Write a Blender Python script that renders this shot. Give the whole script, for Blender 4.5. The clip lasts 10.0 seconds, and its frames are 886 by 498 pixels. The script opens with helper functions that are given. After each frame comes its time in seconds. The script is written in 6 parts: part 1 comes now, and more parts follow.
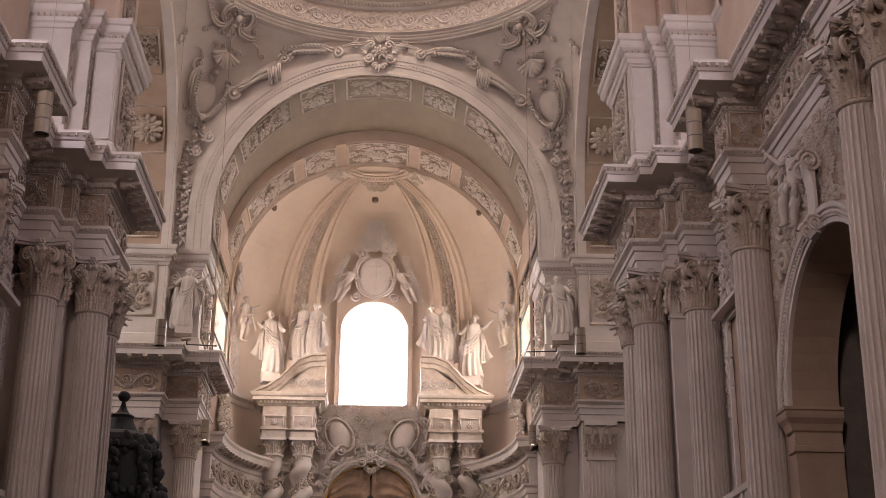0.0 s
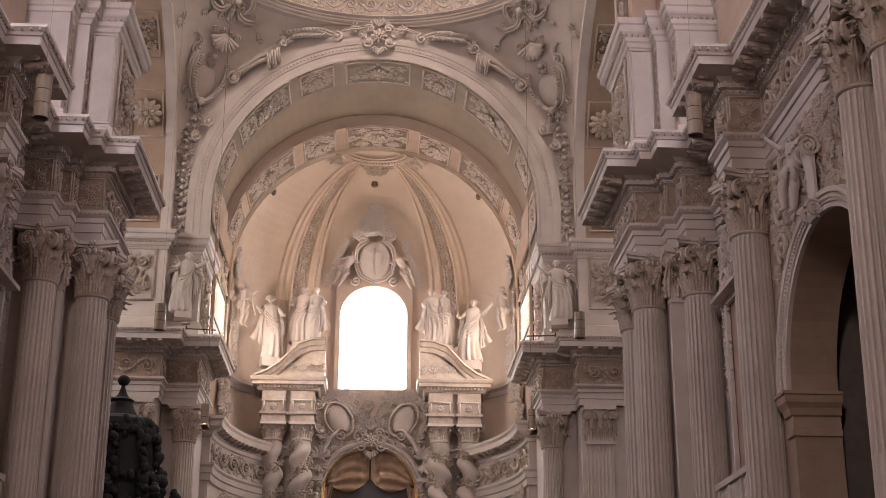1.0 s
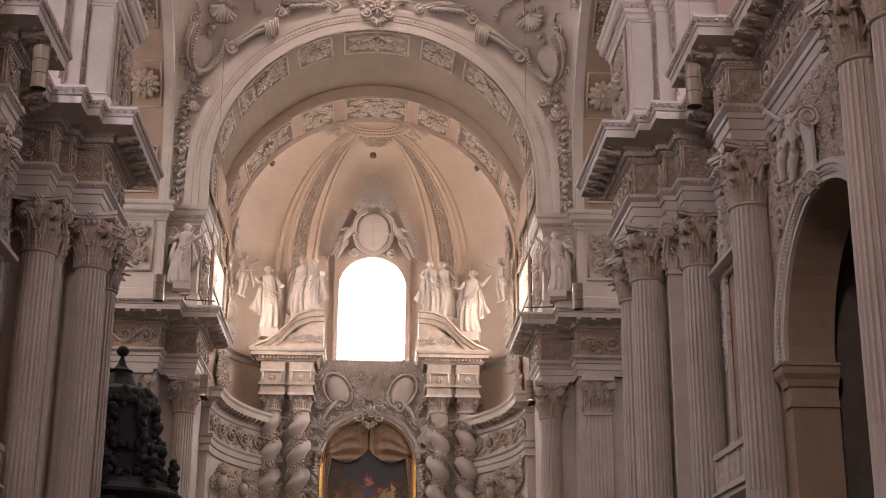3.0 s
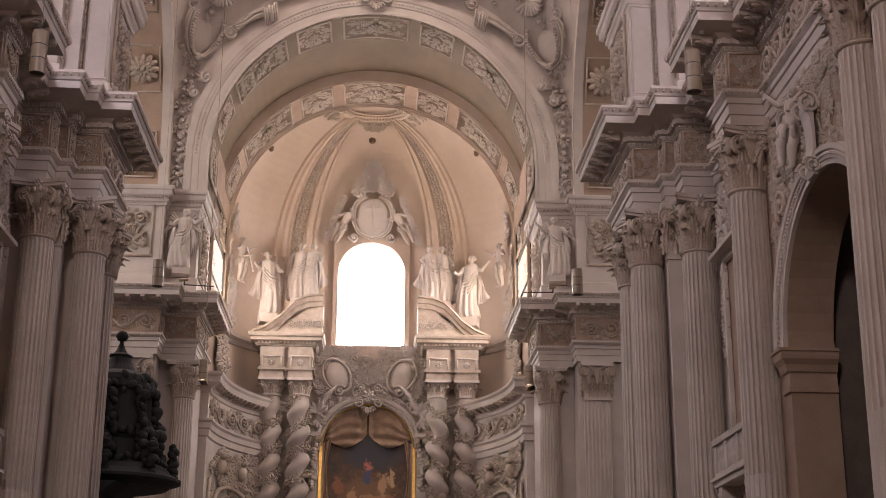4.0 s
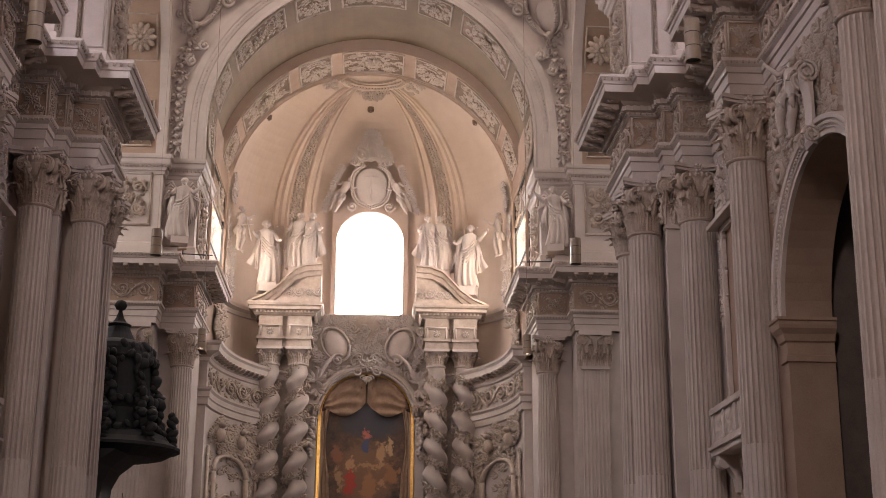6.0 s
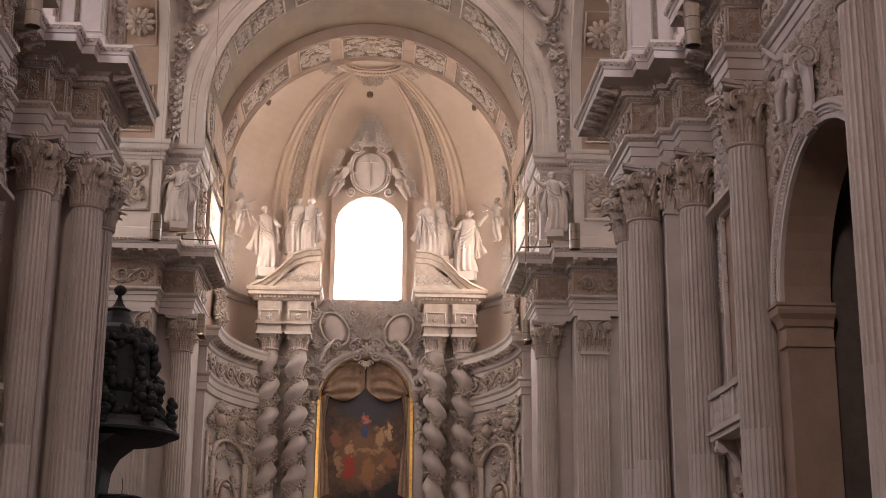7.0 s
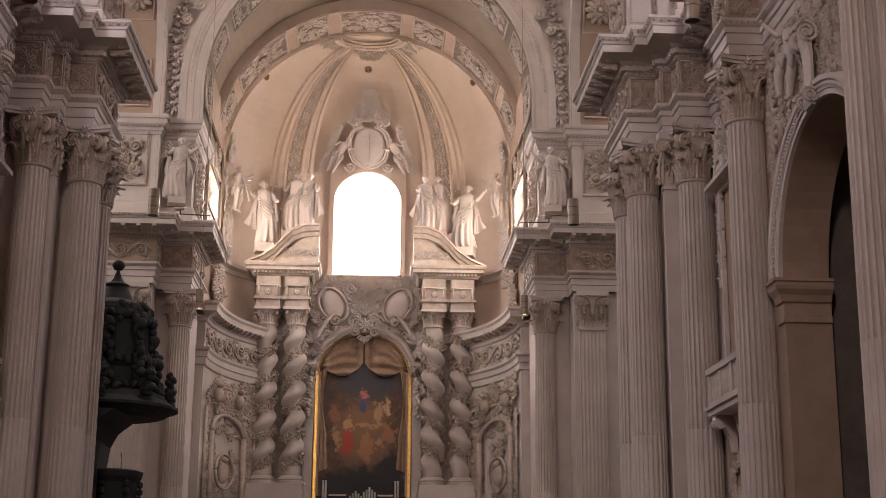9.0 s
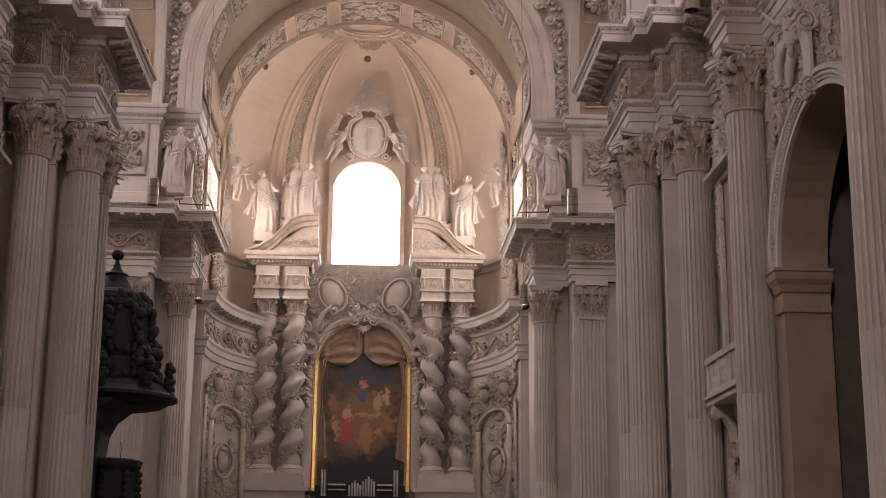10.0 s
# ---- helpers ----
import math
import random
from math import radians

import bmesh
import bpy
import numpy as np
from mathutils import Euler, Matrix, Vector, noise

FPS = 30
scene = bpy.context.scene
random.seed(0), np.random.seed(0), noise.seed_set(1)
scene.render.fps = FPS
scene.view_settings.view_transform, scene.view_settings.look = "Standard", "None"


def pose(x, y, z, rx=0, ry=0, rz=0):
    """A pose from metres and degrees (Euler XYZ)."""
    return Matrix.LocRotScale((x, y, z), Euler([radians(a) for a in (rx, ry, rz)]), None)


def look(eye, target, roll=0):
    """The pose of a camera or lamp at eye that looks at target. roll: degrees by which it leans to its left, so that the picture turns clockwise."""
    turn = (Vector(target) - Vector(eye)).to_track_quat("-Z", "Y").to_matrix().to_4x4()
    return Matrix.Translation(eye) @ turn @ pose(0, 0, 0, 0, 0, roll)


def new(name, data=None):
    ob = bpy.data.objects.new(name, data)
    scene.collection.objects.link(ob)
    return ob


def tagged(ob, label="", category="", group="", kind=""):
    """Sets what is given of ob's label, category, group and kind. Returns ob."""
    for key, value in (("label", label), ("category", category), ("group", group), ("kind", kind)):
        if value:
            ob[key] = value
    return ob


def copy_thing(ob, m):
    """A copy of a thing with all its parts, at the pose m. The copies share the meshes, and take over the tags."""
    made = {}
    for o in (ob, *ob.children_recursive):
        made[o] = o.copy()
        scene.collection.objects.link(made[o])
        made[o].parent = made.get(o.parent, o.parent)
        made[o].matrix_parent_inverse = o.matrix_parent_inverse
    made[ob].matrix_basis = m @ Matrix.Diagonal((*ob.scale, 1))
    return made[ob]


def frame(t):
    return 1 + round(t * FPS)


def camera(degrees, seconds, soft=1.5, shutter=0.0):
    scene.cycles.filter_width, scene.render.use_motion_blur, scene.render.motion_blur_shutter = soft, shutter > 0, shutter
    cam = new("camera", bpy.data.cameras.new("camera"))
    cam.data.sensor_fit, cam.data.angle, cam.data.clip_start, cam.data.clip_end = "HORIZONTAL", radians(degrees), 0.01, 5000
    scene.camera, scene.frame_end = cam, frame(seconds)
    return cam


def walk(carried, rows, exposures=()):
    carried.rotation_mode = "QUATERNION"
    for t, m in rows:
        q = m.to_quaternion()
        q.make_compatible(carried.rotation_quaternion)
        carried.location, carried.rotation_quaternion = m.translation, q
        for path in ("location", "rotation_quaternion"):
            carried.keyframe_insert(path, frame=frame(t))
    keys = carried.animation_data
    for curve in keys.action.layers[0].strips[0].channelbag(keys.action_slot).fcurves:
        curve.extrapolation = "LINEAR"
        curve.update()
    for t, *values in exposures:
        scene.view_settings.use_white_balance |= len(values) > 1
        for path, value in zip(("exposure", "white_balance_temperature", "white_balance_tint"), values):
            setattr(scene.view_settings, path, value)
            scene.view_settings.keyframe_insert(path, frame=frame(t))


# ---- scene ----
# The camera stands in the nave, a little off its axis, and tilts down. Rows: t, yaw, pitch, roll.
cam = camera(36.18, 10.0, soft=0.8)
EYE = (0.27, 0.0, 1.7)
ROWS = [
    (0.0, -2.784, 19.913, -0.319),
    (0.5, -2.799, 19.578, -0.327),
    (1.0, -2.815, 19.254, -0.335),
    (1.5, -2.832, 18.940, -0.343),
    (2.0, -2.849, 18.637, -0.350),
    (2.5, -2.867, 18.341, -0.357),
    (4.0, -2.923, 17.420, -0.377),
    (4.5, -2.942, 17.100, -0.383),
    (5.0, -2.962, 16.773, -0.389),
    (5.5, -2.981, 16.446, -0.396),
    (7.0, -3.041, 15.497, -0.415),
    (7.5, -3.060, 15.209, -0.422),
    (8.0, -3.080, 14.950, -0.429),
    (8.5, -3.099, 14.700, -0.436),
    (9.0, -3.118, 14.457, -0.444),
    (9.5, -3.137, 14.226, -0.451),
    (10.0, -3.155, 14.022, -0.459),
]
walk(cam, [(t, pose(*EYE, 0, 0, yaw) @ pose(0, 0, 0, pitch) @ pose(0, 0, 0, 0, roll) @ pose(0, 0, 0, 90)) for t, yaw, pitch, roll in ROWS],
     exposures=[(0.0, 0.76, 6150, 15), (10.0, 0.76, 6150, 15)])

# ---- world and lights ----
world = bpy.data.worlds.new("world")
scene.world = world
world.use_nodes = True
wn = world.node_tree.nodes
sky = wn.new("ShaderNodeTexSky")
sky.sky_type, sky.sun_disc = "NISHITA", False
sky.sun_elevation, sky.sun_rotation = radians(32), radians(-25)
wn["Background"].inputs[1].default_value = 0.1
world.node_tree.links.new(sky.outputs[0], wn["Background"].inputs[0])


def area(name, eye, target, w, h, power, color):
    d = bpy.data.lights.new(name, "AREA")
    d.shape, d.size, d.size_y, d.energy, d.color = "RECTANGLE", w, h, power, color
    ob = new(name, d)
    ob.matrix_world = look(eye, target)
    return ob


sun_data = bpy.data.lights.new("sun", "SUN")
sun_data.energy, sun_data.angle, sun_data.color = 3.0, radians(0.5), (1.0, 0.9, 0.78)
sun = new("sun", sun_data)
sun.matrix_world = look((-6, 100, 48), (0, 50, 10))

DAY, WARM, COOL = (1.0, 0.95, 0.9), (1.0, 0.74, 0.46), (0.96, 0.9, 0.95)
# Sky light that comes in by the window openings; the west side is the brighter.
area("apse_window_light", (0, 73.5, 21.8), (0, 50, 12), 3.4, 5.6, 460, DAY)
for s, gain in ((-1, 1.25), (1, 0.35)):
    area("side_window_light", (s * 7.55, 67.0, 21.0), (-s * 3, 70.0, 27.0), 3.4, 5.0, 235, WARM)
    area("transept_window_light", (s * 19.5, 49.7, 22), (0, 51, 16), 6, 8, 900 * gain, (1.0, 0.9, 0.8))
    for y in (19, 29):
        area("clerestory_light", (s * 10.2, y, 21.5), (-s * 8, y + 6, 13), 3.5, 3, 330 + 220 * gain, COOL)
area("drum_light", (0, 49.7, 43), (0, 50, 0), 11, 11, 1700, (1.0, 0.83, 0.67))
area("facade_window_light", (-6.0, -11.5, 21), (3, 42, 12), 3.4, 4.4, 1750, (1.0, 0.82, 0.7))

# ---- materials ----
def nodes_of(name):
    m = bpy.data.materials.new(name)
    m.use_nodes = True
    nt = m.node_tree
    return m, nt, nt.nodes["Principled BSDF"]


def add(nt, kind, **sets):
    n = nt.nodes.new(kind)
    for k, v in sets.items():
        n.inputs[k.replace("_", " ")].default_value = v
    return n


def surface(name, dark, light, rough=0.8, scale=1.6, fine=28.0, bump=0.25, metal=0.0, vary=0.06):
    """Two scales of variation between a dark and a light tone, fine relief, and a small change from piece to piece."""
    m, nt, b = nodes_of(name)
    big = add(nt, "ShaderNodeTexNoise", Scale=scale, Detail=6.0, Roughness=0.62)
    small = add(nt, "ShaderNodeTexNoise", Scale=fine, Detail=4.0, Roughness=0.6)
    geo = nt.nodes.new("ShaderNodeNewGeometry")
    for n in (big, small):
        nt.links.new(geo.outputs["Position"], n.inputs["Vector"])
    mix = nt.nodes.new("ShaderNodeMath")
    mix.operation = "MULTIPLY_ADD"
    mix.inputs[1].default_value = 0.35
    nt.links.new(small.outputs[0], mix.inputs[0])
    sc = nt.nodes.new("ShaderNodeMath")
    sc.operation = "MULTIPLY"
    sc.inputs[1].default_value = 0.65
    nt.links.new(big.outputs[0], sc.inputs[0])
    nt.links.new(sc.outputs[0], mix.inputs[2])
    ramp = nt.nodes.new("ShaderNodeValToRGB")
    ramp.color_ramp.elements[0].position, ramp.color_ramp.elements[1].position = 0.36, 0.64
    ramp.color_ramp.elements[0].color, ramp.color_ramp.elements[1].color = (*dark, 1), (*light, 1)
    nt.links.new(mix.outputs[0], ramp.inputs[0])
    info = nt.nodes.new("ShaderNodeObjectInfo")
    hsv = nt.nodes.new("ShaderNodeHueSaturation")
    span = nt.nodes.new("ShaderNodeMapRange")
    span.inputs["To Min"].default_value, span.inputs["To Max"].default_value = 1 - vary, 1 + vary
    nt.links.new(info.outputs["Random"], span.inputs["Value"])
    nt.links.new(span.outputs[0], hsv.inputs["Value"])
    nt.links.new(ramp.outputs[0], hsv.inputs["Color"])
    nt.links.new(hsv.outputs[0], b.inputs["Base Color"])
    bp = add(nt, "ShaderNodeBump", Strength=bump, Distance=0.02)
    nt.links.new(mix.outputs[0], bp.inputs["Height"])
    nt.links.new(bp.outputs[0], b.inputs["Normal"])
    b.inputs["Roughness"].default_value, b.inputs["Metallic"].default_value = rough, metal
    return m


STUCCO = surface("stucco", (0.45, 0.385, 0.345), (0.56, 0.49, 0.445), scale=0.9, bump=0.18)
WARM_STUCCO = surface("ornament_stucco", (0.34, 0.268, 0.215), (0.49, 0.405, 0.34), scale=2.6, fine=22, bump=0.35)
PLASTER = surface("vault_plaster", (0.49, 0.378, 0.295), (0.58, 0.462, 0.37), scale=0.5, bump=0.12)
# Tan plaster with the shade of the choir vault put into its colour.
SHADED_TAN = surface("shaded_tan_plaster", (0.15, 0.105, 0.066), (0.205, 0.147, 0.095), scale=0.6, bump=0.15)
# Brown coffer ground, darkened so that its colour holds the recesses' shade.
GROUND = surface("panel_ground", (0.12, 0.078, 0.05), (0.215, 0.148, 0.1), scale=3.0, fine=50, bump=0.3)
OCHRE = surface("ochre_plaster", (0.3, 0.205, 0.145), (0.4, 0.288, 0.215), scale=0.9, bump=0.15)
STONE = surface("floor_stone", (0.07, 0.06, 0.05), (0.15, 0.125, 0.11), rough=0.45)
DARKWOOD = surface("black_wood", (0.004, 0.004, 0.005), (0.012, 0.011, 0.012), rough=0.75, scale=4, fine=60)
# Plaster darkened in its base colour to give the chapels their shade.
SHADE = surface("plaster_painted_dim", (0.12, 0.1, 0.09), (0.2, 0.16, 0.14))
GOLD = surface("gilding", (0.55, 0.32, 0.07), (0.85, 0.55, 0.16), rough=0.32, scale=6, metal=1.0)
CLOTH = surface("draped_stucco", (0.26, 0.17, 0.11), (0.38, 0.26, 0.18), scale=2.5)
LAMPSKIN = surface("beige_metal", (0.2, 0.145, 0.095), (0.26, 0.19, 0.13), rough=0.32)
PEACH = surface("peach_plaster", (0.4, 0.285, 0.215), (0.5, 0.375, 0.295), scale=0.8, bump=0.15)
BLACK = surface("black_metal", (0.01, 0.01, 0.01), (0.03, 0.028, 0.025), rough=0.5)
PIPE = surface("pipe_tin", (0.35, 0.34, 0.33), (0.55, 0.54, 0.52), rough=0.35, metal=0.9)


def glow(name, color, strength):
    m, nt, b = nodes_of(name)
    b.inputs["Base Color"].default_value = (*color, 1)
    b.inputs["Emission Color"].default_value = (*color, 1)
    b.inputs["Emission Strength"].default_value = strength
    return m


SKYGLOW = glow("bright_sky", (1.0, 0.97, 0.93), 9.0)
LAMPGLOW = glow("lit_lamp", (1.0, 0.9, 0.75), 3.0)
GLASS, _nt, _b = nodes_of("clear_glass")
_b.inputs["Transmission Weight"].default_value, _b.inputs["Roughness"].default_value = 1.0, 0.05
_b.inputs["IOR"].default_value = 1.2


def painting_material():
    """An old canvas: a brown, smoky ground with soft masses of red, ochre, flesh and blue."""
    m, nt, b = nodes_of("old_canvas")
    co = nt.nodes.new("ShaderNodeTexCoord")
    warp = add(nt, "ShaderNodeTexNoise", Scale=1.7, Detail=6.0, Roughness=0.7)
    centre = nt.nodes.new("ShaderNodeVectorMath")
    centre.operation = "MULTIPLY_ADD"
    centre.inputs[1].default_value, centre.inputs[2].default_value = (1.6, 1.6, 1.6), (-0.8, -0.8, -0.8)
    nt.links.new(co.outputs["Object"], warp.inputs["Vector"])
    nt.links.new(warp.outputs["Color"], centre.inputs[0])
    add_v = nt.nodes.new("ShaderNodeVectorMath")
    add_v.operation = "ADD"
    nt.links.new(co.outputs["Object"], add_v.inputs[0])
    nt.links.new(centre.outputs[0], add_v.inputs[1])
    tone = add(nt, "ShaderNodeTexNoise", Scale=1.3, Detail=7.0, Roughness=0.66)
    nt.links.new(add_v.outputs[0], tone.inputs["Vector"])
    ramp = nt.nodes.new("ShaderNodeValToRGB")
    cr = ramp.color_ramp
    cr.elements[0].position, cr.elements[0].color = 0.32, (0.03, 0.02, 0.015, 1)
    cr.elements[1].position, cr.elements[1].color = 0.75, (0.24, 0.12, 0.05, 1)
    e = cr.elements.new(0.52)
    e.color = (0.1, 0.05, 0.025, 1)
    nt.links.new(tone.outputs[0], ramp.inputs[0])
    last = ramp.outputs[0]
    # colour, centre x and height, half width and half height
    for c, x, z, rx, rz in (((0.05, 0.045, 0.05), 0.3, 13.0, 1.6, 0.9), ((0.2, 0.1, 0.045), 0.0, 10.2, 1.5, 1.6), ((0.012, 0.009, 0.008), 0.1, 7.4, 2.4, 1.0), ((0.015, 0.011, 0.01), 1.5, 8.3, 0.8, 0.8),
                            ((0.42, 0.04, 0.02), -0.8, 9.8, 0.3, 0.75), ((0.46, 0.24, 0.11), -0.75, 10.75, 0.25, 0.3), ((0.36, 0.2, 0.09), -1.4, 9.9, 0.22, 0.6), ((0.34, 0.15, 0.055), 0.2, 9.5, 0.35, 0.9),
                            ((0.38, 0.2, 0.08), 0.4, 10.65, 0.9, 0.12), ((0.06, 0.07, 0.14), 0.05, 11.7, 0.3, 0.35), ((0.5, 0.14, 0.09), 0.1, 12.3, 0.22, 0.3), ((0.44, 0.25, 0.12), 0.85, 11.3, 0.28, 0.6),
                            ((0.48, 0.3, 0.15), 1.3, 11.7, 0.16, 0.5), ((0.3, 0.13, 0.05), 1.4, 10.2, 0.4, 0.5), ((0.4, 0.2, 0.09), 0.9, 9.7, 0.2, 0.35), ((0.25, 0.1, 0.045), -1.5, 11.2, 0.3, 0.6)):
        sub = nt.nodes.new("ShaderNodeVectorMath")
        sub.operation = "MULTIPLY_ADD"
        sub.inputs[1].default_value, sub.inputs[2].default_value = (1 / rx, 0, 1 / rz), (-x / rx, 0, -z / rz)
        nt.links.new(add_v.outputs[0], sub.inputs[0])
        dist = nt.nodes.new("ShaderNodeVectorMath")
        dist.operation = "LENGTH"
        nt.links.new(sub.outputs[0], dist.inputs[0])
        fall = nt.nodes.new("ShaderNodeMapRange")
        fall.interpolation_type = "SMOOTHSTEP"
        fall.inputs["From Min"].default_value, fall.inputs["From Max"].default_value = 1.25, 0.7
        nt.links.new(dist.outputs["Value"], fall.inputs["Value"])
        mx = nt.nodes.new("ShaderNodeMix")
        mx.data_type = "RGBA"
        mx.inputs[7].default_value = (*c, 1)
        nt.links.new(fall.outputs[0], mx.inputs[0])
        nt.links.new(last, mx.inputs[6])
        last = mx.outputs[2]
    nt.links.new(last, b.inputs["Base Color"])
    b.inputs["Roughness"].default_value = 0.5
    return m


CANVAS = painting_material()


# ---- building blocks ----
def part(name, bm, material, parent=None, label="", smooth=False):
    me = bpy.data.meshes.new(name)
    if len(bm.verts) < 6000 and name in ("back_wall", "frieze", "wall", "window_surround", "ceiling") or name.startswith("wall_"):
        bmesh.ops.remove_doubles(bm, verts=bm.verts, dist=0.0005)
    bmesh.ops.recalc_face_normals(bm, faces=bm.faces)
    if smooth:
        for f in bm.faces:
            f.smooth = True
    bm.to_mesh(me)
    bm.free()
    me.materials.append(material)
    ob = new(name, me)
    ob.parent = parent
    if label:
        ob["label"] = label
    return ob


def share(name, mesh, parent, m):
    """A further piece on a mesh that another piece has already."""
    ob = new(name, mesh)
    ob.parent = parent
    ob.matrix_basis = m
    return ob


def thing(name, label="", category="", group="", kind="", at=(0, 0, 0)):
    ob = new(name)
    ob.location = at
    ob.empty_display_size = 0.2
    return tagged(ob, label, category, group, kind)


def box(bm, x0, x1, y0, y1, z0, z1):
    v = [bm.verts.new((x, y, z)) for x in (x0, x1) for y in (y0, y1) for z in (z0, z1)]
    for a, b, c, d in ((0, 1, 3, 2), (4, 6, 7, 5), (0, 4, 5, 1), (2, 3, 7, 6), (0, 2, 6, 4), (1, 5, 7, 3)):
        bm.faces.new((v[a], v[b], v[c], v[d]))


def prism(bm, pts, z0, z1, s=1):
    """An upright block over a plan outline."""
    lo = [bm.verts.new((s * x, y, z0)) for x, y in pts]
    hi = [bm.verts.new((s * x, y, z1)) for x, y in pts]
    n = len(pts)
    for i in range(n):
        bm.faces.new((lo[i], lo[(i + 1) % n], hi[(i + 1) % n], hi[i]))
    bm.faces.new(lo)
    bm.faces.new(hi)


def loft(bm, rings, closed=False, caps=False):
    """Faces between rows of points of equal length."""
    rows = [[bm.verts.new(p) for p in r] for r in rings]
    n = len(rows[0])
    for a, b in zip(rows, rows[1:]):
        for i in range(n if closed else n - 1):
            j = (i + 1) % n
            bm.faces.new((a[i], a[j], b[j], b[i]))
    if caps:
        bm.faces.new(rows[0])
        bm.faces.new(rows[-1])
    return rows


def mitred(path, out):
    """A plan line moved out by a distance: to the right of its direction."""
    res = []
    n = len(path)
    for i, (x, y) in enumerate(path):
        ns = []
        for a, b in ((i - 1, i), (i, i + 1)):
            if 0 <= a and b < n:
                dx, dy = path[b][0] - path[a][0], path[b][1] - path[a][1]
                l = math.hypot(dx, dy)
                ns.append((dy / l, -dx / l))
        if len(ns) == 1:
            mx, my = ns[0]
        else:
            mx, my = ns[0][0] + ns[1][0], ns[0][1] + ns[1][1]
            k = max(0.25, 1 + ns[0][0] * ns[1][0] + ns[0][1] * ns[1][1])
            mx, my = mx / k, my / k
        res.append((x + mx * out, y + my * out))
    return res


def moulding(bm, path, profile, s=1):
    """A profile of (out, z) run along a plan line with mitred corners."""
    loft(bm, [[(s * x, y, z) for x, y in mitred(path, o)] for o, z in profile])


def lathe(bm, profile, cx=0, cy=0, seg=24, a0=0.0, a1=2 * math.pi):
    full = abs(a1 - a0 - 2 * math.pi) < 1e-6
    k = seg if full else seg + 1
    loft(bm, [[(cx + r * math.cos(a0 + (a1 - a0) * i / seg), cy + r * math.sin(a0 + (a1 - a0) * i / seg), z) for i in range(k)] for r, z in profile], closed=full)


def tube(bm, pts, radii, seg=6, squash=1.0, up=(0, 1, 0)):
    """A tapering round bar along points."""
    pts = [Vector(p) for p in pts]
    rings = []
    up = Vector(up)
    for i, p in enumerate(pts):
        d = (pts[min(i + 1, len(pts) - 1)] - pts[max(i - 1, 0)])
        d = d.normalized() if d.length > 1e-9 else Vector((1, 0, 0))
        n = up - d * up.dot(d)
        n = n.normalized() if n.length > 1e-4 else d.orthogonal().normalized()
        b = d.cross(n)
        r = radii[i] if isinstance(radii, (list, tuple)) else radii
        rings.append([p + (n * math.cos(a) * squash + b * math.sin(a)) * r for a in (2 * math.pi * k / seg for k in range(seg))])
    loft(bm, rings, closed=True, caps=True)


def blob(bm, c, r, seg=6, rows=4, turn=0.0):
    """A small rounded lump with radii r along x, y, z, turned in the x-z plane."""
    c = Vector(c)
    ct, st = math.cos(turn), math.sin(turn)
    rings = []
    for j in range(rows + 1):
        ph = -math.pi / 2 + math.pi * (0.06 + 0.88 * j / rows)
        ring = []
        for i in range(seg):
            a = 2 * math.pi * i / seg
            x, y, z = r[0] * math.cos(ph) * math.cos(a), r[1] * math.cos(ph) * math.sin(a), r[2] * math.sin(ph)
            ring.append(c + Vector((x * ct - z * st, y, x * st + z * ct)))
        rings.append(ring)
    loft(bm, rings, closed=True, caps=True)


# Stucco relief is drawn in the x-z plane and stands out towards -y; place() sets it on a wall.
def spiral(bm, x, z, r, start, turns, hand, thick, seg=5, steps=16):
    pts, rad = [], []
    for i in range(steps + 1):
        f = i / steps
        a = start + hand * turns * 2 * math.pi * f
        rr = r * (1 - 0.86 * f)
        pts.append((x + rr * math.cos(a), -thick * (0.5 + 0.6 * f), z + rr * math.sin(a)))
        rad.append(thick * (1 - 0.35 * f))
    tube(bm, pts, rad, seg)
    blob(bm, (pts[-1][0], -thick * 1.3, pts[-1][2]), (thick * 1.3, thick * 1.2, thick * 1.3))


def petal(bm, x, z, l, w, a, h, rise=1.0):
    """A pointed carved leaf with a groove along its middle; its tip stands off the ground."""
    ca, sa = math.cos(a), math.sin(a)
    rows = []
    for t, ww, hh in ((0.0, 0.35, 0.25), (0.28, 0.92, 0.62), (0.55, 1.0, 0.9), (0.8, 0.66, 1.1 * rise), (1.0, 0.08, 0.85 * rise)):
        row = []
        for u, q in ((-1, 0.06), (-0.55, 0.85), (0, 0.55), (0.55, 0.85), (1, 0.06)):
            lx, lz = l * t, w * ww * u * 0.5
            lift = h * hh * (q if t < 0.7 else 0.35 + 0.65 * q)
            row.append((x + lx * ca - lz * sa, -lift, z + lx * sa + lz * ca))
        rows.append(row)
    loft(bm, rows)


def leaf_spray(bm, x, z, r, turn, rnd, n=5):
    for i in range(n):
        off = i - (n - 1) / 2
        a = turn + off * 0.48 + rnd.uniform(-0.12, 0.12)
        l = r * rnd.uniform(0.8, 1.12) * (1.2 - 0.13 * abs(off))
        petal(bm, x, z, l, r * 0.36, a, r * 0.3, rnd.uniform(0.8, 1.3))


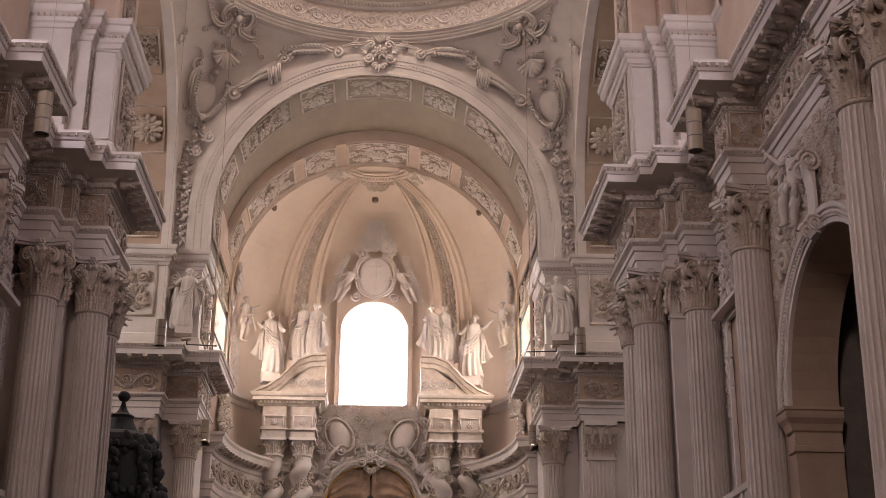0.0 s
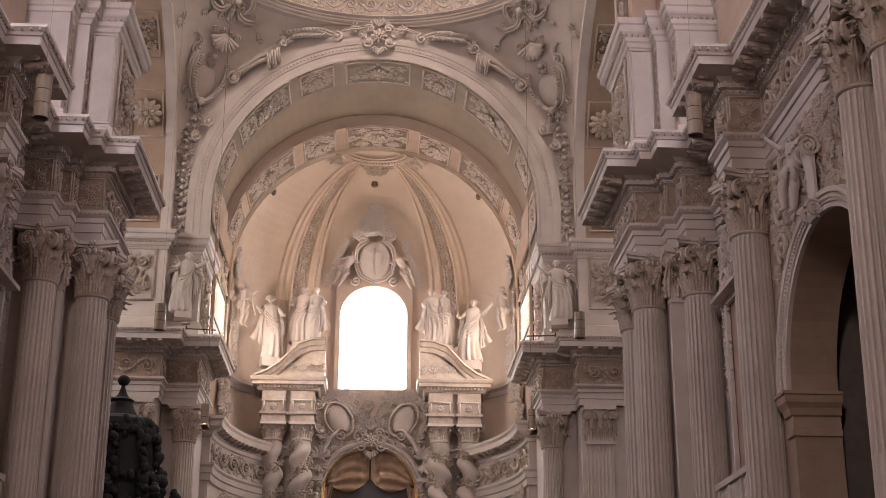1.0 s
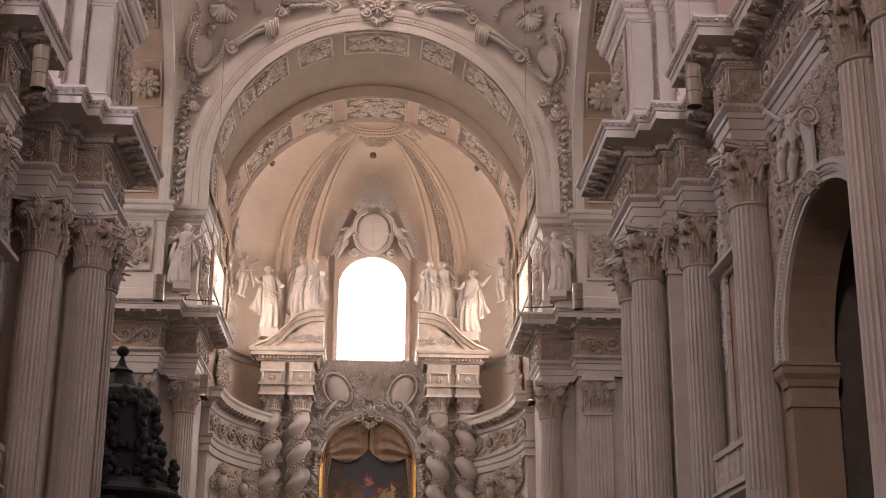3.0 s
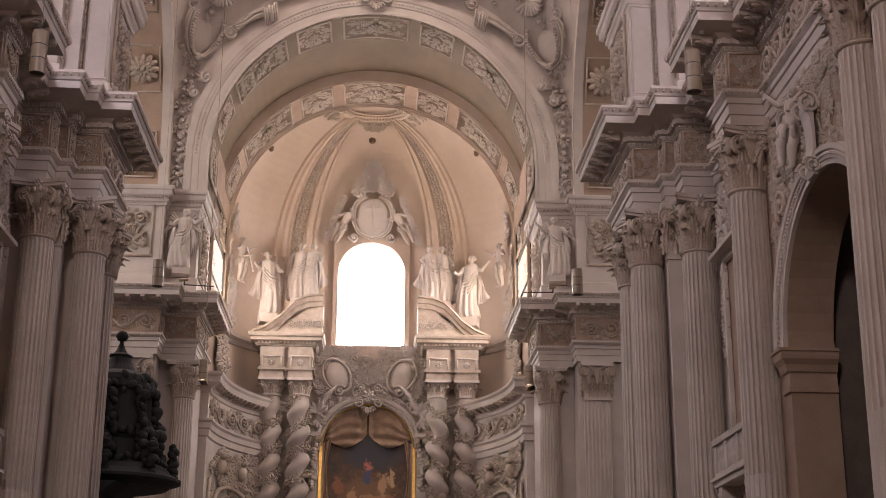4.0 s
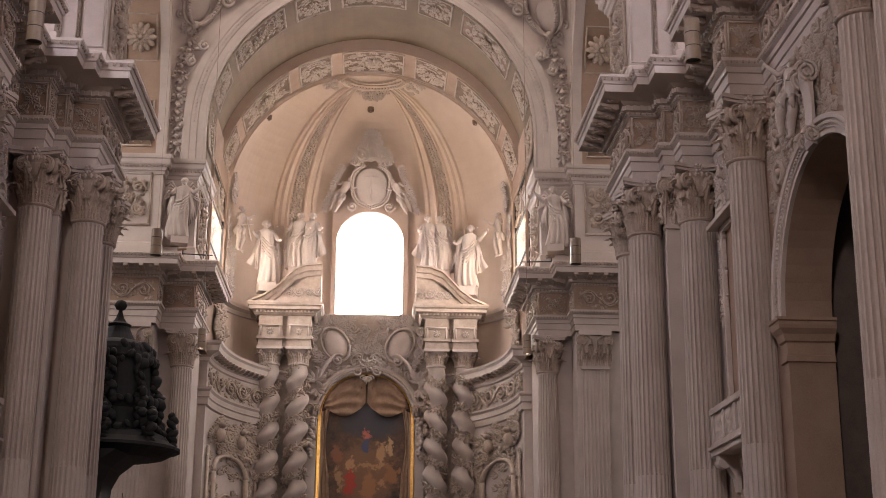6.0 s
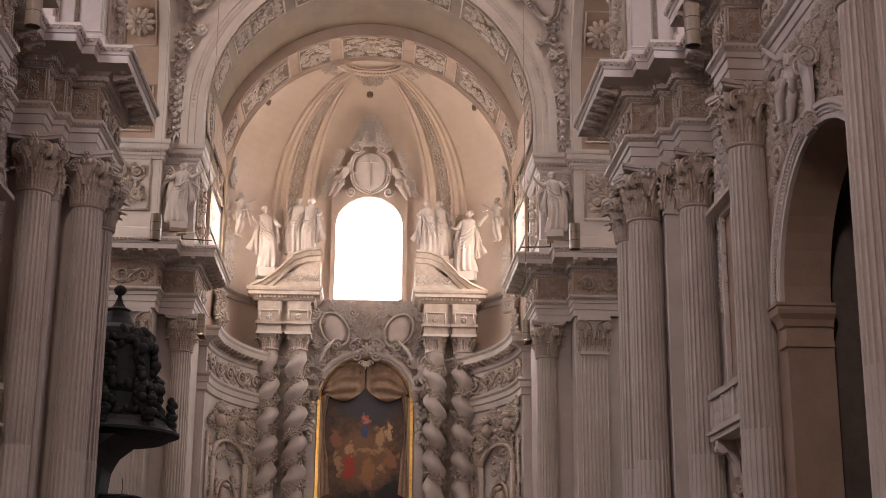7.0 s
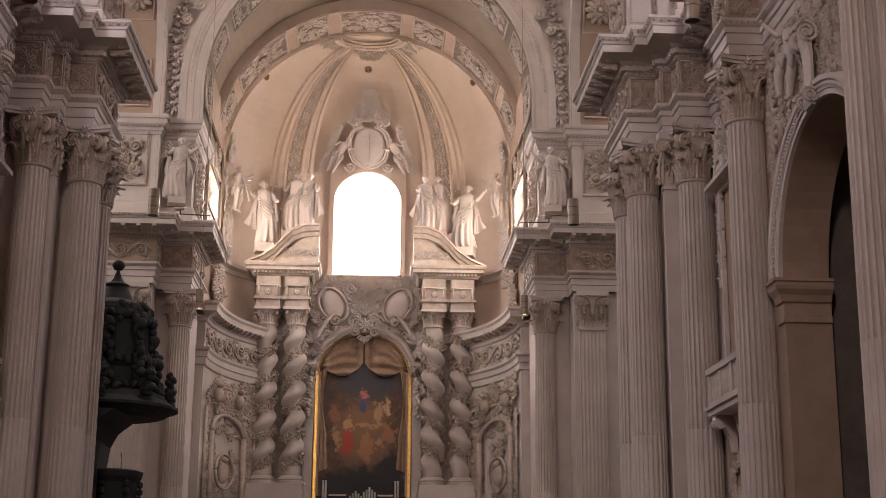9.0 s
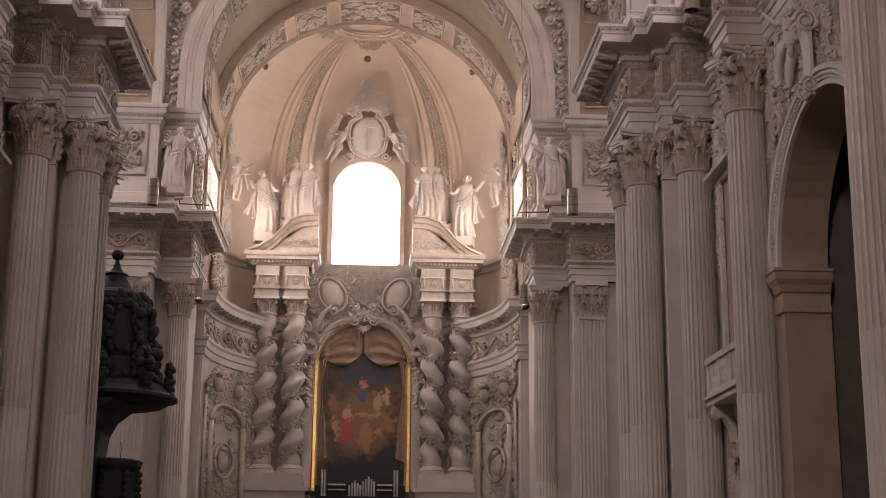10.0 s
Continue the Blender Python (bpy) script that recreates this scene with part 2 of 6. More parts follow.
def rinceau(bm, length, height, rnd, depth=1.0):
    """A running scroll of stems and leaves that fills a band."""
    n = max(1, round(length / height / 0.95))
    step = length / n
    r = min(step, height) * 0.4
    th = r * 0.115 * depth
    for k in range(n):
        hand = 1 if k % 2 else -1
        cx, cz = -length / 2 + step * (k + 0.5) + rnd.uniform(-0.03, 0.03) * step, hand * height * 0.03
        rk = r * rnd.uniform(0.9, 1.05)
        spiral(bm, cx, cz, rk, math.pi + rnd.uniform(-0.3, 0.3), rnd.uniform(1.35, 1.7), hand, th)
        tube(bm, [(cx - step * 0.5 + step * t, -th * 0.6, cz - hand * height * (0.4 * math.sin(math.pi * t))) for t in (0, 0.25, 0.5, 0.75, 1)], th * 0.8, 5)
        for dx, dz, q, t, m in ((0.9, 0.75, 0.55, 0.9, 5), (-0.9, -0.7, 0.5, 2.4, 5), (0.95, -0.6, 0.42, -0.5, 4), (-0.95, 0.62, 0.42, 3.6, 4), (0, 0, 0.4, rnd.uniform(0, 6), 7), (0.45, 0.95, 0.34, 1.4, 4), (-0.4, -0.95, 0.34, -1.6, 4)):
            leaf_spray(bm, cx + rk * dx, cz + hand * rk * dz * min(1.0, height / step), rk * q, hand * t, rnd, m)
        for i in range(18):
            leaf_spray(bm, cx + rnd.uniform(-0.5, 0.5) * step, rnd.uniform(-0.44, 0.44) * height, rk * rnd.uniform(0.28, 0.42), rnd.uniform(0, 6.3), rnd, 4)


def arabesque(bm, w, h, rnd, depth=1.0):
    """A symmetrical panel of scrolls about a rosette."""
    u = min(w, h)
    th = u * 0.035 * depth
    rosette(bm, 0, 0, u * 0.2, 8)
    for sx in (-1, 1):
        for sz in (-1, 1):
            spiral(bm, sx * w * 0.27, sz * h * 0.25, u * 0.2, math.pi / 2 - sx * math.pi / 2, 1.5, sx * sz, th)
            spiral(bm, sx * w * 0.41, sz * h * 0.39, u * 0.085, 0, 1.2, -sx * sz, th * 0.8, steps=10)
            leaf_spray(bm, sx * w * 0.4, sz * h * 0.18, u * 0.14, math.pi / 2 - sx * (math.pi / 2 - sz * 0.4), rnd)
            leaf_spray(bm, sx * w * 0.14, sz * h * 0.4, u * 0.13, sz * math.pi / 2, rnd, 5)
        leaf_spray(bm, sx * w * 0.2, 0, u * 0.15, math.pi / 2 - sx * math.pi / 2, rnd, 5)
    for sz in (-1, 1):
        leaf_spray(bm, 0, sz * h * 0.28, u * 0.16, sz * math.pi / 2, rnd, 5)
    for i in range(int(10 * max(w, h) / u)):
        x, z = rnd.uniform(0.05, 0.44) * w, rnd.uniform(-0.44, 0.44) * h
        t = rnd.uniform(0, 6.3)
        leaf_spray(bm, x, z, u * 0.11, t, rnd, 4)
        leaf_spray(bm, -x, z, u * 0.11, math.pi - t, rnd, 4)


def leafwork(bm, w, h, rnd, unit, count):
    """Dense symmetrical leafwork round a rosette, with a scroll in each quarter."""
    rosette(bm, 0, 0, min(w, h) * 0.24, 9)
    for sx in (-1, 1):
        for sz in (-1, 1):
            spiral(bm, sx * w * 0.24, sz * h * 0.22, unit * 0.9, math.pi / 2 - sx * math.pi / 2, 1.4, sx * sz, unit * 0.13, steps=12)
            spiral(bm, sx * w * 0.4, sz * h * 0.3, unit * 0.6, math.pi / 2 + sx * math.pi / 2, 1.3, -sx * sz, unit * 0.11, steps=12)
    for i in range(count):
        x, z, t = rnd.uniform(0.03, 0.46) * w, rnd.uniform(0.02, 0.44) * h, rnd.uniform(0, 6.3)
        q = unit * rnd.uniform(0.5, 0.85)
        for sx in (-1, 1):
            for sz in (-1, 1):
                leaf_spray(bm, sx * x, sz * z, q, math.atan2(sz * math.sin(t), sx * math.cos(t)), rnd, 4)


def rosette(bm, x, z, r, n=9):
    for k in range(n):
        a = 2 * math.pi * k / n
        blob(bm, (x + math.cos(a) * r * 0.62, -r * 0.18, z + math.sin(a) * r * 0.62), (r * 0.4, r * 0.2, r * 0.2), 6, 3, a)
        a += math.pi / n
        blob(bm, (x + math.cos(a) * r * 0.36, -r * 0.28, z + math.sin(a) * r * 0.36), (r * 0.24, r * 0.2, r * 0.13), 6, 3, a)
    blob(bm, (x, -r * 0.35, z), (r * 0.2, r * 0.2, r * 0.2), 8, 4)


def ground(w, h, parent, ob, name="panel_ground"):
    """A thin ground behind relief that is set already; its dark tone holds the recess shade."""
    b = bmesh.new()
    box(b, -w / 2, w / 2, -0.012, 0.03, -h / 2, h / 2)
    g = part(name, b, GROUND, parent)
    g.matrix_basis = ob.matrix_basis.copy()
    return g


def border(bm, w, h, t, d):
    """A raised frame round a panel, in the same plane as the relief."""
    for x0, x1, z0, z1 in ((-w / 2, w / 2, h / 2 - t, h / 2), (-w / 2, w / 2, -h / 2, -h / 2 + t), (-w / 2, -w / 2 + t, -h / 2 + t, h / 2 - t), (w / 2 - t, w / 2, -h / 2 + t, h / 2 - t)):
        box(bm, x0, x1, -d, 0, z0, z1)


def place(ob, x, y, z, turn=0.0, lean=0.0, roll=0.0):
    """Sets relief on a wall: turn 0 faces -y, 90 faces +x, -90 faces -x; lean tips its face down; roll turns it in its plane."""
    ob.matrix_basis = pose(x, y, z, 0, 0, turn) @ pose(0, 0, 0, lean) @ pose(0, 0, 0, 0, roll)
    return ob

# ---- the large structure ----
# Heights of the giant order: capital foot, capital head, architrave, frieze, cornice; then the attic.
Z_CAP, Z_ARC, Z_FRI, Z_COR, Z_TOP = 13.15, 14.8, 15.7, 16.85, 17.7
Z_ATTIC = 22.64
SIDES = ((1, "east"), (-1, "west"))

bm = bmesh.new()
box(bm, -22, 22, -13, 80, -0.3, 0.0)
floor = tagged(part("floor", bm, STONE), "grey stone church floor", "floor", kind="structure")


def wall(name, label, *boxes, material=None, category="wall"):
    bm = bmesh.new()
    for b in boxes:
        box(bm, *b)
    return tagged(part(name, bm, material or STUCCO), label, category, kind="structure")


# Outer shell that closes the church.
wall("wall_back", "pale plastered wall that closes the nave", (-22, 22, -13, -12.4, 0, 40))
wall("wall_end", "pale plastered wall behind the apse", (-22, -2.5, 79, 79.6, 0, 40), (2.5, 22, 79, 79.6, 0, 40))
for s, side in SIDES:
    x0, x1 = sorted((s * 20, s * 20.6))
    wall("wall_outer_" + side, "plastered outer wall of the chapels, shade put into its colour", (x0, x1, -12.4, 79, 0, 40), material=SHADE)

# Nave vault and the roof over the side spaces.
def arc(r, z, n, a0=0.0, a1=math.pi):
    return [(r * math.cos(a0 + (a1 - a0) * i / n), z + r * math.sin(a0 + (a1 - a0) * i / n)) for i in range(n + 1)]


bm = bmesh.new()
for r in (10.4, 10.9):
    loft(bm, [[(x, y, z) for x, z in arc(r, 24.0, 32)] for y in (-12.4, 37.0)])
for s in (-1, 1):
    x0, x1 = sorted((s * 10.4, s * 20))
    box(bm, x0, x1, -12.4, 37.0, 17.72, 18.0)
ceiling = tagged(part("ceiling", bm, PLASTER, smooth=False), "pale plastered barrel vault over the nave", "ceiling", kind="structure")


# Frieze-line plans on one side: the crossing pier with its steps, then the bays towards the entrance.
PIER = [(13.5, 40.75), (7.82, 40.75), (7.82, 37.5), (8.66, 37.5), (8.66, 36.9), (9.0, 36.9), (9.0, 36.05), (9.88, 36.05),
        (9.88, 32.15), (9.0, 32.15), (9.0, 30.86), (9.88, 30.86), (9.88, 23.95), (9.0, 23.95), (9.0, 20.85), (9.88, 20.85),
        (9.88, 17.4), (9.88, 10.5), (9.0, 10.5), (9.0, 9.2), (9.88, 9.2), (9.88, -12.4)]
CHOIR = [(9.5, 62.8), (7.62, 62.8), (7.62, 58.8), (9.1, 58.8), (9.1, 57.6), (14.0, 57.6)]

ARCHITRAVE = [(-0.3, 14.8), (0, 14.8), (0, 15.06), (0.04, 15.08), (0.04, 15.34), (0.09, 15.36), (0.09, 15.5), (0.16, 15.55), (0.21, 15.62), (0.21, 15.7), (0.0, 15.72)]
FRIEZE = [(0.0, 15.72), (0.0, 16.78)]
CORNICE = [(0.0, 16.78), (0.06, 16.8), (0.1, 16.86), (0.1, 16.9), (0.22, 16.92), (0.22, 17.05), (0.3, 17.1), (0.36, 17.16), (0.92, 17.2), (0.92, 17.42), (0.96, 17.44),
           (0.98, 17.52), (1.04, 17.6), (1.06, 17.62), (1.06, 17.7), (-0.4, 17.74)]


def run(path, spacing, out, least=0.95):
    """Places along a plan line moved out, with the direction of each stretch; corners stay free."""
    line = mitred(path, out)
    for (xa, ya), (xb, yb) in zip(line, line[1:]):
        l = math.hypot(xb - xa, yb - ya)
        n = int((l - 0.12) / spacing)
        if l < least or n < 1:
            continue
        for k in range(n):
            f = (k + 0.5) / n
            yield xa + (xb - xa) * f, ya + (yb - ya) * f, (xb - xa) / l, (yb - ya) / l


def modillion_mesh():
    """A scrolled bracket under the cornice; it points along -y from the wall."""
    bm = bmesh.new()
    prof = [(0, -0.2), (-0.1, -0.22), (-0.22, -0.16), (-0.36, -0.1), (-0.48, -0.12), (-0.56, -0.08), (-0.56, 0.03), (0, 0.03)]
    rows = [[(x, y, z) for y, z in prof] for x in (-0.085, 0.085)]
    loft(bm, rows, closed=True, caps=True)
    tube(bm, [(-0.1, -0.08, -0.13), (0.1, -0.08, -0.13)], 0.08, 8)
    tube(bm, [(-0.1, -0.49, -0.06), (0.1, -0.49, -0.06)], 0.055, 8)
    blob(bm, (0, -0.3, -0.13), (0.07, 0.16, 0.06))
    return bm


MODILLION = part("modillion", modillion_mesh(), WARM_STUCCO).data
bpy.data.objects.remove(bpy.data.objects["modillion"])


bm = bmesh.new()
for k in range(5):
    a = 2 * math.pi * k / 5
    blob(bm, (0.06 * math.cos(a), 0.06 * math.sin(a), -0.01), (0.045, 0.045, 0.03), 5, 3)
blob(bm, (0, 0, -0.03), (0.035, 0.035, 0.04), 5, 3)
ROSE = part("soffit_rose", bm, STUCCO).data
bpy.data.objects.remove(bpy.data.objects["soffit_rose"])


def entablature(side_name, s, path, label, near):
    ent = tagged(thing("entablature_" + side_name), label, "entablature", kind="structure")
    bm = bmesh.new()
    moulding(bm, path, ARCHITRAVE, s)
    part("architrave", bm, STUCCO, ent)
    bm = bmesh.new()
    moulding(bm, path, FRIEZE, s)
    part("frieze", bm, OCHRE, ent)
    bm = bmesh.new()
    moulding(bm, path, CORNICE, s)
    part("cornice", bm, STUCCO, ent)
    bm = bmesh.new()
    for x, y, dx, dy in run(path, 0.17, 0.22, 0.2):
        if y > near:
            ax, ay = abs(dx) * 0.05 + abs(dy) * 0.05, abs(dx) * 0.05 + abs(dy) * 0.05
            box(bm, s * x - ax, s * x + ax, y - ay, y + ay, 16.91, 17.06)
    part("dentils", bm, STUCCO, ent)["kind"] = "stuff"
    bm = bmesh.new()
    for step, out, z, r in ((0.16, 1.02, 17.57, 0.055), (0.12, 0.19, 15.6, 0.04), (0.14, 0.12, 16.86, 0.04)):
        for x, y, dx, dy in run(path, step, out, 0.2):
            if y > near:
                blob(bm, (s * x, y, z), (r, r, r * 1.2), 5, 3)
    part("leaf_moulding", bm, WARM_STUCCO, ent)["kind"] = "stuff"
    for x, y, dx, dy in run(path, 0.62, 0.36):
        if y > near:
            # the bracket points out of the wall: to the right of the line's direction
            ox, oy = s * dy, -dx
            ang = math.degrees(math.atan2(ox, -oy))
            share("modillion", MODILLION, ent, pose(s * x, y, 17.18, 0, 0, ang))
            share("soffit_rose", ROSE, ent, pose(s * x + 0.29 * dx * s + 0.32 * ox, y + 0.29 * dy + 0.32 * oy, 17.17))
    return ent


for s, side in SIDES:
    entablature("nave_" + side, s, PIER, "pale stucco entablature with a deep bracketed cornice", 21)
    entablature("choir_" + side, s, CHOIR, "pale stucco entablature round the choir pier", 50)

# Piers and nave walls behind the columns.
for s, side in SIDES:
    bm = bmesh.new()
    prism(bm, [(13.5, 40.6), (8.35, 40.6), (8.35, 38.1), (8.76, 38.1), (8.76, 37.0), (9.05, 37.0), (9.05, 36.6), (9.95, 36.6), (9.95, 35.9), (13.5, 35.9)], 0, Z_ARC, s)
    prism(bm, [(13.5, 40.7), (7.9, 40.7), (7.9, 37.6), (8.75, 37.6), (8.75, 37.0), (9.1, 37.0), (9.1, 36.15), (13.5, 36.15)], Z_ARC, Z_TOP, s)
    tagged(part("pier_crossing_" + side, bm, STUCCO), "pale stucco crossing pier stepped behind its columns", "pier", kind="structure")
    bm = bmesh.new()
    prism(bm, [(7.95, 63.9), (7.95, 59.35), (9.2, 59.35), (9.2, 57.9), (14, 57.9), (14, 63.9)], 0, Z_ARC, s)
    prism(bm, [(7.7, 64.0), (7.7, 58.9), (9.18, 58.9), (9.18, 57.7), (14, 57.7), (14, 64.0)], Z_ARC, Z_TOP, s)
    tagged(part("pier_choir_" + side, bm, STUCCO), "pale stucco choir pier with a fluted corner column", "pier", kind="structure")
    # the nave wall: narrow bay, arch bays
    x0, x1 = 9.9, 11.0
    bm = bmesh.new()
    def wbox(ya, yb, za, zb):
        box(bm, *sorted((s * x0, s * x1)), ya, yb, za, zb)
    for ya, yb in ((30.4, 35.9), (16.95, 24.03), (6.0, 10.55)):
        wbox(ya, yb, 0, Z_TOP)
    wbox(-12.4, -1.0, 0, Z_TOP)
    wbox(-1.0, 6.0, 9.1, Z_TOP)
    for yc, r in ((27.215, 3.185), (13.75, 3.2)):
        zs = 9.0
        a = [(yc + r * math.cos(math.pi * i / 24), zs + r * math.sin(math.pi * i / 24)) for i in range(25)]
        for xx in (x0, x1):
            for (ya, za), (yb, zb) in zip(a, a[1:]):
                bm.faces.new([bm.verts.new((s * xx, y, z)) for y, z in ((ya, za), (yb, zb), (yb, Z_TOP), (ya, Z_TOP))])
        loft(bm, [[(s * xx, y, z) for y, z in a] for xx in (x0, x1)])
    tagged(part("wall_nave_" + side, bm, OCHRE), "ochre and pale stucco nave wall with a tall arched chapel opening", "wall", kind="structure")
    # archivolt and imposts of the nearest arch
    trim = tagged(thing("trim_arch_" + side), "moulded stucco archivolt and imposts of the chapel arch", "archivolt", kind="structure")
    bm = bmesh.new()
    rings = []
    for rr, out in ((3.185, 0.0), (3.185, 0.1), (3.3, 0.1), (3.31, 0.14), (3.48, 0.14), (3.5, 0.2), (3.6, 0.22), (3.64, 0.0)):
        rings.append([(s * (9.9 - out), 27.215 + rr * math.cos(math.pi * i / 32), 9.0 + rr * math.sin(math.pi * i / 32)) for i in range(33)])
    loft(bm, rings)
    part("archivolt", bm, STUCCO, trim)
    bm = bmesh.new()
    for i in range(1, 96):
        a = math.pi * i / 96
        blob(bm, (s * 9.73, 27.215 + 3.4 * math.cos(a), 9.0 + 3.4 * math.sin(a)), (0.035, 0.042, 0.042), 5, 3)
    part("bead_row", bm, STUCCO, trim)["kind"] = "stuff"
    for yj, d in ((30.4, -1), (24.03, 1)):
        bm = bmesh.new()
        pth = [(9.9, yj - d * 0.45), (9.9, yj), (11.0, yj)] if d < 0 else [(11.0, yj), (9.9, yj), (9.9, yj - d * 0.45)]
        moulding(bm, pth, [(0.0, 7.95), (0.06, 7.97), (0.06, 8.1), (0.02, 8.12), (0.02, 8.42), (0.08, 8.45), (0.14, 8.6), (0.24, 8.72), (0.26, 8.8), (0.26, 8.88), (0.3, 8.9), (0.3, 8.97), (0, 9.0)], s)
        part("impost", bm, OCHRE, trim)
    # chapel space; its gloom is put into the wall colour
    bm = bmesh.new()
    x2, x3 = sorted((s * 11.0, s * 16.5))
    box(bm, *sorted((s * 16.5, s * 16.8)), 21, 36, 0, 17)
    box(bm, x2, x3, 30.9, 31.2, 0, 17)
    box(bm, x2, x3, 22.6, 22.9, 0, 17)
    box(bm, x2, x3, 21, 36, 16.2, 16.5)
    tagged(part("wall_chapel_" + side, bm, SHADE), "plaster walls of a side chapel, shade put into their colour", "wall", kind="structure")

# ---- attic over the cornice ----
ATTIC_BASE = [(-0.2, 17.7), (0.1, 17.72), (0.1, 18.55), (0.04, 18.6), (0.0, 18.62)]
ATTIC_TOP = [(0.0, 21.75), (0.05, 21.78), (0.08, 21.9), (0.14, 21.95), (0.16, 22.08), (0.3, 22.2), (0.32, 22.26), (0.32, 22.42), (0.38, 22.46), (0.4, 22.56), (0.4, 22.64), (-0.5, 22.66)]
ATTIC_NEAR = [(13.5, 41.1), (7.95, 41.1), (7.95, 37.85), (8.72, 37.85), (8.72, 37.35), (9.15, 37.35), (9.15, 36.6), (10.6, 36.6), (10.6, 35.2)]
ATTIC_FAR = [(7.85, 62.9), (7.85, 58.95), (9.3, 58.95), (9.3, 58.3), (14, 58.3)]


def attic(name, s, path, core, label):
    ob = tagged(thing(name), label, "attic", kind="structure")
    for nm, prof in (("plinth", ATTIC_BASE), ("cornice", ATTIC_TOP)):
        bm = bmesh.new()
        moulding(bm, path, prof, s)
        part(nm, bm, STUCCO, ob)
    bm = bmesh.new()
    for x, y, dx, dy in run(path, 0.16, 0.2, 0.2):
        blob(bm, (s * x, y, 22.12), (0.055, 0.055, 0.07), 5, 3)
    part("leaf_moulding", bm, WARM_STUCCO, ob)["kind"] = "stuff"
    bm = bmesh.new()
    prism(bm, core, 17.7, Z_ATTIC, s)
    part("core", bm, STUCCO, ob)
    return ob


for s, side in SIDES:
    attic("attic_crossing_" + side, s, ATTIC_NEAR, ATTIC_NEAR[:-1] + [(10.6, 35.6), (13.5, 35.6)], "pale stucco attic block over the crossing pier")
    attic("attic_choir_" + side, s, ATTIC_FAR, ATTIC_FAR + [(14, 62.9)], "pale stucco attic block over the choir pier with a relief")
    # the pier strips above the attic carry the arches of the crossing
    bm = bmesh.new()
    prism(bm, [(13.5, 41.0), (8.15, 41.0), (8.15, 38.1), (8.95, 38.1), (8.95, 37.6), (9.4, 37.6), (9.4, 36.9), (13.5, 36.9)], Z_ATTIC, 36, s)
    tagged(part("pier_upper_" + side, bm, PEACH), "peach plaster strips that rise to the crossing arch", "pier", kind="structure")
    wall("wall_attic_" + side, "pale plastered attic wall over the nave bay", tuple(sorted((s * 10.3, s * 10.8))) + (-12.4, 36.0, 17.7, 25.5), material=PEACH)
    # transept
    bm = bmesh.new()
    box(bm, *sorted((s * 14.0, s * 20)), 57.6, 58.2, 0, 40)
    box(bm, *sorted((s * 13.5, s * 20)), 40.9, 41.4, 0, 40)
    tagged(part("wall_transept_" + side, bm, STUCCO), "pale plastered transept wall", "wall", kind="structure")

# ---- choir arch, pendentives, dome ring ----
ARC_Z, ARC_R, ARC_Y = 24.3, 7.5, 58.7


def arch_line(r, n=48, foot=Z_ATTIC):
    """A stilted half round: up one side, over, and down the other."""
    return [(r, foot)] + [(r * math.cos(math.pi * i / n), ARC_Z + r * math.sin(math.pi * i / n)) for i in range(n + 1)] + [(-r, foot)]


bm = bmesh.new()
inner = arch_line(8.2)
for (xa, za), (xb, zb) in zip(inner, inner[1:]):
    if abs(xa - xb) > 1e-6:
        bm.faces.new([bm.verts.new(p) for p in ((xa, ARC_Y, za), (xb, ARC_Y, zb), (xb, ARC_Y, 38), (xa, ARC_Y, 38))])
for s in (-1, 1):
    bm.faces.new([bm.verts.new(p) for p in ((s * 8.2, ARC_Y, 22.64), (s * 14, ARC_Y, 22.64), (s * 14, ARC_Y, 38), (s * 8.2, ARC_Y, 38))])
tagged(part("wall_choir_arch", bm, STUCCO), "pale stucco wall pierced by the round choir arch", "wall", kind="structure")

choir_arch = tagged(thing("trim_choir_arch"), "pale moulded archivolt of the choir arch", "archivolt", kind="structure")
bm = bmesh.new()
rings = []
for rr, out in ((7.5, -0.1), (7.5, 0.2), (7.62, 0.22), (7.68, 0.16), (7.95, 0.16), (7.98, 0.24), (8.25, 0.24), (8.3, 0.32), (8.5, 0.36), (8.62, 0.36), (8.66, 0.0)):
    rings.append([(x, ARC_Y - out * 0.5, z) for x, z in arch_line(rr)])
loft(bm, rings)
part("archivolt", bm, STUCCO, choir_arch)
bm = bmesh.new()
for i in range(1, 140):
    a = math.pi * i / 140
    blob(bm, (8.12 * math.cos(a), ARC_Y - 0.14, ARC_Z + 8.12 * math.sin(a)), (0.06, 0.04, 0.06), 5, 3)
part("bead_row", bm, STUCCO, choir_arch)["kind"] = "stuff"

# soffits: front rib, vault bay, rear rib
def soffit(name, r, zc, y0, y1, material, label, cat="vault", n=48, foot=Z_ATTIC):
    bm = bmesh.new()
    line = [(r, foot)] + [(r * math.cos(math.pi * i / n), zc + r * math.sin(math.pi * i / n)) for i in range(n + 1)] + [(-r, foot)]
    loft(bm, [[(x, y, z) for x, z in line] for y in (y0, y1)])
    return tagged(part(name, bm, material), label, cat, kind="structure")


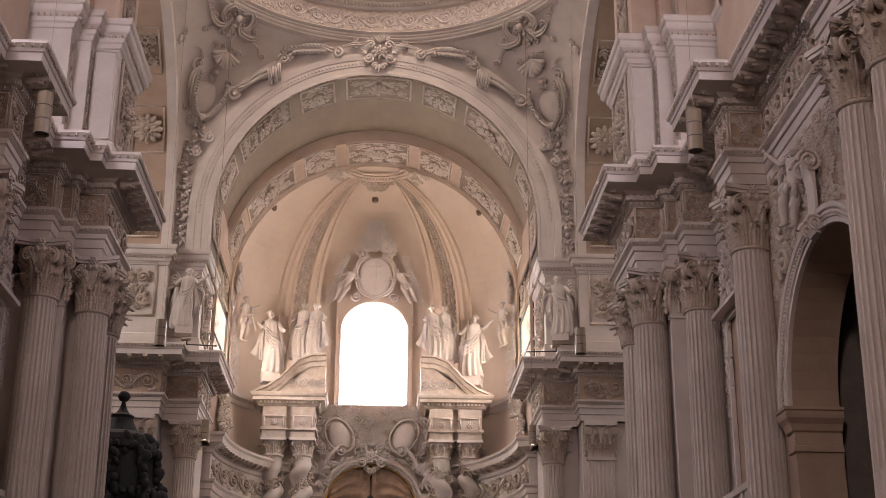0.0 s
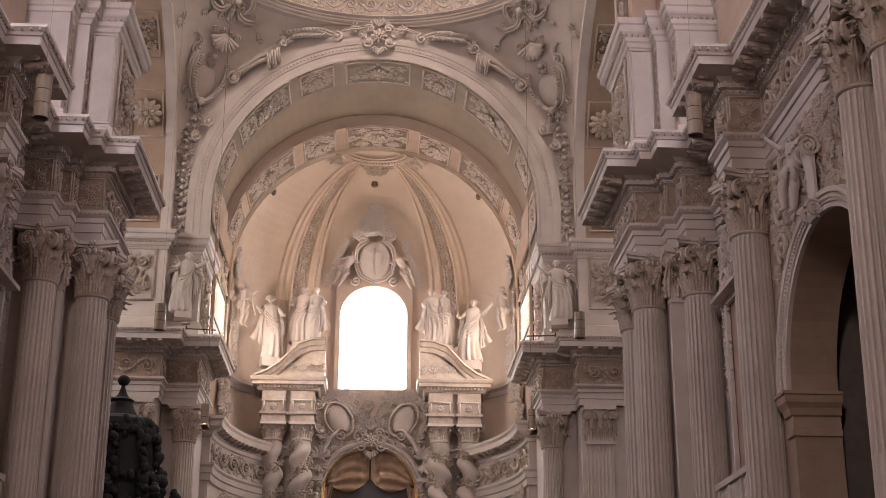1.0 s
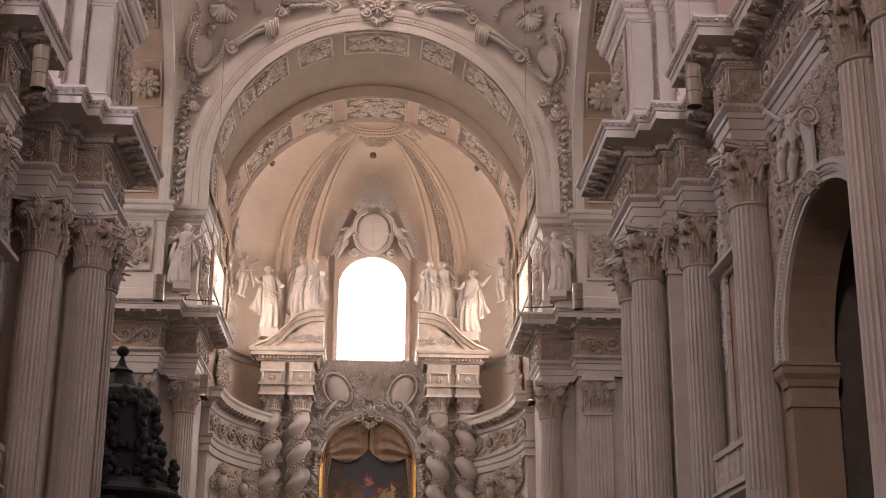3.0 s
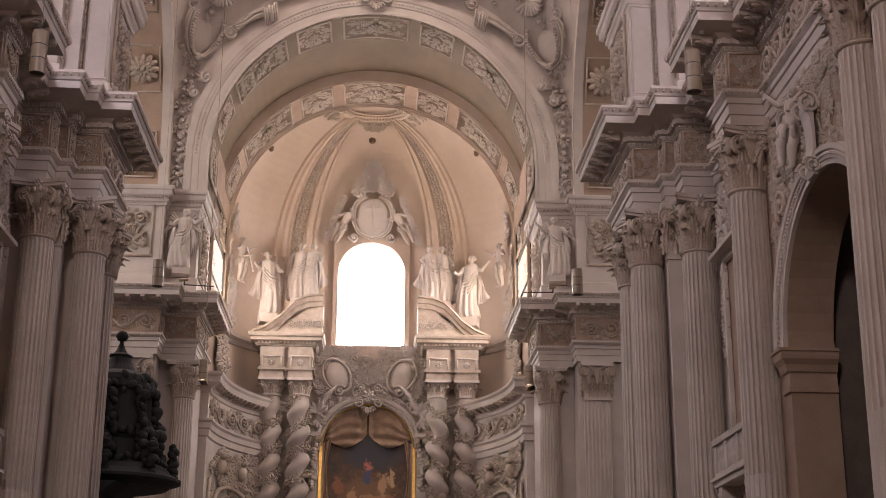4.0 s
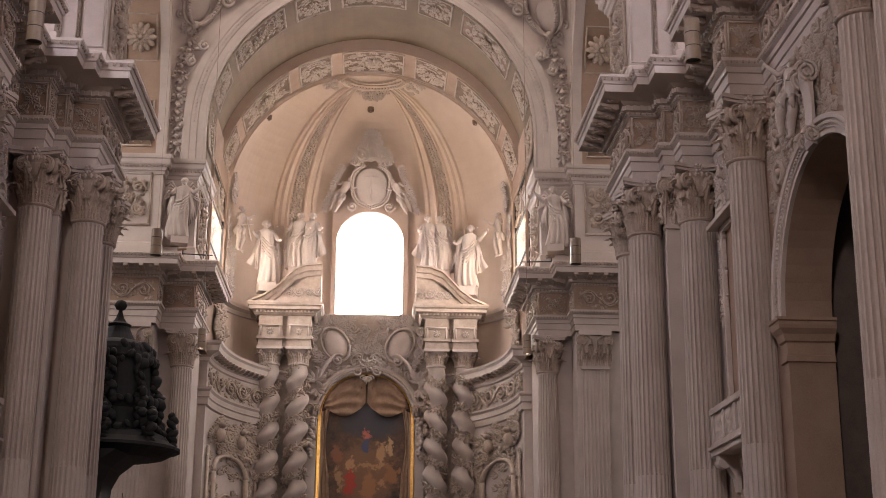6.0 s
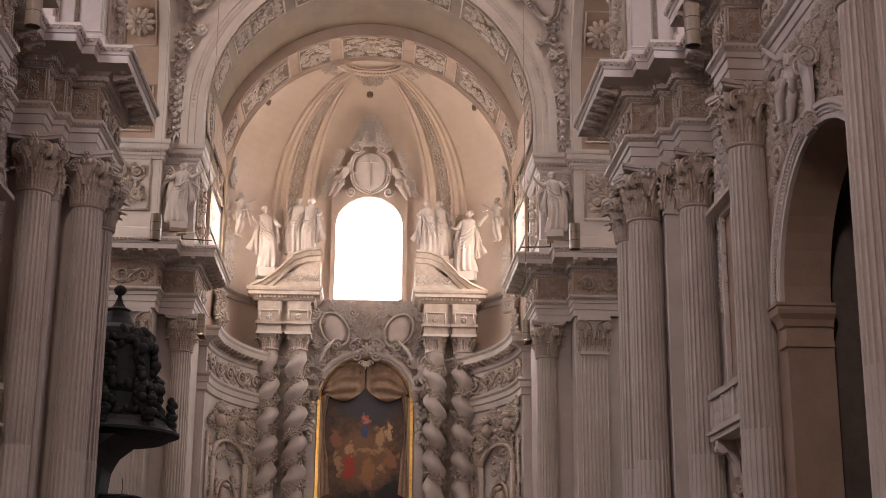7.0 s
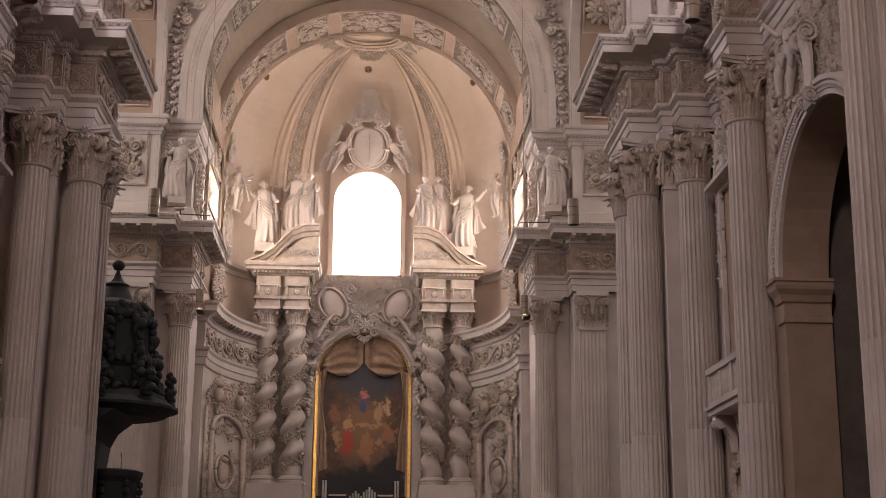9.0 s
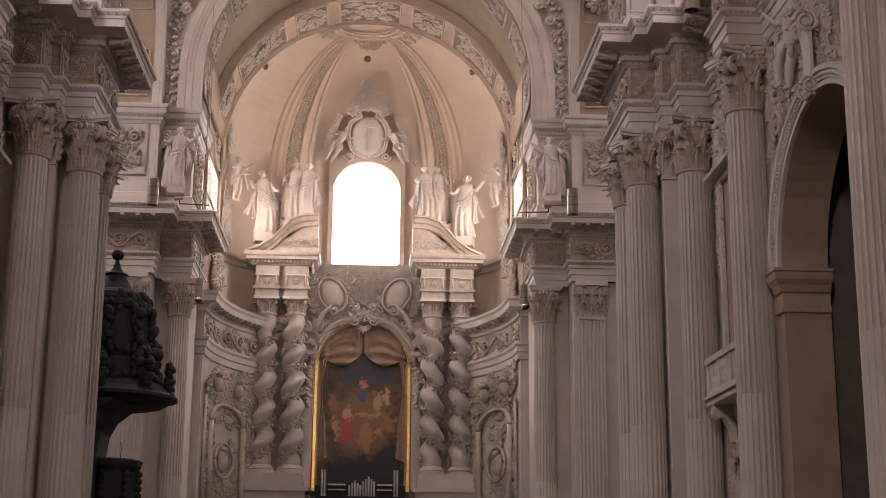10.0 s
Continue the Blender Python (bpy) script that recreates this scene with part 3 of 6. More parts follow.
RIB2_R, RIB2_Z, RIB2_Y0, RIB2_Y1 = 7.82, 23.9, 66.15, 69.05
soffit("rib_front", 7.5, ARC_Z, 58.6, 61.15, SHADED_TAN, "coffered soffit of the choir arch, its tan darkened for shade", "arch rib")
soffit("vault_choir", 8.15, 24.2, 61.15, 66.15, SHADED_TAN, "smooth barrel vault of the choir, its tan darkened for shade", "vault")
soffit("rib_rear", RIB2_R, RIB2_Z, RIB2_Y0, RIB2_Y1, OCHRE, "cream coffered arch before the apse", "arch rib")
for nm, y, ra, za, rb, zb in (("rib_edge_front", 61.15, 7.5, ARC_Z, 8.15, 24.2), ("rib_edge_rear", 66.15, RIB2_R, RIB2_Z, 8.15, 24.2), ("rib_edge_apse", 69.04, RIB2_R, RIB2_Z, 7.6, 23.9)):
    bm = bmesh.new()
    def line(r, zc):
        return [(r, y, 22.0)] + [(r * math.cos(math.pi * i / 48), y, zc + r * math.sin(math.pi * i / 48)) for i in range(49)] + [(-r, y, 22.0)]
    loft(bm, [line(ra, za), line(rb, zb)])
    tagged(part(nm, bm, PLASTER), "thin cream edge of an arch rib", "arch rib", kind="structure")

# pendentives: a sphere cut by the four arches, up to the ring
CX, CY, RS, RING = 0.0, 49.9, 13.02, 8.55
for q in range(4):
    bm = bmesh.new()
    rows = []
    for j in range(25):
        z = 22.66 + (33.62 - 22.66) * j / 24
        r = math.sqrt(max(RS ** 2 - max(0.0, z - ARC_Z) ** 2, RING ** 2))
        r = max(r, RING)
        row = []
        ex, ey = 9.6, 8.8
        a0 = math.acos(min(1, ex / r)) if r > ex else 0.0
        a1 = math.asin(min(1, ey / r)) if r > ey else math.pi / 2
        for i in range(17):
            a = a0 + (a1 - a0) * i / 16
            row.append((CX + math.cos(a) * r * (1 if q in (0, 3) else -1), CY + math.sin(a) * r * (1 if q < 2 else -1), z))
        rows.append(row)
    loft(bm, rows)
    tagged(part("pendentive_%d" % (q + 1), bm, STUCCO, smooth=True), "pale stucco pendentive that carries the dome", "pendentive", kind="structure")

dome = tagged(thing("dome"), "ornate stucco ring cornice and drum of the dome", "dome", kind="structure")
bm = bmesh.new()
lathe(bm, [(9.6, 33.58), (8.78, 33.54), (8.76, 33.62), (8.68, 33.65), (8.64, 33.7), (8.64, 33.76), (8.56, 33.8), (8.56, 33.88), (8.46, 33.91), (8.4, 33.95), (8.45, 34.0)], CX, CY, 96)
part("lower_moulding", bm, STUCCO, dome)
bm = bmesh.new()
lathe(bm, [(8.45, 34.0), (8.45, 35.1)], CX, CY, 96)
part("ring_frieze", bm, WARM_STUCCO, dome)
bm = bmesh.new()
lathe(bm, [(8.45, 35.1), (8.3, 35.14), (8.25, 35.25), (8.1, 35.35), (8.1, 35.45), (7.9, 35.5), (7.6, 35.62), (7.55, 35.85), (7.4, 36.0), (7.4, 36.1), (8.5, 36.15), (8.5, 43.5)], CX, CY, 96)
part("upper_cornice", bm, STUCCO, dome)
bm = bmesh.new()
lathe(bm, [(8.5 * math.cos(math.pi / 2 * i / 12) + 0.01, 43.5 + 8.5 * math.sin(math.pi / 2 * i / 12)) for i in range(13)], CX, CY, 48)
part("shell", bm, PLASTER, dome)
bm = bmesh.new()
for i in range(150):
    a = math.pi * i / 150
    blob(bm, (CX + 8.14 * math.cos(a), CY + 8.14 * math.sin(a), 35.28), (0.07, 0.07, 0.07), 5, 3)
part("bead_row", bm, STUCCO, dome)["kind"] = "stuff"

# transept arches: coffered soffits seen beside the pendentives
for s, side in SIDES:
    bm = bmesh.new()
    rows = []
    for x in (9.45, 13.5):
        rows.append([(s * x, CY + 8.35, 22.64)] + [(s * x, CY + 8.35 * math.cos(math.pi * i / 80), 24.6 + 8.35 * math.sin(math.pi * i / 80)) for i in range(81)] + [(s * x, CY - 8.35, 22.64)])
    loft(bm, rows)
    tagged(part("arch_transept_" + side, bm, OCHRE), "tan coffered soffit of the transept arch", "arch", kind="structure")
    bm = bmesh.new()
    rows = []
    for rr, out in ((8.33, -0.1), (8.33, 0.34), (8.55, 0.38), (8.7, 0.3), (8.95, 0.32), (9.15, 0.26), (9.2, 0.0)):
        rows.append([(s * (9.6 - out), CY + rr, 22.64)] + [(s * (9.6 - out), CY + rr * math.cos(math.pi * i / 80), 24.6 + rr * math.sin(math.pi * i / 80)) for i in range(81)] + [(s * (9.6 - out), CY - rr, 22.64)])
    loft(bm, rows)
    tagged(part("trim_transept_" + side, bm, STUCCO), "pale moulded edge of the transept arch", "archivolt", kind="structure")
    wall("ceiling_transept_" + side, "pale transept vault", tuple(sorted((s * 13.5, s * 20))) + (41, 58, 38, 38.4), material=PLASTER, category="ceiling")

# ---- apse ----
AP_Y, AP_RX, AP_RY, AP_Z, AP_H = 69.0, 7.67, 5.25, 23.9, 7.72


def apse_pt(a, r=1.0, dz=0.0):
    """A place on the apse wall: a in degrees from the axis, to the east."""
    return AP_RX * r * math.sin(radians(a)), AP_Y + AP_RY * r * math.cos(radians(a))


apse = tagged(thing("apse"), "cream plastered apse with a ribbed half dome", "apse", kind="structure")
bm = bmesh.new()
WIN_A = 15.2
for a0, a1, z0, z1 in ((-90, -WIN_A, 0, AP_Z), (WIN_A, 90, 0, AP_Z), (-WIN_A, WIN_A, 0, 18.7)):
    n = 24
    loft(bm, [[(*apse_pt(a0 + (a1 - a0) * i / n), z) for i in range(n + 1)] for z in (z0, z1)])
    loft(bm, [[(*apse_pt(a0 + (a1 - a0) * i / n, 1.07), z) for i in range(n + 1)] for z in (z0, z1)])
    for a in (a0, a1):
        loft(bm, [[(*apse_pt(a, r), z) for z in (z0, z1)] for r in (1.0, 1.07)])
part("wall", bm, PLASTER, apse)
bm = bmesh.new()
rows = []
for j in range(25):
    e = math.pi / 2 * j / 24
    rows.append([(AP_RX * math.cos(e) * math.sin(radians(-90 + 180 * i / 48)), AP_Y + AP_RY * math.cos(e) * math.cos(radians(-90 + 180 * i / 48)), AP_Z + AP_H * math.sin(e)) for i in range(49)])
# the middle light rises into the shell
vs = [[bm.verts.new(p) for p in r] for r in rows]
for j in range(24):
    for i in range(48):
        if j < 3 and 20 <= i < 28:
            continue
        bm.faces.new((vs[j][i], vs[j][i + 1], vs[j + 1][i + 1], vs[j + 1][i]))
part("half_dome", bm, PLASTER, apse, "smooth cream half dome")
EMAX = radians(76)


def rib_pt(side, f, off, up):
    """A place on a rib: f from its foot to the crown, off across it, up out of the shell."""
    e = EMAX * f
    aa = radians(side * 35 + off * 10.5)
    k = math.cos(e)
    n = Vector((k * math.sin(aa), k * math.cos(aa), math.sin(e)))
    return Vector((AP_RX * n.x, AP_Y + AP_RY * n.y, AP_Z + AP_H * n.z)) - n * (up * 1.5 + 0.01)


for side in (-1, 1):
    bm = bmesh.new()
    loft(bm, [[rib_pt(side, j / 30, off, up) for j in range(31)] for off, up in ((-1.0, 0.0), (-0.97, 0.1), (-0.82, 0.12), (-0.76, 0.04), (-0.68, 0.14), (-0.5, 0.14), (-0.44, 0.22), (-0.36, 0.22), (-0.32, 0.08), (0.32, 0.08), (0.36, 0.22), (0.44, 0.22), (0.5, 0.14), (0.68, 0.14), (0.76, 0.04), (0.82, 0.12), (0.97, 0.1), (1.0, 0.0))])
    rib = part("rib", bm, PLASTER, apse, "moulded cream rib with a band of leaves")
    bm = bmesh.new()
    rnd = random.Random(5 + side)
    for j in range(120):
        for w in (-0.17, 0.0, 0.17):
            f = (j + rnd.random()) / 121
            k = 0.45 + 0.55 * math.cos(EMAX * f)
            blob(bm, rib_pt(side, f, w + rnd.uniform(-0.05, 0.05), 0.13), (0.08 * k, 0.07, 0.1 * k), 6, 3, rnd.uniform(-1.5, 1.5))
    part("leaf_band", bm, WARM_STUCCO, rib)["kind"] = "stuff"
    # straight strips that carry the rib down to the altar
    bm = bmesh.new()
    for off in (-0.9, -0.4, 0.4, 0.9):
        p0 = rib_pt(side, 0, off, 0.1)
        tube(bm, [p0, (p0.x, p0.y, 18.9)], 0.09, 6)
    part("rib_foot", bm, PLASTER, apse)
# half-oval boss at the crown with a leafy pendant
def dome_pt(a, e, up=0.0):
    """A place on the half dome: angles in degrees from the axis and from its springing."""
    n = Vector((math.cos(radians(e)) * math.sin(radians(a)), math.cos(radians(e)) * math.cos(radians(a)), math.sin(radians(e))))
    return Vector((AP_RX * n.x, AP_Y + AP_RY * n.y, AP_Z + AP_H * n.z)) - n * up


def on_dome(draw, a0, e0, name, material, parent, label=""):
    """Relief wrapped on the half dome about a place."""
    b = bmesh.new()
    draw(b)
    for v in b.verts:
        e = e0 + math.degrees(v.co.z / 7.0)
        v.co = dome_pt(a0 + math.degrees(v.co.x / (6.8 * max(0.2, math.cos(radians(e))))), e, 0.02 - v.co.y * 1.6)
    return part(name, b, material, parent, label, smooth=True)


bm = bmesh.new()
for e, r in ((75.5, 0.13), (77.5, 0.08), (80, 0.06)):
    tube(bm, [dome_pt(-90 + 6 * i, e, 0.14) for i in range(31)], r, 6)
part("crown_boss", bm, PLASTER, apse, "half-oval moulded boss")
rnd = random.Random(2)
bm = bmesh.new()
for i in range(30):
    blob(bm, dome_pt(-87 + 6 * i, 76.6, 0.2), (0.09, 0.09, 0.09), 6, 3)
part("bead_row", bm, WARM_STUCCO, apse)["kind"] = "stuff"


def pendant(b):
    for f in (-1, 1):
        spiral(b, f * 0.32, 0.15, 0.24, math.pi / 2, 1.4, f, 0.06)
        spiral(b, f * 0.75, 0.3, 0.2, math.pi / 2, 1.3, -f, 0.05)
    for i in range(26):
        x, t = rnd.uniform(0.0, 0.8), rnd.uniform(0, 6.3)
        z = 0.4 - rnd.random() * (1.0 - x)
        for f in (-1, 1):
            leaf_spray(b, f * x, z, 0.24, math.atan2(math.sin(t), f * math.cos(t)), rnd, 4)


on_dome(pendant, 0, 70.5, "crown_pendant", WARM_STUCCO, apse)
for a in (-66, 66):
    on_dome(lambda b: [leaf_spray(b, rnd.uniform(-0.7, 0.7), rnd.uniform(-0.25, 0.25), 0.22, rnd.uniform(0, 6.3), rnd, 5) for i in range(16)], a, 71, "crown_leaves", WARM_STUCCO, apse)

# windows
def window(name, w, h, m, label, bars=(0.36, 0.7)):
    win = tagged(thing(name), label, "window", kind="structure")
    win.matrix_basis = m
    bm = bmesh.new()
    box(bm, -w / 2, w / 2, -0.01, 0.01, 0, h)
    g = part("pane", bm, GLASS, win)
    g.visible_shadow = False
    bm = bmesh.new()
    t = 0.07
    box(bm, -w / 2, -w / 2 + t, -0.06, 0.06, 0, h)
    box(bm, w / 2 - t, w / 2, -0.06, 0.06, 0, h)
    box(bm, -w / 2 + t, w / 2 - t, -0.06, 0.06, 0, t)
    box(bm, -w / 2 + t, w / 2 - t, -0.06, 0.06, h - t, h)
    part("window_frame", bm, BLACK, win)
    for k in bars:
        bm = bmesh.new()
        box(bm, -w / 2 + t, w / 2 - t, -0.05, 0.05, h * k, h * k + 0.05)
        part("bar", bm, BLACK, win)
    return win


bm = bmesh.new()
for s in (-1, 1):
    outl = [(s * 2.15, 18.4), (s * 1.9, 18.4), (s * 1.9, 23.4)] + [(s * 1.9 * math.cos(math.pi / 2 * k / 12), 23.4 + 1.75 * math.sin(math.pi / 2 * k / 12)) for k in range(13)] + [(0, 25.6), (s * 2.15, 25.6)]
    lo = [bm.verts.new((x, 73.7, z)) for x, z in outl]
    hi = [bm.verts.new((x, 74.1, z)) for x, z in outl]
    bm.faces.new(lo), bm.faces.new(hi)
    for k in range(len(outl)):
        bm.faces.new((lo[k], lo[(k + 1) % len(outl)], hi[(k + 1) % len(outl)], hi[k]))
part("window_surround", bm, PLASTER, apse, "arched cream window surround")
window("window_apse", 3.9, 7.2, pose(0, 74.3, 18.5), "tall apse window blazing with white daylight", bars=())
bm = bmesh.new()
box(bm, -8, 8, 77.5, 77.6, 12, 32)
tagged(part("backdrop", bm, SKYGLOW), "blazing white sky outside the apse window", "sky", kind="structure")
for s, side in SIDES:
    window("window_side_" + side, 5.8, 6.3, pose(s * 7.75, 65.9, 18.0, 0, 0, 90), "tall choir window full of white daylight")
    wall("backdrop_" + side, "white sky outside the choir window", tuple(sorted((s * 9.2, s * 9.3))) + (62.9, 70.5, 17.6, 25), material=SKYGLOW, category="sky")
    x0, x1 = sorted((s * 7.62, s * 7.74))
    w0, w1 = sorted((s * 7.62, s * 8.1))
    b0, b1 = sorted((s * 8.0, s * 8.4))
    wall("wall_choir_" + side, "cream plastered choir wall under and over the window", (b0, b1, 62.9, 69.1, 0, 14.8), (w0, w1, 62.9, 69.1, 14.8, 17.9), (x0, x1, 62.9, 69.1, 24.3, 26.5), (x0, x1, 62.9, 63.0, 17.9, 24.3), (x0, x1, 68.85, 69.1, 17.9, 24.3), material=OCHRE)

# ---- giant columns ----
def shaft_bm(z0, z1, r0, r1, flutes=22, ring=None):
    bm = bmesh.new()
    k = 10
    zs = [z0, z0 + 0.12] + [z0 + 0.12 + (z1 - z0 - 0.3) * i / 8 for i in range(1, 9)] + [z1 - 0.1, z1]
    if ring:
        zs = sorted(zs + [ring - 0.03, ring + 0.03])
    rows = []
    for z in zs:
        f = (z - z0) / (z1 - z0)
        r = r0 + (r1 - r0) * (f ** 1.6)
        depth = 0.0 if z <= z0 + 0.01 or z >= z1 - 0.05 else 1.0
        if ring and z < ring:
            depth *= 0.35
        row = []
        for i in range(flutes * k):
            ph = (i % k) / k
            d = 0.075 * r / 0.48 * math.sin(math.pi * (ph - 0.3) / 0.7) ** 0.55 if ph > 0.3 else 0.0
            a = 2 * math.pi * i / (flutes * k)
            row.append(((r - d * depth) * math.cos(a), (r - d * depth) * math.sin(a), z))
        rows.append(row)
    loft(bm, rows, closed=True)
    return bm


def acanthus_bm(h, w, r0, r1, curl, lobes=4):
    """A lobed leaf that stands against a bell and turns over at its tip; it faces -y."""
    bm = bmesh.new()
    rows = []
    n, m = 24, 12
    for j in range(n + 1):
        t = j / n
        if t < 0.74:
            q = t / 0.74
            y, z = r0 + (r1 - r0) * q ** 2.2, h * q
        else:
            q = (t - 0.74) / 0.26 * 2.5
            y, z = r1 + curl * (1 - math.cos(q)) * 0.75, h + curl * 0.62 * math.sin(q)
        wide = (0.7 + 0.3 * math.sin(math.pi * min(1, t * 1.25))) * (1 - 0.62 * max(0, (t - 0.68) / 0.32) ** 1.5)
        scallop = 0.62 + 0.38 * abs(math.sin(lobes * math.pi * (t + 0.04))) if t < 0.78 else 1.0
        row = []
        for i in range(m + 1):
            u = -1 + 2 * i / m
            edge = 1 - (1 - scallop) * abs(u) ** 2
            rel = 0.036 * math.cos(u * math.pi * 3) * (1 - 0.4 * t) + 0.035 * math.sin(lobes * 2 * math.pi * t + 3 * abs(u)) * abs(u) + 0.028 * math.sin(14 * math.pi * t) * abs(u) * (1 if t < 0.78 else 0) - 0.06 * u * u + 0.04 * max(0, 1 - abs(u) * 5)
            row.append((u * wide * edge * w / 2, -y - rel, z + 0.025 * abs(u)))
        rows.append(row)
    loft(bm, rows)
    loft(bm, [[(x * 0.96, y + 0.045, z - 0.012) for x, y, z in r] for r in rows])
    return bm


def volute_bm(r):
    """A corner scroll: a rolled band round a disc, with a stem that rises from the bell."""
    bm = bmesh.new()
    pts, rad = [], []
    for i in range(40):
        f = i / 39
        a = math.pi * 0.5 - f * 2.3 * 2 * math.pi
        rr = r * (1 - 0.84 * f)
        pts.append((rr * math.cos(a), 0, rr * math.sin(a)))
        rad.append(r * 0.15 * (1 - 0.4 * f))
    tube(bm, pts, rad, 7, squash=2.2)
    rows = [[(rr * math.cos(2 * math.pi * k / 20), yy, rr * math.sin(2 * math.pi * k / 20)) for k in range(20)] for rr, yy in ((0.02, -r * 0.2), (r * 0.94, -r * 0.18), (r * 0.94, r * 0.18), (0.02, r * 0.2))]
    loft(bm, rows, closed=True)
    blob(bm, (0, 0, 0), (r * 0.18, r * 0.42, r * 0.18), 8, 4)
    tube(bm, [(0, 0, r), (-r * 0.9, 0, r * 0.95), (-r * 1.7, 0, r * 0.3), (-r * 1.9, 0, -r * 0.9)], [r * 0.16, r * 0.16, r * 0.15, r * 0.1], 6, squash=2.6)
    return bm


PROTO = {}
for nm, b in (("leaf", acanthus_bm(0.4, 0.4, 0.46, 0.56, 0.2)), ("leaf", acanthus_bm(0.78, 0.38, 0.45, 0.6, 0.22, 5)), ("volute", volute_bm(0.25)), ("leaf", acanthus_bm(1.04, 0.2, 0.45, 0.6, 0.16, 6))):
    ob = part(nm, b, WARM_STUCCO, smooth=True)
    PROTO[nm + str(len(PROTO))] = ob.data
    bpy.data.objects.remove(ob)


def capital(parent, z, r=0.45):
    """A composite capital: bell, three rows of leaves, corner volutes, abacus."""
    bm = bmesh.new()
    lathe(bm, [(r * 1.0, 0), (r * 1.1, 0.02), (r * 1.14, 0.05), (r * 1.1, 0.09), (r * 0.98, 0.11), (r * 0.97, 0.5), (r * 1.02, 0.95), (r * 1.16, 1.24), (r * 1.3, 1.34), (r * 1.3, 1.44)], 0, 0, 28)
    cap = part("capital", bm, WARM_STUCCO, parent, "composite capital with rows of curling leaves", smooth=False)
    cap.location = (0, 0, z)
    for k in range(8):
        share("leaf", PROTO["leaf0"], cap, pose(0, 0, 0.1, 0, 0, 45 * k))
        share("leaf", PROTO["leaf1"], cap, pose(0, 0, 0.1, 0, 0, 45 * k + 22.5))
    for k in range(4):
        a = 45 + 90 * k
        for d in (-14, 14):
            share("leaf", PROTO["leaf3"], cap, pose(0, 0, 0.08, 0, 0, 90 * k + 45 + d))
        for d in (-1, 1):
            q = radians(a - d * 15)
            share("volute", PROTO["volute2"], cap, pose(0.56 * math.cos(q), 0.56 * math.sin(q), 1.17, 0, 0, a + d * 27))
    bm = bmesh.new()
    outl = []
    for q in range(4):
        for f in (-1, -0.86, -0.45, 0, 0.45, 0.86):
            d = 0.53 + 0.2 * f * f
            a = radians(90 * q)
            x, y = d, f * 0.7
            outl.append((x * math.cos(a) - y * math.sin(a), x * math.sin(a) + y * math.cos(a)))
    prism(bm, outl, 1.45, 1.5)
    prism(bm, [(x * 0.97, y * 0.97) for x, y in outl], 1.5, 1.54)
    prism(bm, [(x * 1.06, y * 1.06) for x, y in outl], 1.54, 1.65)
    part("abacus", bm, STUCCO, cap)
    bm = bmesh.new()
    for i in range(22):
        a = 2 * math.pi * i / 22
        blob(bm, (0.575 * math.cos(a), 0.575 * math.sin(a), 1.36), (0.055, 0.055, 0.085), 6, 4)
    part("egg_moulding", bm, STUCCO, cap, smooth=True)
    bm = bmesh.new()
    for q in range(4):
        a = q * math.pi / 2
        for k in range(6):
            t = 2 * math.pi * k / 6
            blob(bm, (0.6 * math.cos(a) - 0.085 * math.cos(t) * math.sin(a), 0.6 * math.sin(a) + 0.085 * math.cos(t) * math.cos(a), 1.53 + 0.085 * math.sin(t)), (0.055, 0.055, 0.055), 6, 3)
        blob(bm, (0.66 * math.cos(a), 0.66 * math.sin(a), 1.53), (0.05, 0.05, 0.05), 6, 3)
    part("flower", bm, STUCCO, cap, smooth=True)
    return cap


def giant_column():
    col = tagged(thing("fluted_column"), "tall fluted pale stucco column with a leafy composite capital", "column", "giant columns of the nave")
    part("shaft", shaft_bm(2.75, Z_CAP, 0.5, 0.45, ring=6.2), STUCCO, col)
    capital(col, Z_CAP)
    bm = bmesh.new()
    box(bm, -0.72, 0.72, -0.72, 0.72, 0, 2.2)
    box(bm, -0.8, 0.8, -0.8, 0.8, 2.05, 2.2)
    part("pedestal", bm, STUCCO, col)
    bm = bmesh.new()
    lathe(bm, [(0.7, 2.2), (0.7, 2.34), (0.66, 2.36), (0.72, 2.44), (0.66, 2.53), (0.58, 2.56), (0.58, 2.6), (0.62, 2.66), (0.58, 2.72), (0.5, 2.75)], 0, 0, 32)
    part("base", bm, STUCCO, col)
    return col


first = giant_column()
spots = [(8.22, 38.0), (9.42, 36.55), (8.28, 40.22), (9.5, 31.5), (9.5, 23.3), (9.5, 21.5), (8.09, 59.32)]
first.location = (*spots[0], 0)
WEST_SHIFT = {0: 0.2, 1: 0.24, 2: 0.14}  # the west columns stand a little further out
for s, side in SIDES:
    for i, (x, y) in enumerate(spots):
        if not (s > 0 and i == 0):
            dx = WEST_SHIFT.get(i, 0.0) if s < 0 else 0.0
            copy_thing(first, pose(s * x + dx, y, 0, 0, 0, 0))


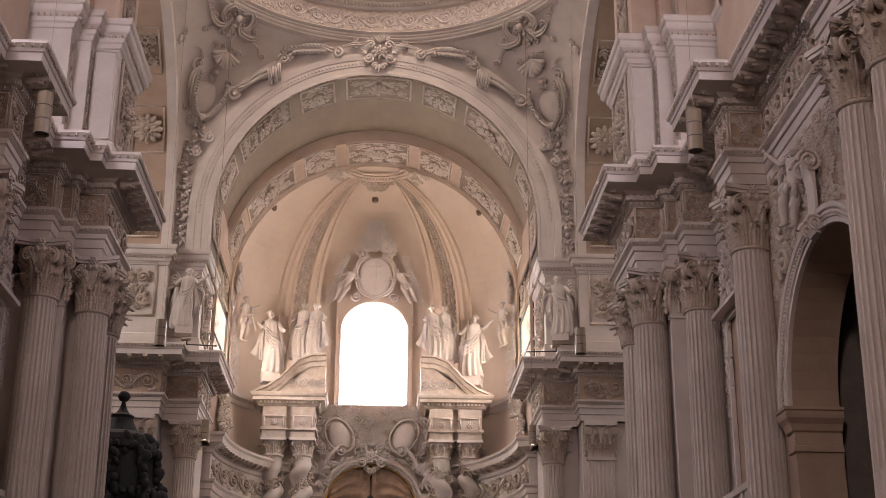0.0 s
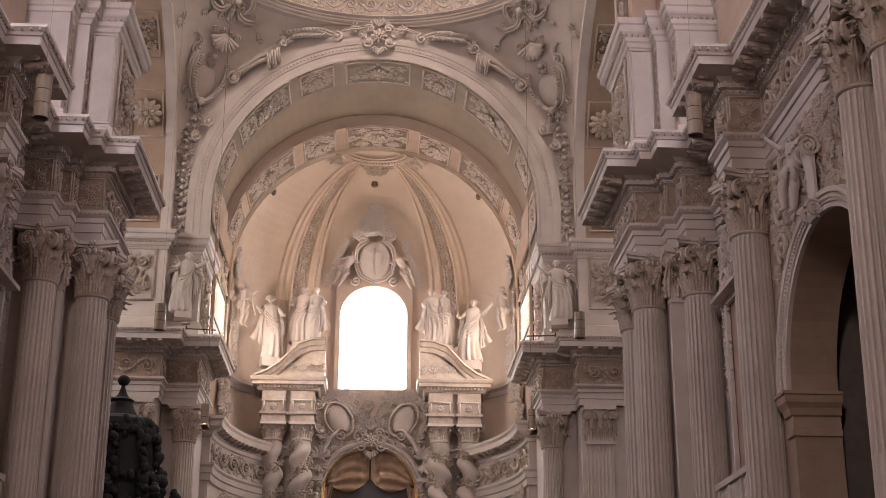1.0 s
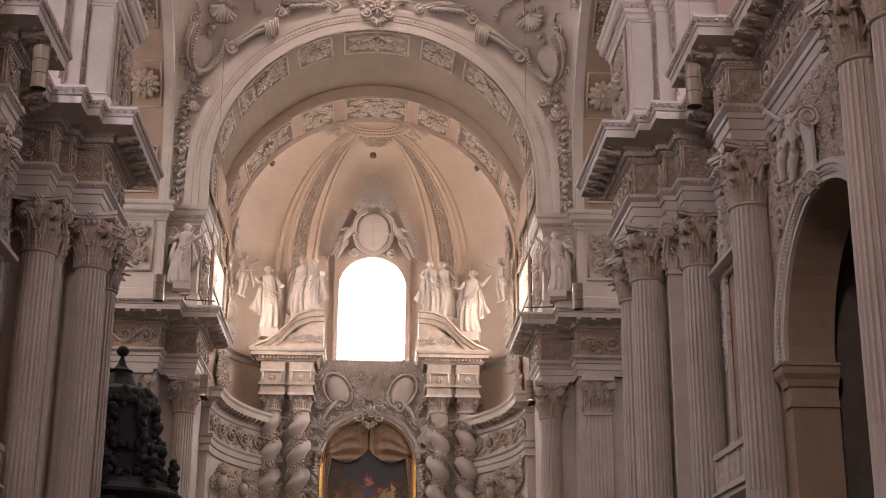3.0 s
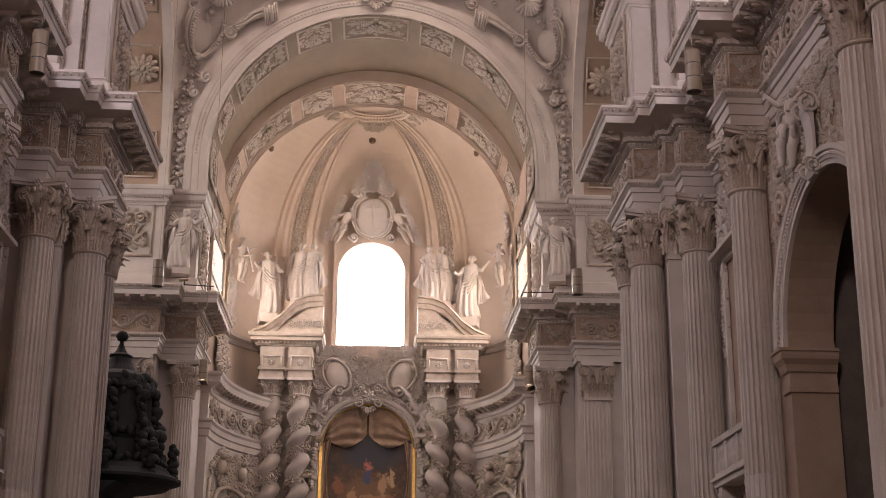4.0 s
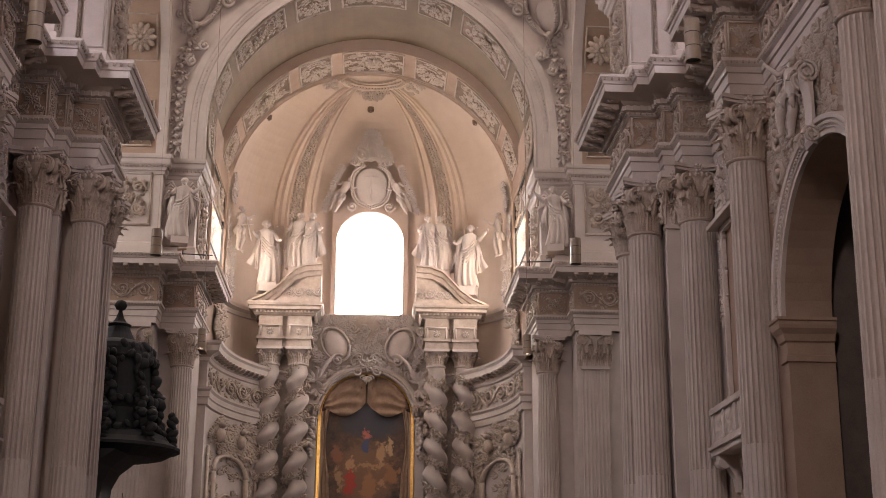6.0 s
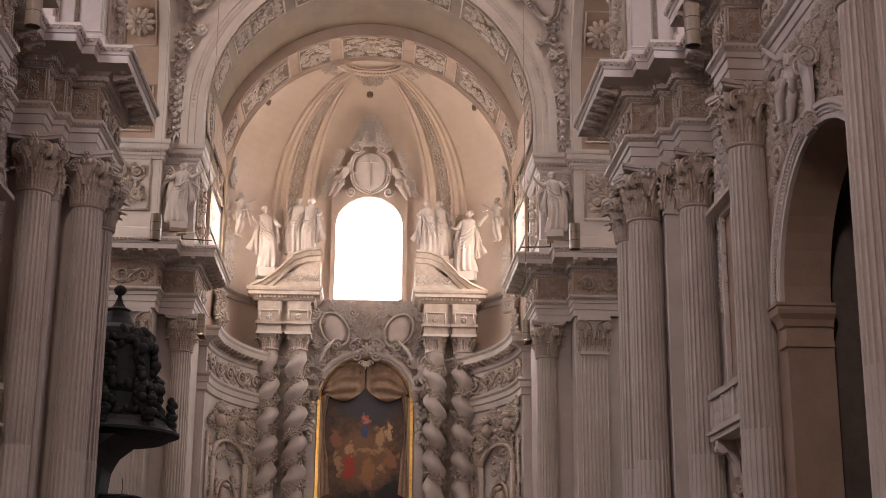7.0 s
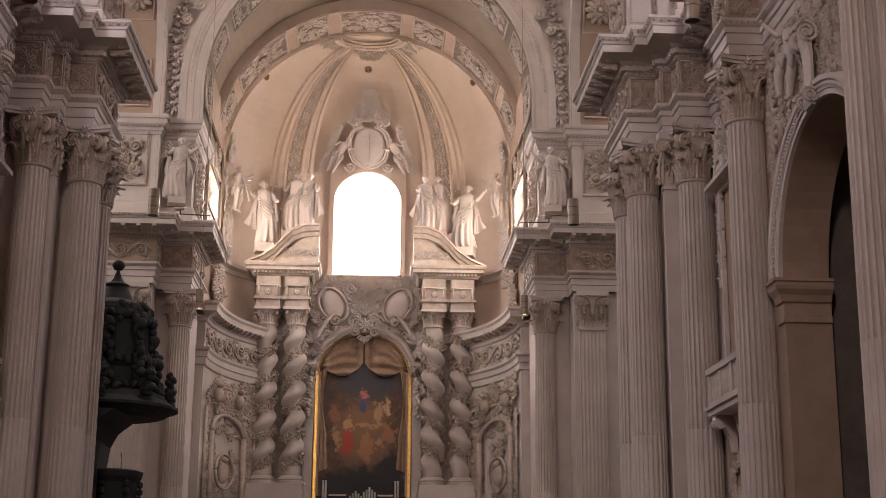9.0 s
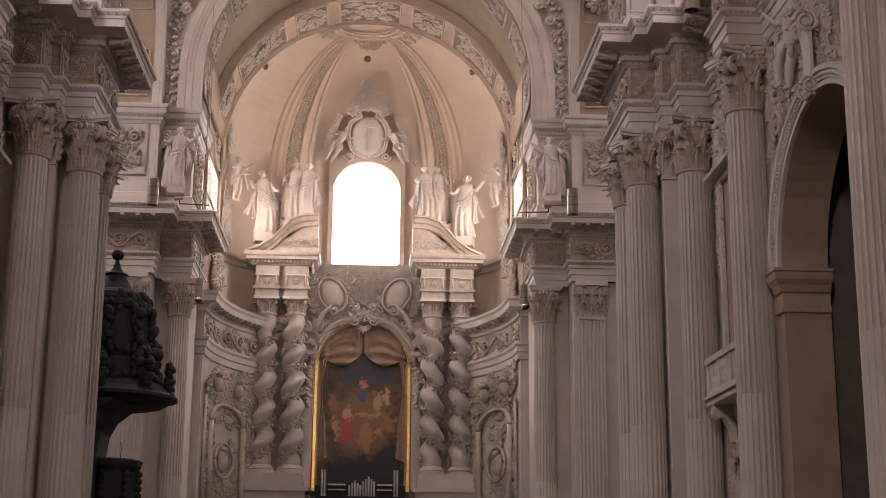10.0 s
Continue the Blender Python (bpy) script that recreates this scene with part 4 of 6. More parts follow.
# pilasters behind them
def pilaster(x, y, w, turn, z_foot=0.0):
    p = tagged(thing("pilaster"), "flat pale stucco pilaster with a leafy capital", "pilaster", "pilasters of the piers")
    bm = bmesh.new()
    k = 7
    prof = []
    for i in range(k if w > 0.55 else 0):
        a = -w / 2 + w * (i + 0.18) / k
        b = -w / 2 + w * (i + 0.82) / k
        prof += [(a, -0.16), (a + 0.015, -0.12), (b - 0.015, -0.12), (b, -0.16)]
    prof = [(-w / 2, 0.05), (-w / 2, -0.16)] + prof + [(w / 2, -0.16), (w / 2, 0.05)]
    loft(bm, [[(u, v, z) for u, v in prof] for z in (0, Z_CAP)])
    part("shaft", bm, STUCCO, p)
    bm = bmesh.new()
    box(bm, -w / 2 - 0.04, w / 2 + 0.04, -0.22, 0.05, Z_CAP - 0.05, Z_CAP + 0.05)
    box(bm, -w / 2, w / 2, -0.18, 0.05, Z_CAP + 0.05, Z_CAP + 1.45)
    box(bm, -w / 2 - 0.14, w / 2 + 0.14, -0.36, 0.05, Z_CAP + 1.45, Z_ARC)
    cap = part("capital", bm, STUCCO, p)
    n = max(1, round(w / 0.36))
    for i in range(n):
        share("leaf", PROTO["leaf0"], cap, pose(-w / 2 + w * (i + 0.5) / n, 0.28, Z_CAP + 0.1))
    for i in range(n + 1):
        share("leaf", PROTO["leaf1"], cap, pose(-w / 2 + w * i / n, 0.3, Z_CAP + 0.1))
    for f in (-1, 1):
        share("volute", PROTO["volute2"], cap, pose(f * w / 2, -0.25, Z_CAP + 1.2, 0, 0, 0 if f > 0 else 180))
    p.matrix_basis = pose(x, y, 0, 0, 0, turn)
    return p


for s, side in SIDES:
    pilaster(s * 8.86, 36.98, 0.5, 0)
    pilaster(s * 9.98, 57.88, 1.15, 0)
    pilaster(s * 8.33, 39.2, 0.6, -90 * s)

# ---- frieze, attic and coffer relief ----
rnd = random.Random(3)


def relief(name, draw, material, parent, x, y, z, turn=0.0, lean=0.0, roll=0.0, label=""):
    bm = bmesh.new()
    draw(bm)
    for v in bm.verts:
        v.co.y *= 1.45
    ob = part(name, bm, material, parent, label, smooth=True)
    return place(ob, x, y, z, turn, lean, roll)


RELIEFS = tagged(thing("trim_frieze"), "leafy stucco scrolls along the friezes", "frieze", kind="structure")
for s, side in SIDES:
    for path, far in ((PIER[:12], 99), (CHOIR, 99), (PIER[11:16], 99)):
        for (xa, ya), (xb, yb) in zip(path, path[1:]):
            l = math.hypot(xb - xa, yb - ya)
            if l < 0.3 or min(ya, yb) < 21:
                continue
            turn = -90 * s if abs(xb - xa) < 0.01 and yb < ya else (0 if xb > xa else (180 if abs(yb - ya) < 0.01 else 90 * s))
            if abs(yb - ya) < 0.01 and xb < xa:
                turn = 180
            if turn == 180:
                continue
            dep = 1.2
            if l < 1.6:
                relief("panel_relief", lambda b: (leafwork(b, l * 0.86, 0.92, rnd, min(l, 0.9) * 0.2, 9), border(b, l * 0.96, 1.04, 0.04, 0.03)), WARM_STUCCO, RELIEFS, s * (xa + xb) / 2, (ya + yb) / 2, 16.25, turn)
            else:
                relief("scroll_relief", lambda b: rinceau(b, l * 0.94, 0.95, rnd, dep), WARM_STUCCO, RELIEFS, s * (xa + xb) / 2, (ya + yb) / 2, 16.25, turn)

# attic panels
for s, side in SIDES:
    att = bpy.data.objects["attic_crossing_" + side]
    relief("side_panel", lambda b: (leafwork(b, 2.0, 2.7, rnd, 0.34, 16), border(b, 2.4, 3.0, 0.09, 0.06)), WARM_STUCCO, att, s * 7.95, 39.5, 20.2, -90 * s)
    relief("front_frame", lambda b: border(b, 0.7, 3.0, 0.05, 0.03), STUCCO, att, s * 8.33, 37.85, 20.2)
    relief("strip_relief", lambda b: rinceau(b, 2.7, 0.36, rnd, 1.4), WARM_STUCCO, att, s * 9.15, 36.98, 20.2, -90 * s, 0, 90)
    relief("strip_relief", lambda b: rinceau(b, 2.7, 0.3, rnd, 1.4), WARM_STUCCO, att, s * 8.72, 37.6, 20.2, -90 * s, 0, 90)
    up = bpy.data.objects["pier_upper_" + side]
    for x, y, w, z in ((8.15, 39.5, 1.6, 26.0), (9.4, 37.25, 0.5, 26.0)):
        relief("strip_relief", lambda b: (rinceau(b, 5.6, w * 0.8, rnd, 1.2), border(b, 6.2, w, 0.06, 0.05)), WARM_STUCCO, up, s * x, y, z, -90 * s, 0, 90)
    att = bpy.data.objects["attic_choir_" + side]
    relief("relief_panel", lambda b: (arabesque(b, 1.5, 2.0, rnd, 1.6), leaf_spray(b, 0.2, -0.6, 0.6, 1.2, rnd, 7), leaf_spray(b, -0.3, 0.2, 0.6, 2.2, rnd, 7), border(b, 2.0, 2.6, 0.1, 0.05)), WARM_STUCCO, att, s * 10.75, 58.3, 20.65)
    relief("side_panel", lambda b: (arabesque(b, 2.0, 2.4, rnd, 1.2), border(b, 2.6, 2.8, 0.09, 0.06)), WARM_STUCCO, att, s * 7.85, 61.0, 20.2, -90 * s)

# coffers of the ribs: ornate long panels and short ones with rosettes, about the crown
def coffers(parent, r, zc, y0, y1, mat):
    """Panels across a round rib, bent to it."""
    w = y1 - y0

    def bent(b, a, name, material, smooth):
        for v in b.verts:
            t = radians(a) + v.co.x / r
            rr = r + v.co.y
            v.co = (rr * math.sin(t), (y0 + y1) / 2 + v.co.z, zc + rr * math.cos(t))
        return part(name, b, material, parent, smooth=smooth)
    for a, span, kind in ((0, 24, 1), (23.5, 13, 0), (-23.5, 13, 0), (47.5, 25, 1), (-47.5, 25, 1), (71, 13, 0), (-71, 13, 0), (90, 15, 1), (-90, 15, 1)):
        L = r * radians(span)
        b = bmesh.new()
        if kind:
            leafwork(b, L * 0.94, w * 0.82, rnd, w * 0.125, 26 if span > 20 else 17)
        else:
            rosette(b, 0, 0, w * 0.12, 8)
            for ring, m in ((0.2, 9), (0.32, 14), (0.42, 18)):
                for i in range(m):
                    t = 2 * math.pi * (i + rnd.random() * 0.6) / m
                    leaf_spray(b, L * 0.9 * ring * math.cos(t), w * 0.8 * ring * math.sin(t), w * 0.085, t, rnd, 4)
        bent(b, a, "coffer_scroll" if kind else "rosette", mat, True)
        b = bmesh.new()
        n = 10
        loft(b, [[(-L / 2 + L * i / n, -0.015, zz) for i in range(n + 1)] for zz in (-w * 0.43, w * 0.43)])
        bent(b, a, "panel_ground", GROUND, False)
        b = bmesh.new()
        for z in (-w * 0.45, w * 0.45):
            tube(b, [(-L / 2 + L * i / n, -0.03, z) for i in range(n + 1)], 0.055, 6)
        for x in (-L / 2, L / 2):
            tube(b, [(x, -0.03, -w * 0.45), (x, -0.03, w * 0.45)], 0.055, 6)
        bent(b, a, "panel_border", mat, False)


coffers(bpy.data.objects["rib_front"], 7.5, ARC_Z, 58.7, 61.1, WARM_STUCCO)
coffers(bpy.data.objects["rib_rear"], RIB2_R, RIB2_Z, RIB2_Y0, RIB2_Y1, WARM_STUCCO)
for s, side in SIDES:
    par = bpy.data.objects["arch_transept_" + side]
    for z, kind in ((24.2, 1), (28.1, 0), (31.0, 1)):
        dz = z - 24.6
        y = CY + (8.35 if dz < 0 else math.sqrt(8.35 ** 2 - dz * dz)) - 0.03
        lean = 0 if dz < 0 else math.degrees(math.asin(dz / 8.35))
        if kind:
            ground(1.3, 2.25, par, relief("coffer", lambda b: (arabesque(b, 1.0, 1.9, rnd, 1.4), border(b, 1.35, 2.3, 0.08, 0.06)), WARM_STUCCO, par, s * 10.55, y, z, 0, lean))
        else:
            relief("rosette", lambda b: (rosette(b, 0, 0, 0.72, 12), border(b, 1.5, 2.2, 0.08, 0.05)), WARM_STUCCO, par, s * 10.55, y, z, 0, lean)

# small vent roses in the vaults
bm = bmesh.new()
for x, y, z in ((0.05, 62.2, 32.35), (3.05, 62.2, 31.76), (-3.05, 62.2, 31.76)):
    lathe(bm, [(0.02, z + 0.02), (0.17, z - 0.03), (0.2, z - 0.02), (0.2, z + 0.2)], x, y, 12)
tagged(part("vent", bm, GROUND, bpy.data.objects["vault_choir"]), "")

# ---- ring frieze and pendentive relief ----
tmp = bmesh.new()
rr8 = random.Random(8)
rinceau(tmp, 22.0, 0.95, rr8, 1.2)
for i in range(330):
    leaf_spray(tmp, -11 + 22 * (i + rr8.random()) / 330, rr8.choice((-1, 1)) * rr8.uniform(0.18, 0.42), 0.2, rr8.uniform(0, 6.3), rr8, 4)
for v in tmp.verts:
    a = math.pi / 2 - v.co.x / 8.45
    r = 8.45 + v.co.y
    v.co = (CX + r * math.cos(a), CY + r * math.sin(a), 34.55 + v.co.z)
part("scroll_relief", tmp, STUCCO, dome, smooth=True)

PEND = tagged(thing("trim_pendentive"), "rich stucco scrolls, shells and cartouches on the pendentives", "stucco relief", kind="structure")


def pend(a, z, draw, s, roll=0.0, name="relief"):
    """Relief on a pendentive: a in degrees from the axis."""
    dz = z - ARC_Z
    r = math.sqrt(RS ** 2 - dz * dz)
    x, y = r * math.sin(radians(a)), CY + r * math.cos(radians(a))
    if y > ARC_Y - 0.05:
        y = ARC_Y - 0.02
        return relief(name, draw, STUCCO, PEND, s * x, y, z, 0, 0, roll)
    lean = math.degrees(math.asin(dz / RS))
    return relief(name, draw, STUCCO, PEND, s * x * 0.995, CY + (y - CY) * 0.995, z, -a * s, lean, roll)


def horn(b, f):
    spiral(b, -0.9 * f, 0.1, 0.36, math.pi / 2 + f * math.pi / 2, 1.4, -f, 0.09)
    tube(b, [(-1.0 * f, -0.08, 0.42), (-0.3 * f, -0.14, 0.34), (0.5 * f, -0.1, 0.05), (1.2 * f, -0.05, 0.1)], [0.05, 0.13, 0.11, 0.03], 6)
    leaf_spray(b, 0, 0.1, 0.55, math.pi / 2 - f * 1.2, rnd, 6)


def curl(b, f, r=0.4):
    spiral(b, 0, 0, r, 0 if f > 0 else math.pi, 1.5, f, r * 0.16)
    tube(b, [(f * r, -0.05, 0), (f * r * 1.6, -0.06, r * 0.9), (f * r * 2.6, -0.04, r * 1.0)], [r * 0.16, r * 0.13, r * 0.05], 6)


def garland(b, length):
    n = int(length / 0.16)
    for i in range(n):
        f = i / n
        w = 0.16 * (0.6 + 0.7 * math.sin(math.pi * (0.1 + 0.85 * f)))
        blob(b, (rnd.uniform(-0.1, 0.1), -0.12, -f * length), (w, 0.13, 0.13), 6, 3, rnd.uniform(-1, 1))


def chain(b, pts, radii, seg=7):
    """A smooth bar through a few points of the relief plane."""
    fine, rad = [], []
    n = len(pts)
    for i in range(n - 1):
        p0, p1, p2, p3 = (Vector(pts[max(0, min(n - 1, i + k))]) for k in (-1, 0, 1, 2))
        for j in range(5):
            t = j / 5
            fine.append(0.5 * (2 * p1 + (p2 - p0) * t + (2 * p0 - 5 * p1 + 4 * p2 - p3) * t * t + (3 * p1 - p0 - 3 * p2 + p3) * t ** 3))
            rad.append(radii[i] + (radii[i + 1] - radii[i]) * t)
    fine.append(Vector(pts[-1]))
    rad.append(radii[-1])
    for side in (-0.55, 0.55):
        strand = []
        for i, q in enumerate(fine):
            d = fine[min(i + 1, len(fine) - 1)] - fine[max(i - 1, 0)]
            l = math.hypot(d.x, d.z) or 1.0
            strand.append((q.x - d.z / l * rad[i] * side, q.y, q.z + d.x / l * rad[i] * side))
        tube(b, strand, [r * 0.5 for r in rad], 6)
    return fine


def scroll_head(b, s):
    """A mask between two pairs of bold scrolls, with a husk below."""
    for f in (-1, 1):
        k = 1.0 if f == s else 1.25
        chain(b, [(f * 0.12, -0.12, 0.42), (f * 0.5, -0.16, 0.62), (f * 0.82, -0.16, 0.3), (f * 0.78, -0.16, -0.1), (f * 0.5, -0.14, -0.3)], [0.06, 0.12, 0.13, 0.11, 0.07])
        spiral(b, f * 0.52, -0.1, 0.24, -math.pi / 2, 1.4, -f, 0.065)
        chain(b, [(f * 0.22, -0.12, -0.15), (f * 0.55, -0.16, -0.5), (f * 1.0 * k, -0.14, -0.5), (f * 1.42 * k, -0.08, -0.2)], [0.07, 0.13, 0.12, 0.03])
        spiral(b, f * 1.02 * k, -0.2, 0.2, -math.pi / 2, 1.3, f, 0.055)
        spiral(b, f * 0.3, -0.82, 0.24, math.pi / 2, 1.3, f, 0.06)
        leaf_spray(b, f * 0.35, 0.25, 0.42, math.pi / 2 - f * 0.5, rnd, 5)
        petal(b, f * 0.2, -0.35, 0.5, 0.2, -math.pi / 2 + f * 0.5, 0.14)
    blob(b, (0, -0.2, 0.12), (0.13, 0.15, 0.17), 9, 6)
    for k in range(7):
        petal(b, 0, 0.12, 0.42, 0.2, 2 * math.pi * k / 7 + 0.2, 0.2)
    for k in range(4):
        blob(b, (0, -0.16, -0.3 - 0.17 * k), (0.12 - 0.015 * k, 0.11, 0.1), 7, 4)


def shell(b, r):
    for k in range(9):
        a = -math.pi / 2 + (k - 4) * 0.3
        tube(b, [(0, -0.03, 0.05), (math.cos(a) * r * 0.55, -0.13 * r, math.sin(a) * r * 0.55), (math.cos(a) * r, -0.24 * r, math.sin(a) * r), (math.cos(a) * r * 1.04, -0.1 * r, math.sin(a) * r * 1.04)], [0.05 * r, 0.11 * r, 0.16 * r, 0.1 * r], 7)
    for f in (-1, 1):
        spiral(b, f * r * 0.85, 0.12 * r, r * 0.24, math.pi / 2 - f * math.pi / 2, 1.3, f, 0.075 * r)
        spiral(b, f * r * 0.3, 0.3 * r, r * 0.24, math.pi / 2 - f * math.pi / 2, 1.2, -f, 0.07 * r)


def tendril(b, f, r, tail):
    spiral(b, 0, 0, r, 0 if f > 0 else math.pi, 1.3, f, 0.05, steps=18)
    chain(b, [(f * r, -0.04, 0), (f * (r + tail * 0.15), -0.05, tail * 0.4), (f * (r + tail * 0.6), -0.04, tail * 0.62), (f * (r + tail * 1.1), -0.02, tail * 0.4)], [0.05, 0.055, 0.045, 0.015], 6)


def cartouche(b, s):
    """A shield held by two beaded arms that meet in a leafy mask."""
    for f in (-1, 1):
        top = 1.05 if f == s else 0.85
        line = chain(b, [(f * 0.9, -0.12, top), (f * 0.98, -0.16, 0.45), (f * 0.82, -0.16, -0.25), (f * 0.45, -0.16, -0.8), (f * 0.05, -0.16, -0.98)], [0.1, 0.14, 0.14, 0.13, 0.1], 8)
        for p in line[1:-2]:
            blob(b, (p.x * 0.84, -0.27, p.z + 0.03), (0.1, 0.1, 0.07), 6, 4, f * 0.4)
        r = 0.33 if f == s else 0.2
        spiral(b, f * (0.9 + r * 0.2), top + r * 0.7, r, -math.pi / 2, 1.5, f, r * 0.25)
        spiral(b, f * 0.38, -1.1, 0.24, math.pi / 2, 1.4, f, 0.075)
        spiral(b, f * 0.78, -0.78, 0.2, math.pi / 2, 1.3, -f, 0.06)
        leaf_spray(b, f * 0.2, -1.15, 0.4, -math.pi / 2 + f * 0.5, rnd, 5)
    if s:
        chain(b, [(s * 0.9, -0.1, 1.2), (s * 1.12, -0.13, 0.7), (s * 1.12, -0.12, 0.0)], [0.05, 0.12, 0.04])
    leaf_spray(b, 0, 1.0, 0.4, math.pi / 2, rnd, 5)
    blob(b, (0, 0.0, -0.05), (0.66, 0.08, 0.8), 14, 6)
    blob(b, (0, -0.25, -0.98), (0.17, 0.16, 0.2), 8, 5)


def on_arch(a, r, y, s):
    return s * r * math.sin(radians(a)), y, ARC_Z + r * math.cos(radians(a))


def rider_upper(b, s):
    """A feathered horn that lies on the arch below the ring, with a curl at each end."""
    chain(b, [on_arch(a, r, -0.16, s) for a, r in ((27.5, 9.6), (24.5, 9.55), (21, 9.45), (17.5, 9.2), (14.5, 8.85))], [0.05, 0.08, 0.12, 0.13, 0.12], 8)
    x, y, z = on_arch(27.6, 9.85, 0, s)
    spiral(b, x, z, 0.27, -math.pi / 2, 1.3, s, 0.065)
    x, y, z = on_arch(13.4, 8.78, 0, s)
    spiral(b, x, z, 0.27, math.pi / 2, 1.3, s, 0.09)
    for k in range(9):
        a = 24 - k * 1.1
        x, y, z = on_arch(a, 9.5 - 0.055 * k, 0, s)
        back = math.atan2(-math.sin(radians(a)), s * math.cos(radians(a)))
        petal(b, x, z, 0.5, 0.2, back + 0.4, 0.3)
        petal(b, x, z, 0.5, 0.2, back - 0.4, 0.3)
    x, y, z = on_arch(8.5, 9.1, 0, s)
    leaf_spray(b, x, z, 0.4, math.pi / 2 + s * 1.2, rnd, 5)
    chain(b, [on_arch(a, r, -0.1, s) for a, r in ((12, 9.0), (8, 9.1), (4, 9.0))], [0.05, 0.09, 0.05])


def rider_lower(b, s):
    """A long horn on the haunch: bound by three rolls at its head, a volute at its tail."""
    for k, w in enumerate((0.1, 0.13, 0.1)):
        a = 32.6 + 1.7 * k
        chain(b, [on_arch(a + 1.5, 8.45, -0.05, s), on_arch(a + 0.8, 8.62, -0.32, s), on_arch(a - 0.3, 8.95, -0.36, s), on_arch(a - 1.2, 9.2, -0.08, s)], [w * 0.7, w, w, w * 0.6], 8)
    chain(b, [on_arch(a, r, -0.18, s) for a, r in ((35.5, 9.0), (39, 9.12), (43, 9.16), (46, 9.3))], [0.22, 0.2, 0.13, 0.08], 8)
    x, y, z = on_arch(47.6, 9.2, 0, s)
    spiral(b, x, z, 0.34, math.pi / 2, 1.6, -s, 0.09)
    for k in range(8):
        x, y, z = on_arch(37 + k * 1.0, 9.2, 0, s)
        back = math.atan2(-math.sin(radians(37 + k)), s * math.cos(radians(37 + k)))
        petal(b, x, z, 0.36, 0.15, back + 0.45, 0.28)
        petal(b, x, z, 0.36, 0.15, back - 0.45, 0.28)
    x, y, z = on_arch(29.5, 9.35, 0, s)
    spiral(b, x, z, 0.3, math.pi, 1.3, s, 0.07)
    leaf_spray(b, x, z, 0.45, math.pi / 2 + s * 0.8, rnd, 5)


def husk_chain(b, length):
    """Leaf husks and paired curls one below another."""
    z = 0.0
    k = 0
    while z > -length:
        w = 0.36 if k % 3 else 0.5
        leaf_spray(b, 0, z, w, -math.pi / 2, rnd, 5)
        blob(b, (0, -0.14, z), (0.13, 0.12, 0.1), 7, 4)
        if k % 3 == 0:
            for f in (-1, 1):
                spiral(b, f * 0.26, z + 0.05, 0.2, math.pi / 2, 1.3, f, 0.06)
        z -= w * 0.95
        k += 1


for s in (1, -1):
    pend(46.5, 33.35, lambda b: scroll_head(b, s), s, name="scroll_head")
    pend(44.3, 32.15, lambda b: shell(b, 0.72), s, name="shell")
    pend(53.5, 32.5, lambda b: tendril(b, -s, 0.16, 0.75), s, name="tendril")
    pend(34.0, 32.4, lambda b: tendril(b, s, 0.2, 0.85), s, name="tendril")
    pend(56.5, 33.3, lambda b: tendril(b, s, 0.2, 0.6), s, name="tendril")
    pend(50.0, 31.55, lambda b: tendril(b, s, 0.12, 0.5), s, name="tendril")
    pend(58.5, 31.9, lambda b: (leaf_spray(b, 0, 0, 0.34, -1.57, rnd, 5), rosette(b, 0, 0.2, 0.2, 7)), s, name="bracket_leaf")
    pend(45.0, 30.15, lambda b: cartouche(b, s), s, name="cartouche")
    pend(45.0, 31.2, lambda b: (blob(b, (0, -0.1, 0), (0.14, 0.12, 0.14), 8, 5), leaf_spray(b, 0, -0.1, 0.35, -1.57, rnd, 5)), s, name="leaf_cluster")
    pend(44.3, 28.75, lambda b: husk_chain(b, 1.0), s, name="husk")
    relief("husk", lambda b: husk_chain(b, 4.9), STUCCO, PEND, s * 8.86, ARC_Y, 28.0)
    relief("arch_rider", lambda b: rider_upper(b, s), STUCCO, PEND, 0, ARC_Y - 0.14, 0)
    relief("arch_rider", lambda b: rider_lower(b, s), STUCCO, PEND, 0, ARC_Y - 0.14, 0)
    for a, r in ((63.6, 8.75), (69.5, 8.95)):
        x, y, z = on_arch(a, r, 0, s)
        relief("roll", lambda b: (spiral(b, 0, 0, 0.27, math.pi / 2, 1.4, -s, 0.09), leaf_spray(b, 0, 0, 0.45, math.pi / 2 - s * 0.9, rnd, 5)), STUCCO, PEND, x, ARC_Y - 0.14, z)


def keystone(b):
    rosette(b, 0, 0, 0.42, 8)
    for f in (-1, 1):
        spiral(b, f * 0.45, 0.42, 0.24, math.pi / 2 - f * math.pi / 2, 1.4, f, 0.065)
        spiral(b, f * 0.5, -0.32, 0.26, math.pi / 2 - f * math.pi / 2, 1.4, -f, 0.065)
        spiral(b, f * 0.2, -0.72, 0.18, math.pi / 2 - f * math.pi / 2, 1.3, f, 0.05)
        leaf_spray(b, f * 0.25, 0.7, 0.3, 1.57 - f * 0.4, rnd)
        leaf_spray(b, f * 0.6, 0.1, 0.3, 1.57 - f * 1.5, rnd)
    leaf_spray(b, 0, 0.6, 0.42, 1.57, rnd)
    leaf_spray(b, 0, -0.6, 0.36, -1.57, rnd)


relief("keystone", keystone, STUCCO, PEND, 0, ARC_Y - 0.2, ARC_Z + 8.6)

# ---- high altar ----
altar = tagged(thing("high_altar", at=(0, 71.0, 0)), "tall stucco altar with twisted garlanded columns and a dark painting", "altar")
AY = 0.0  # depth of the column row, from the altar's own place


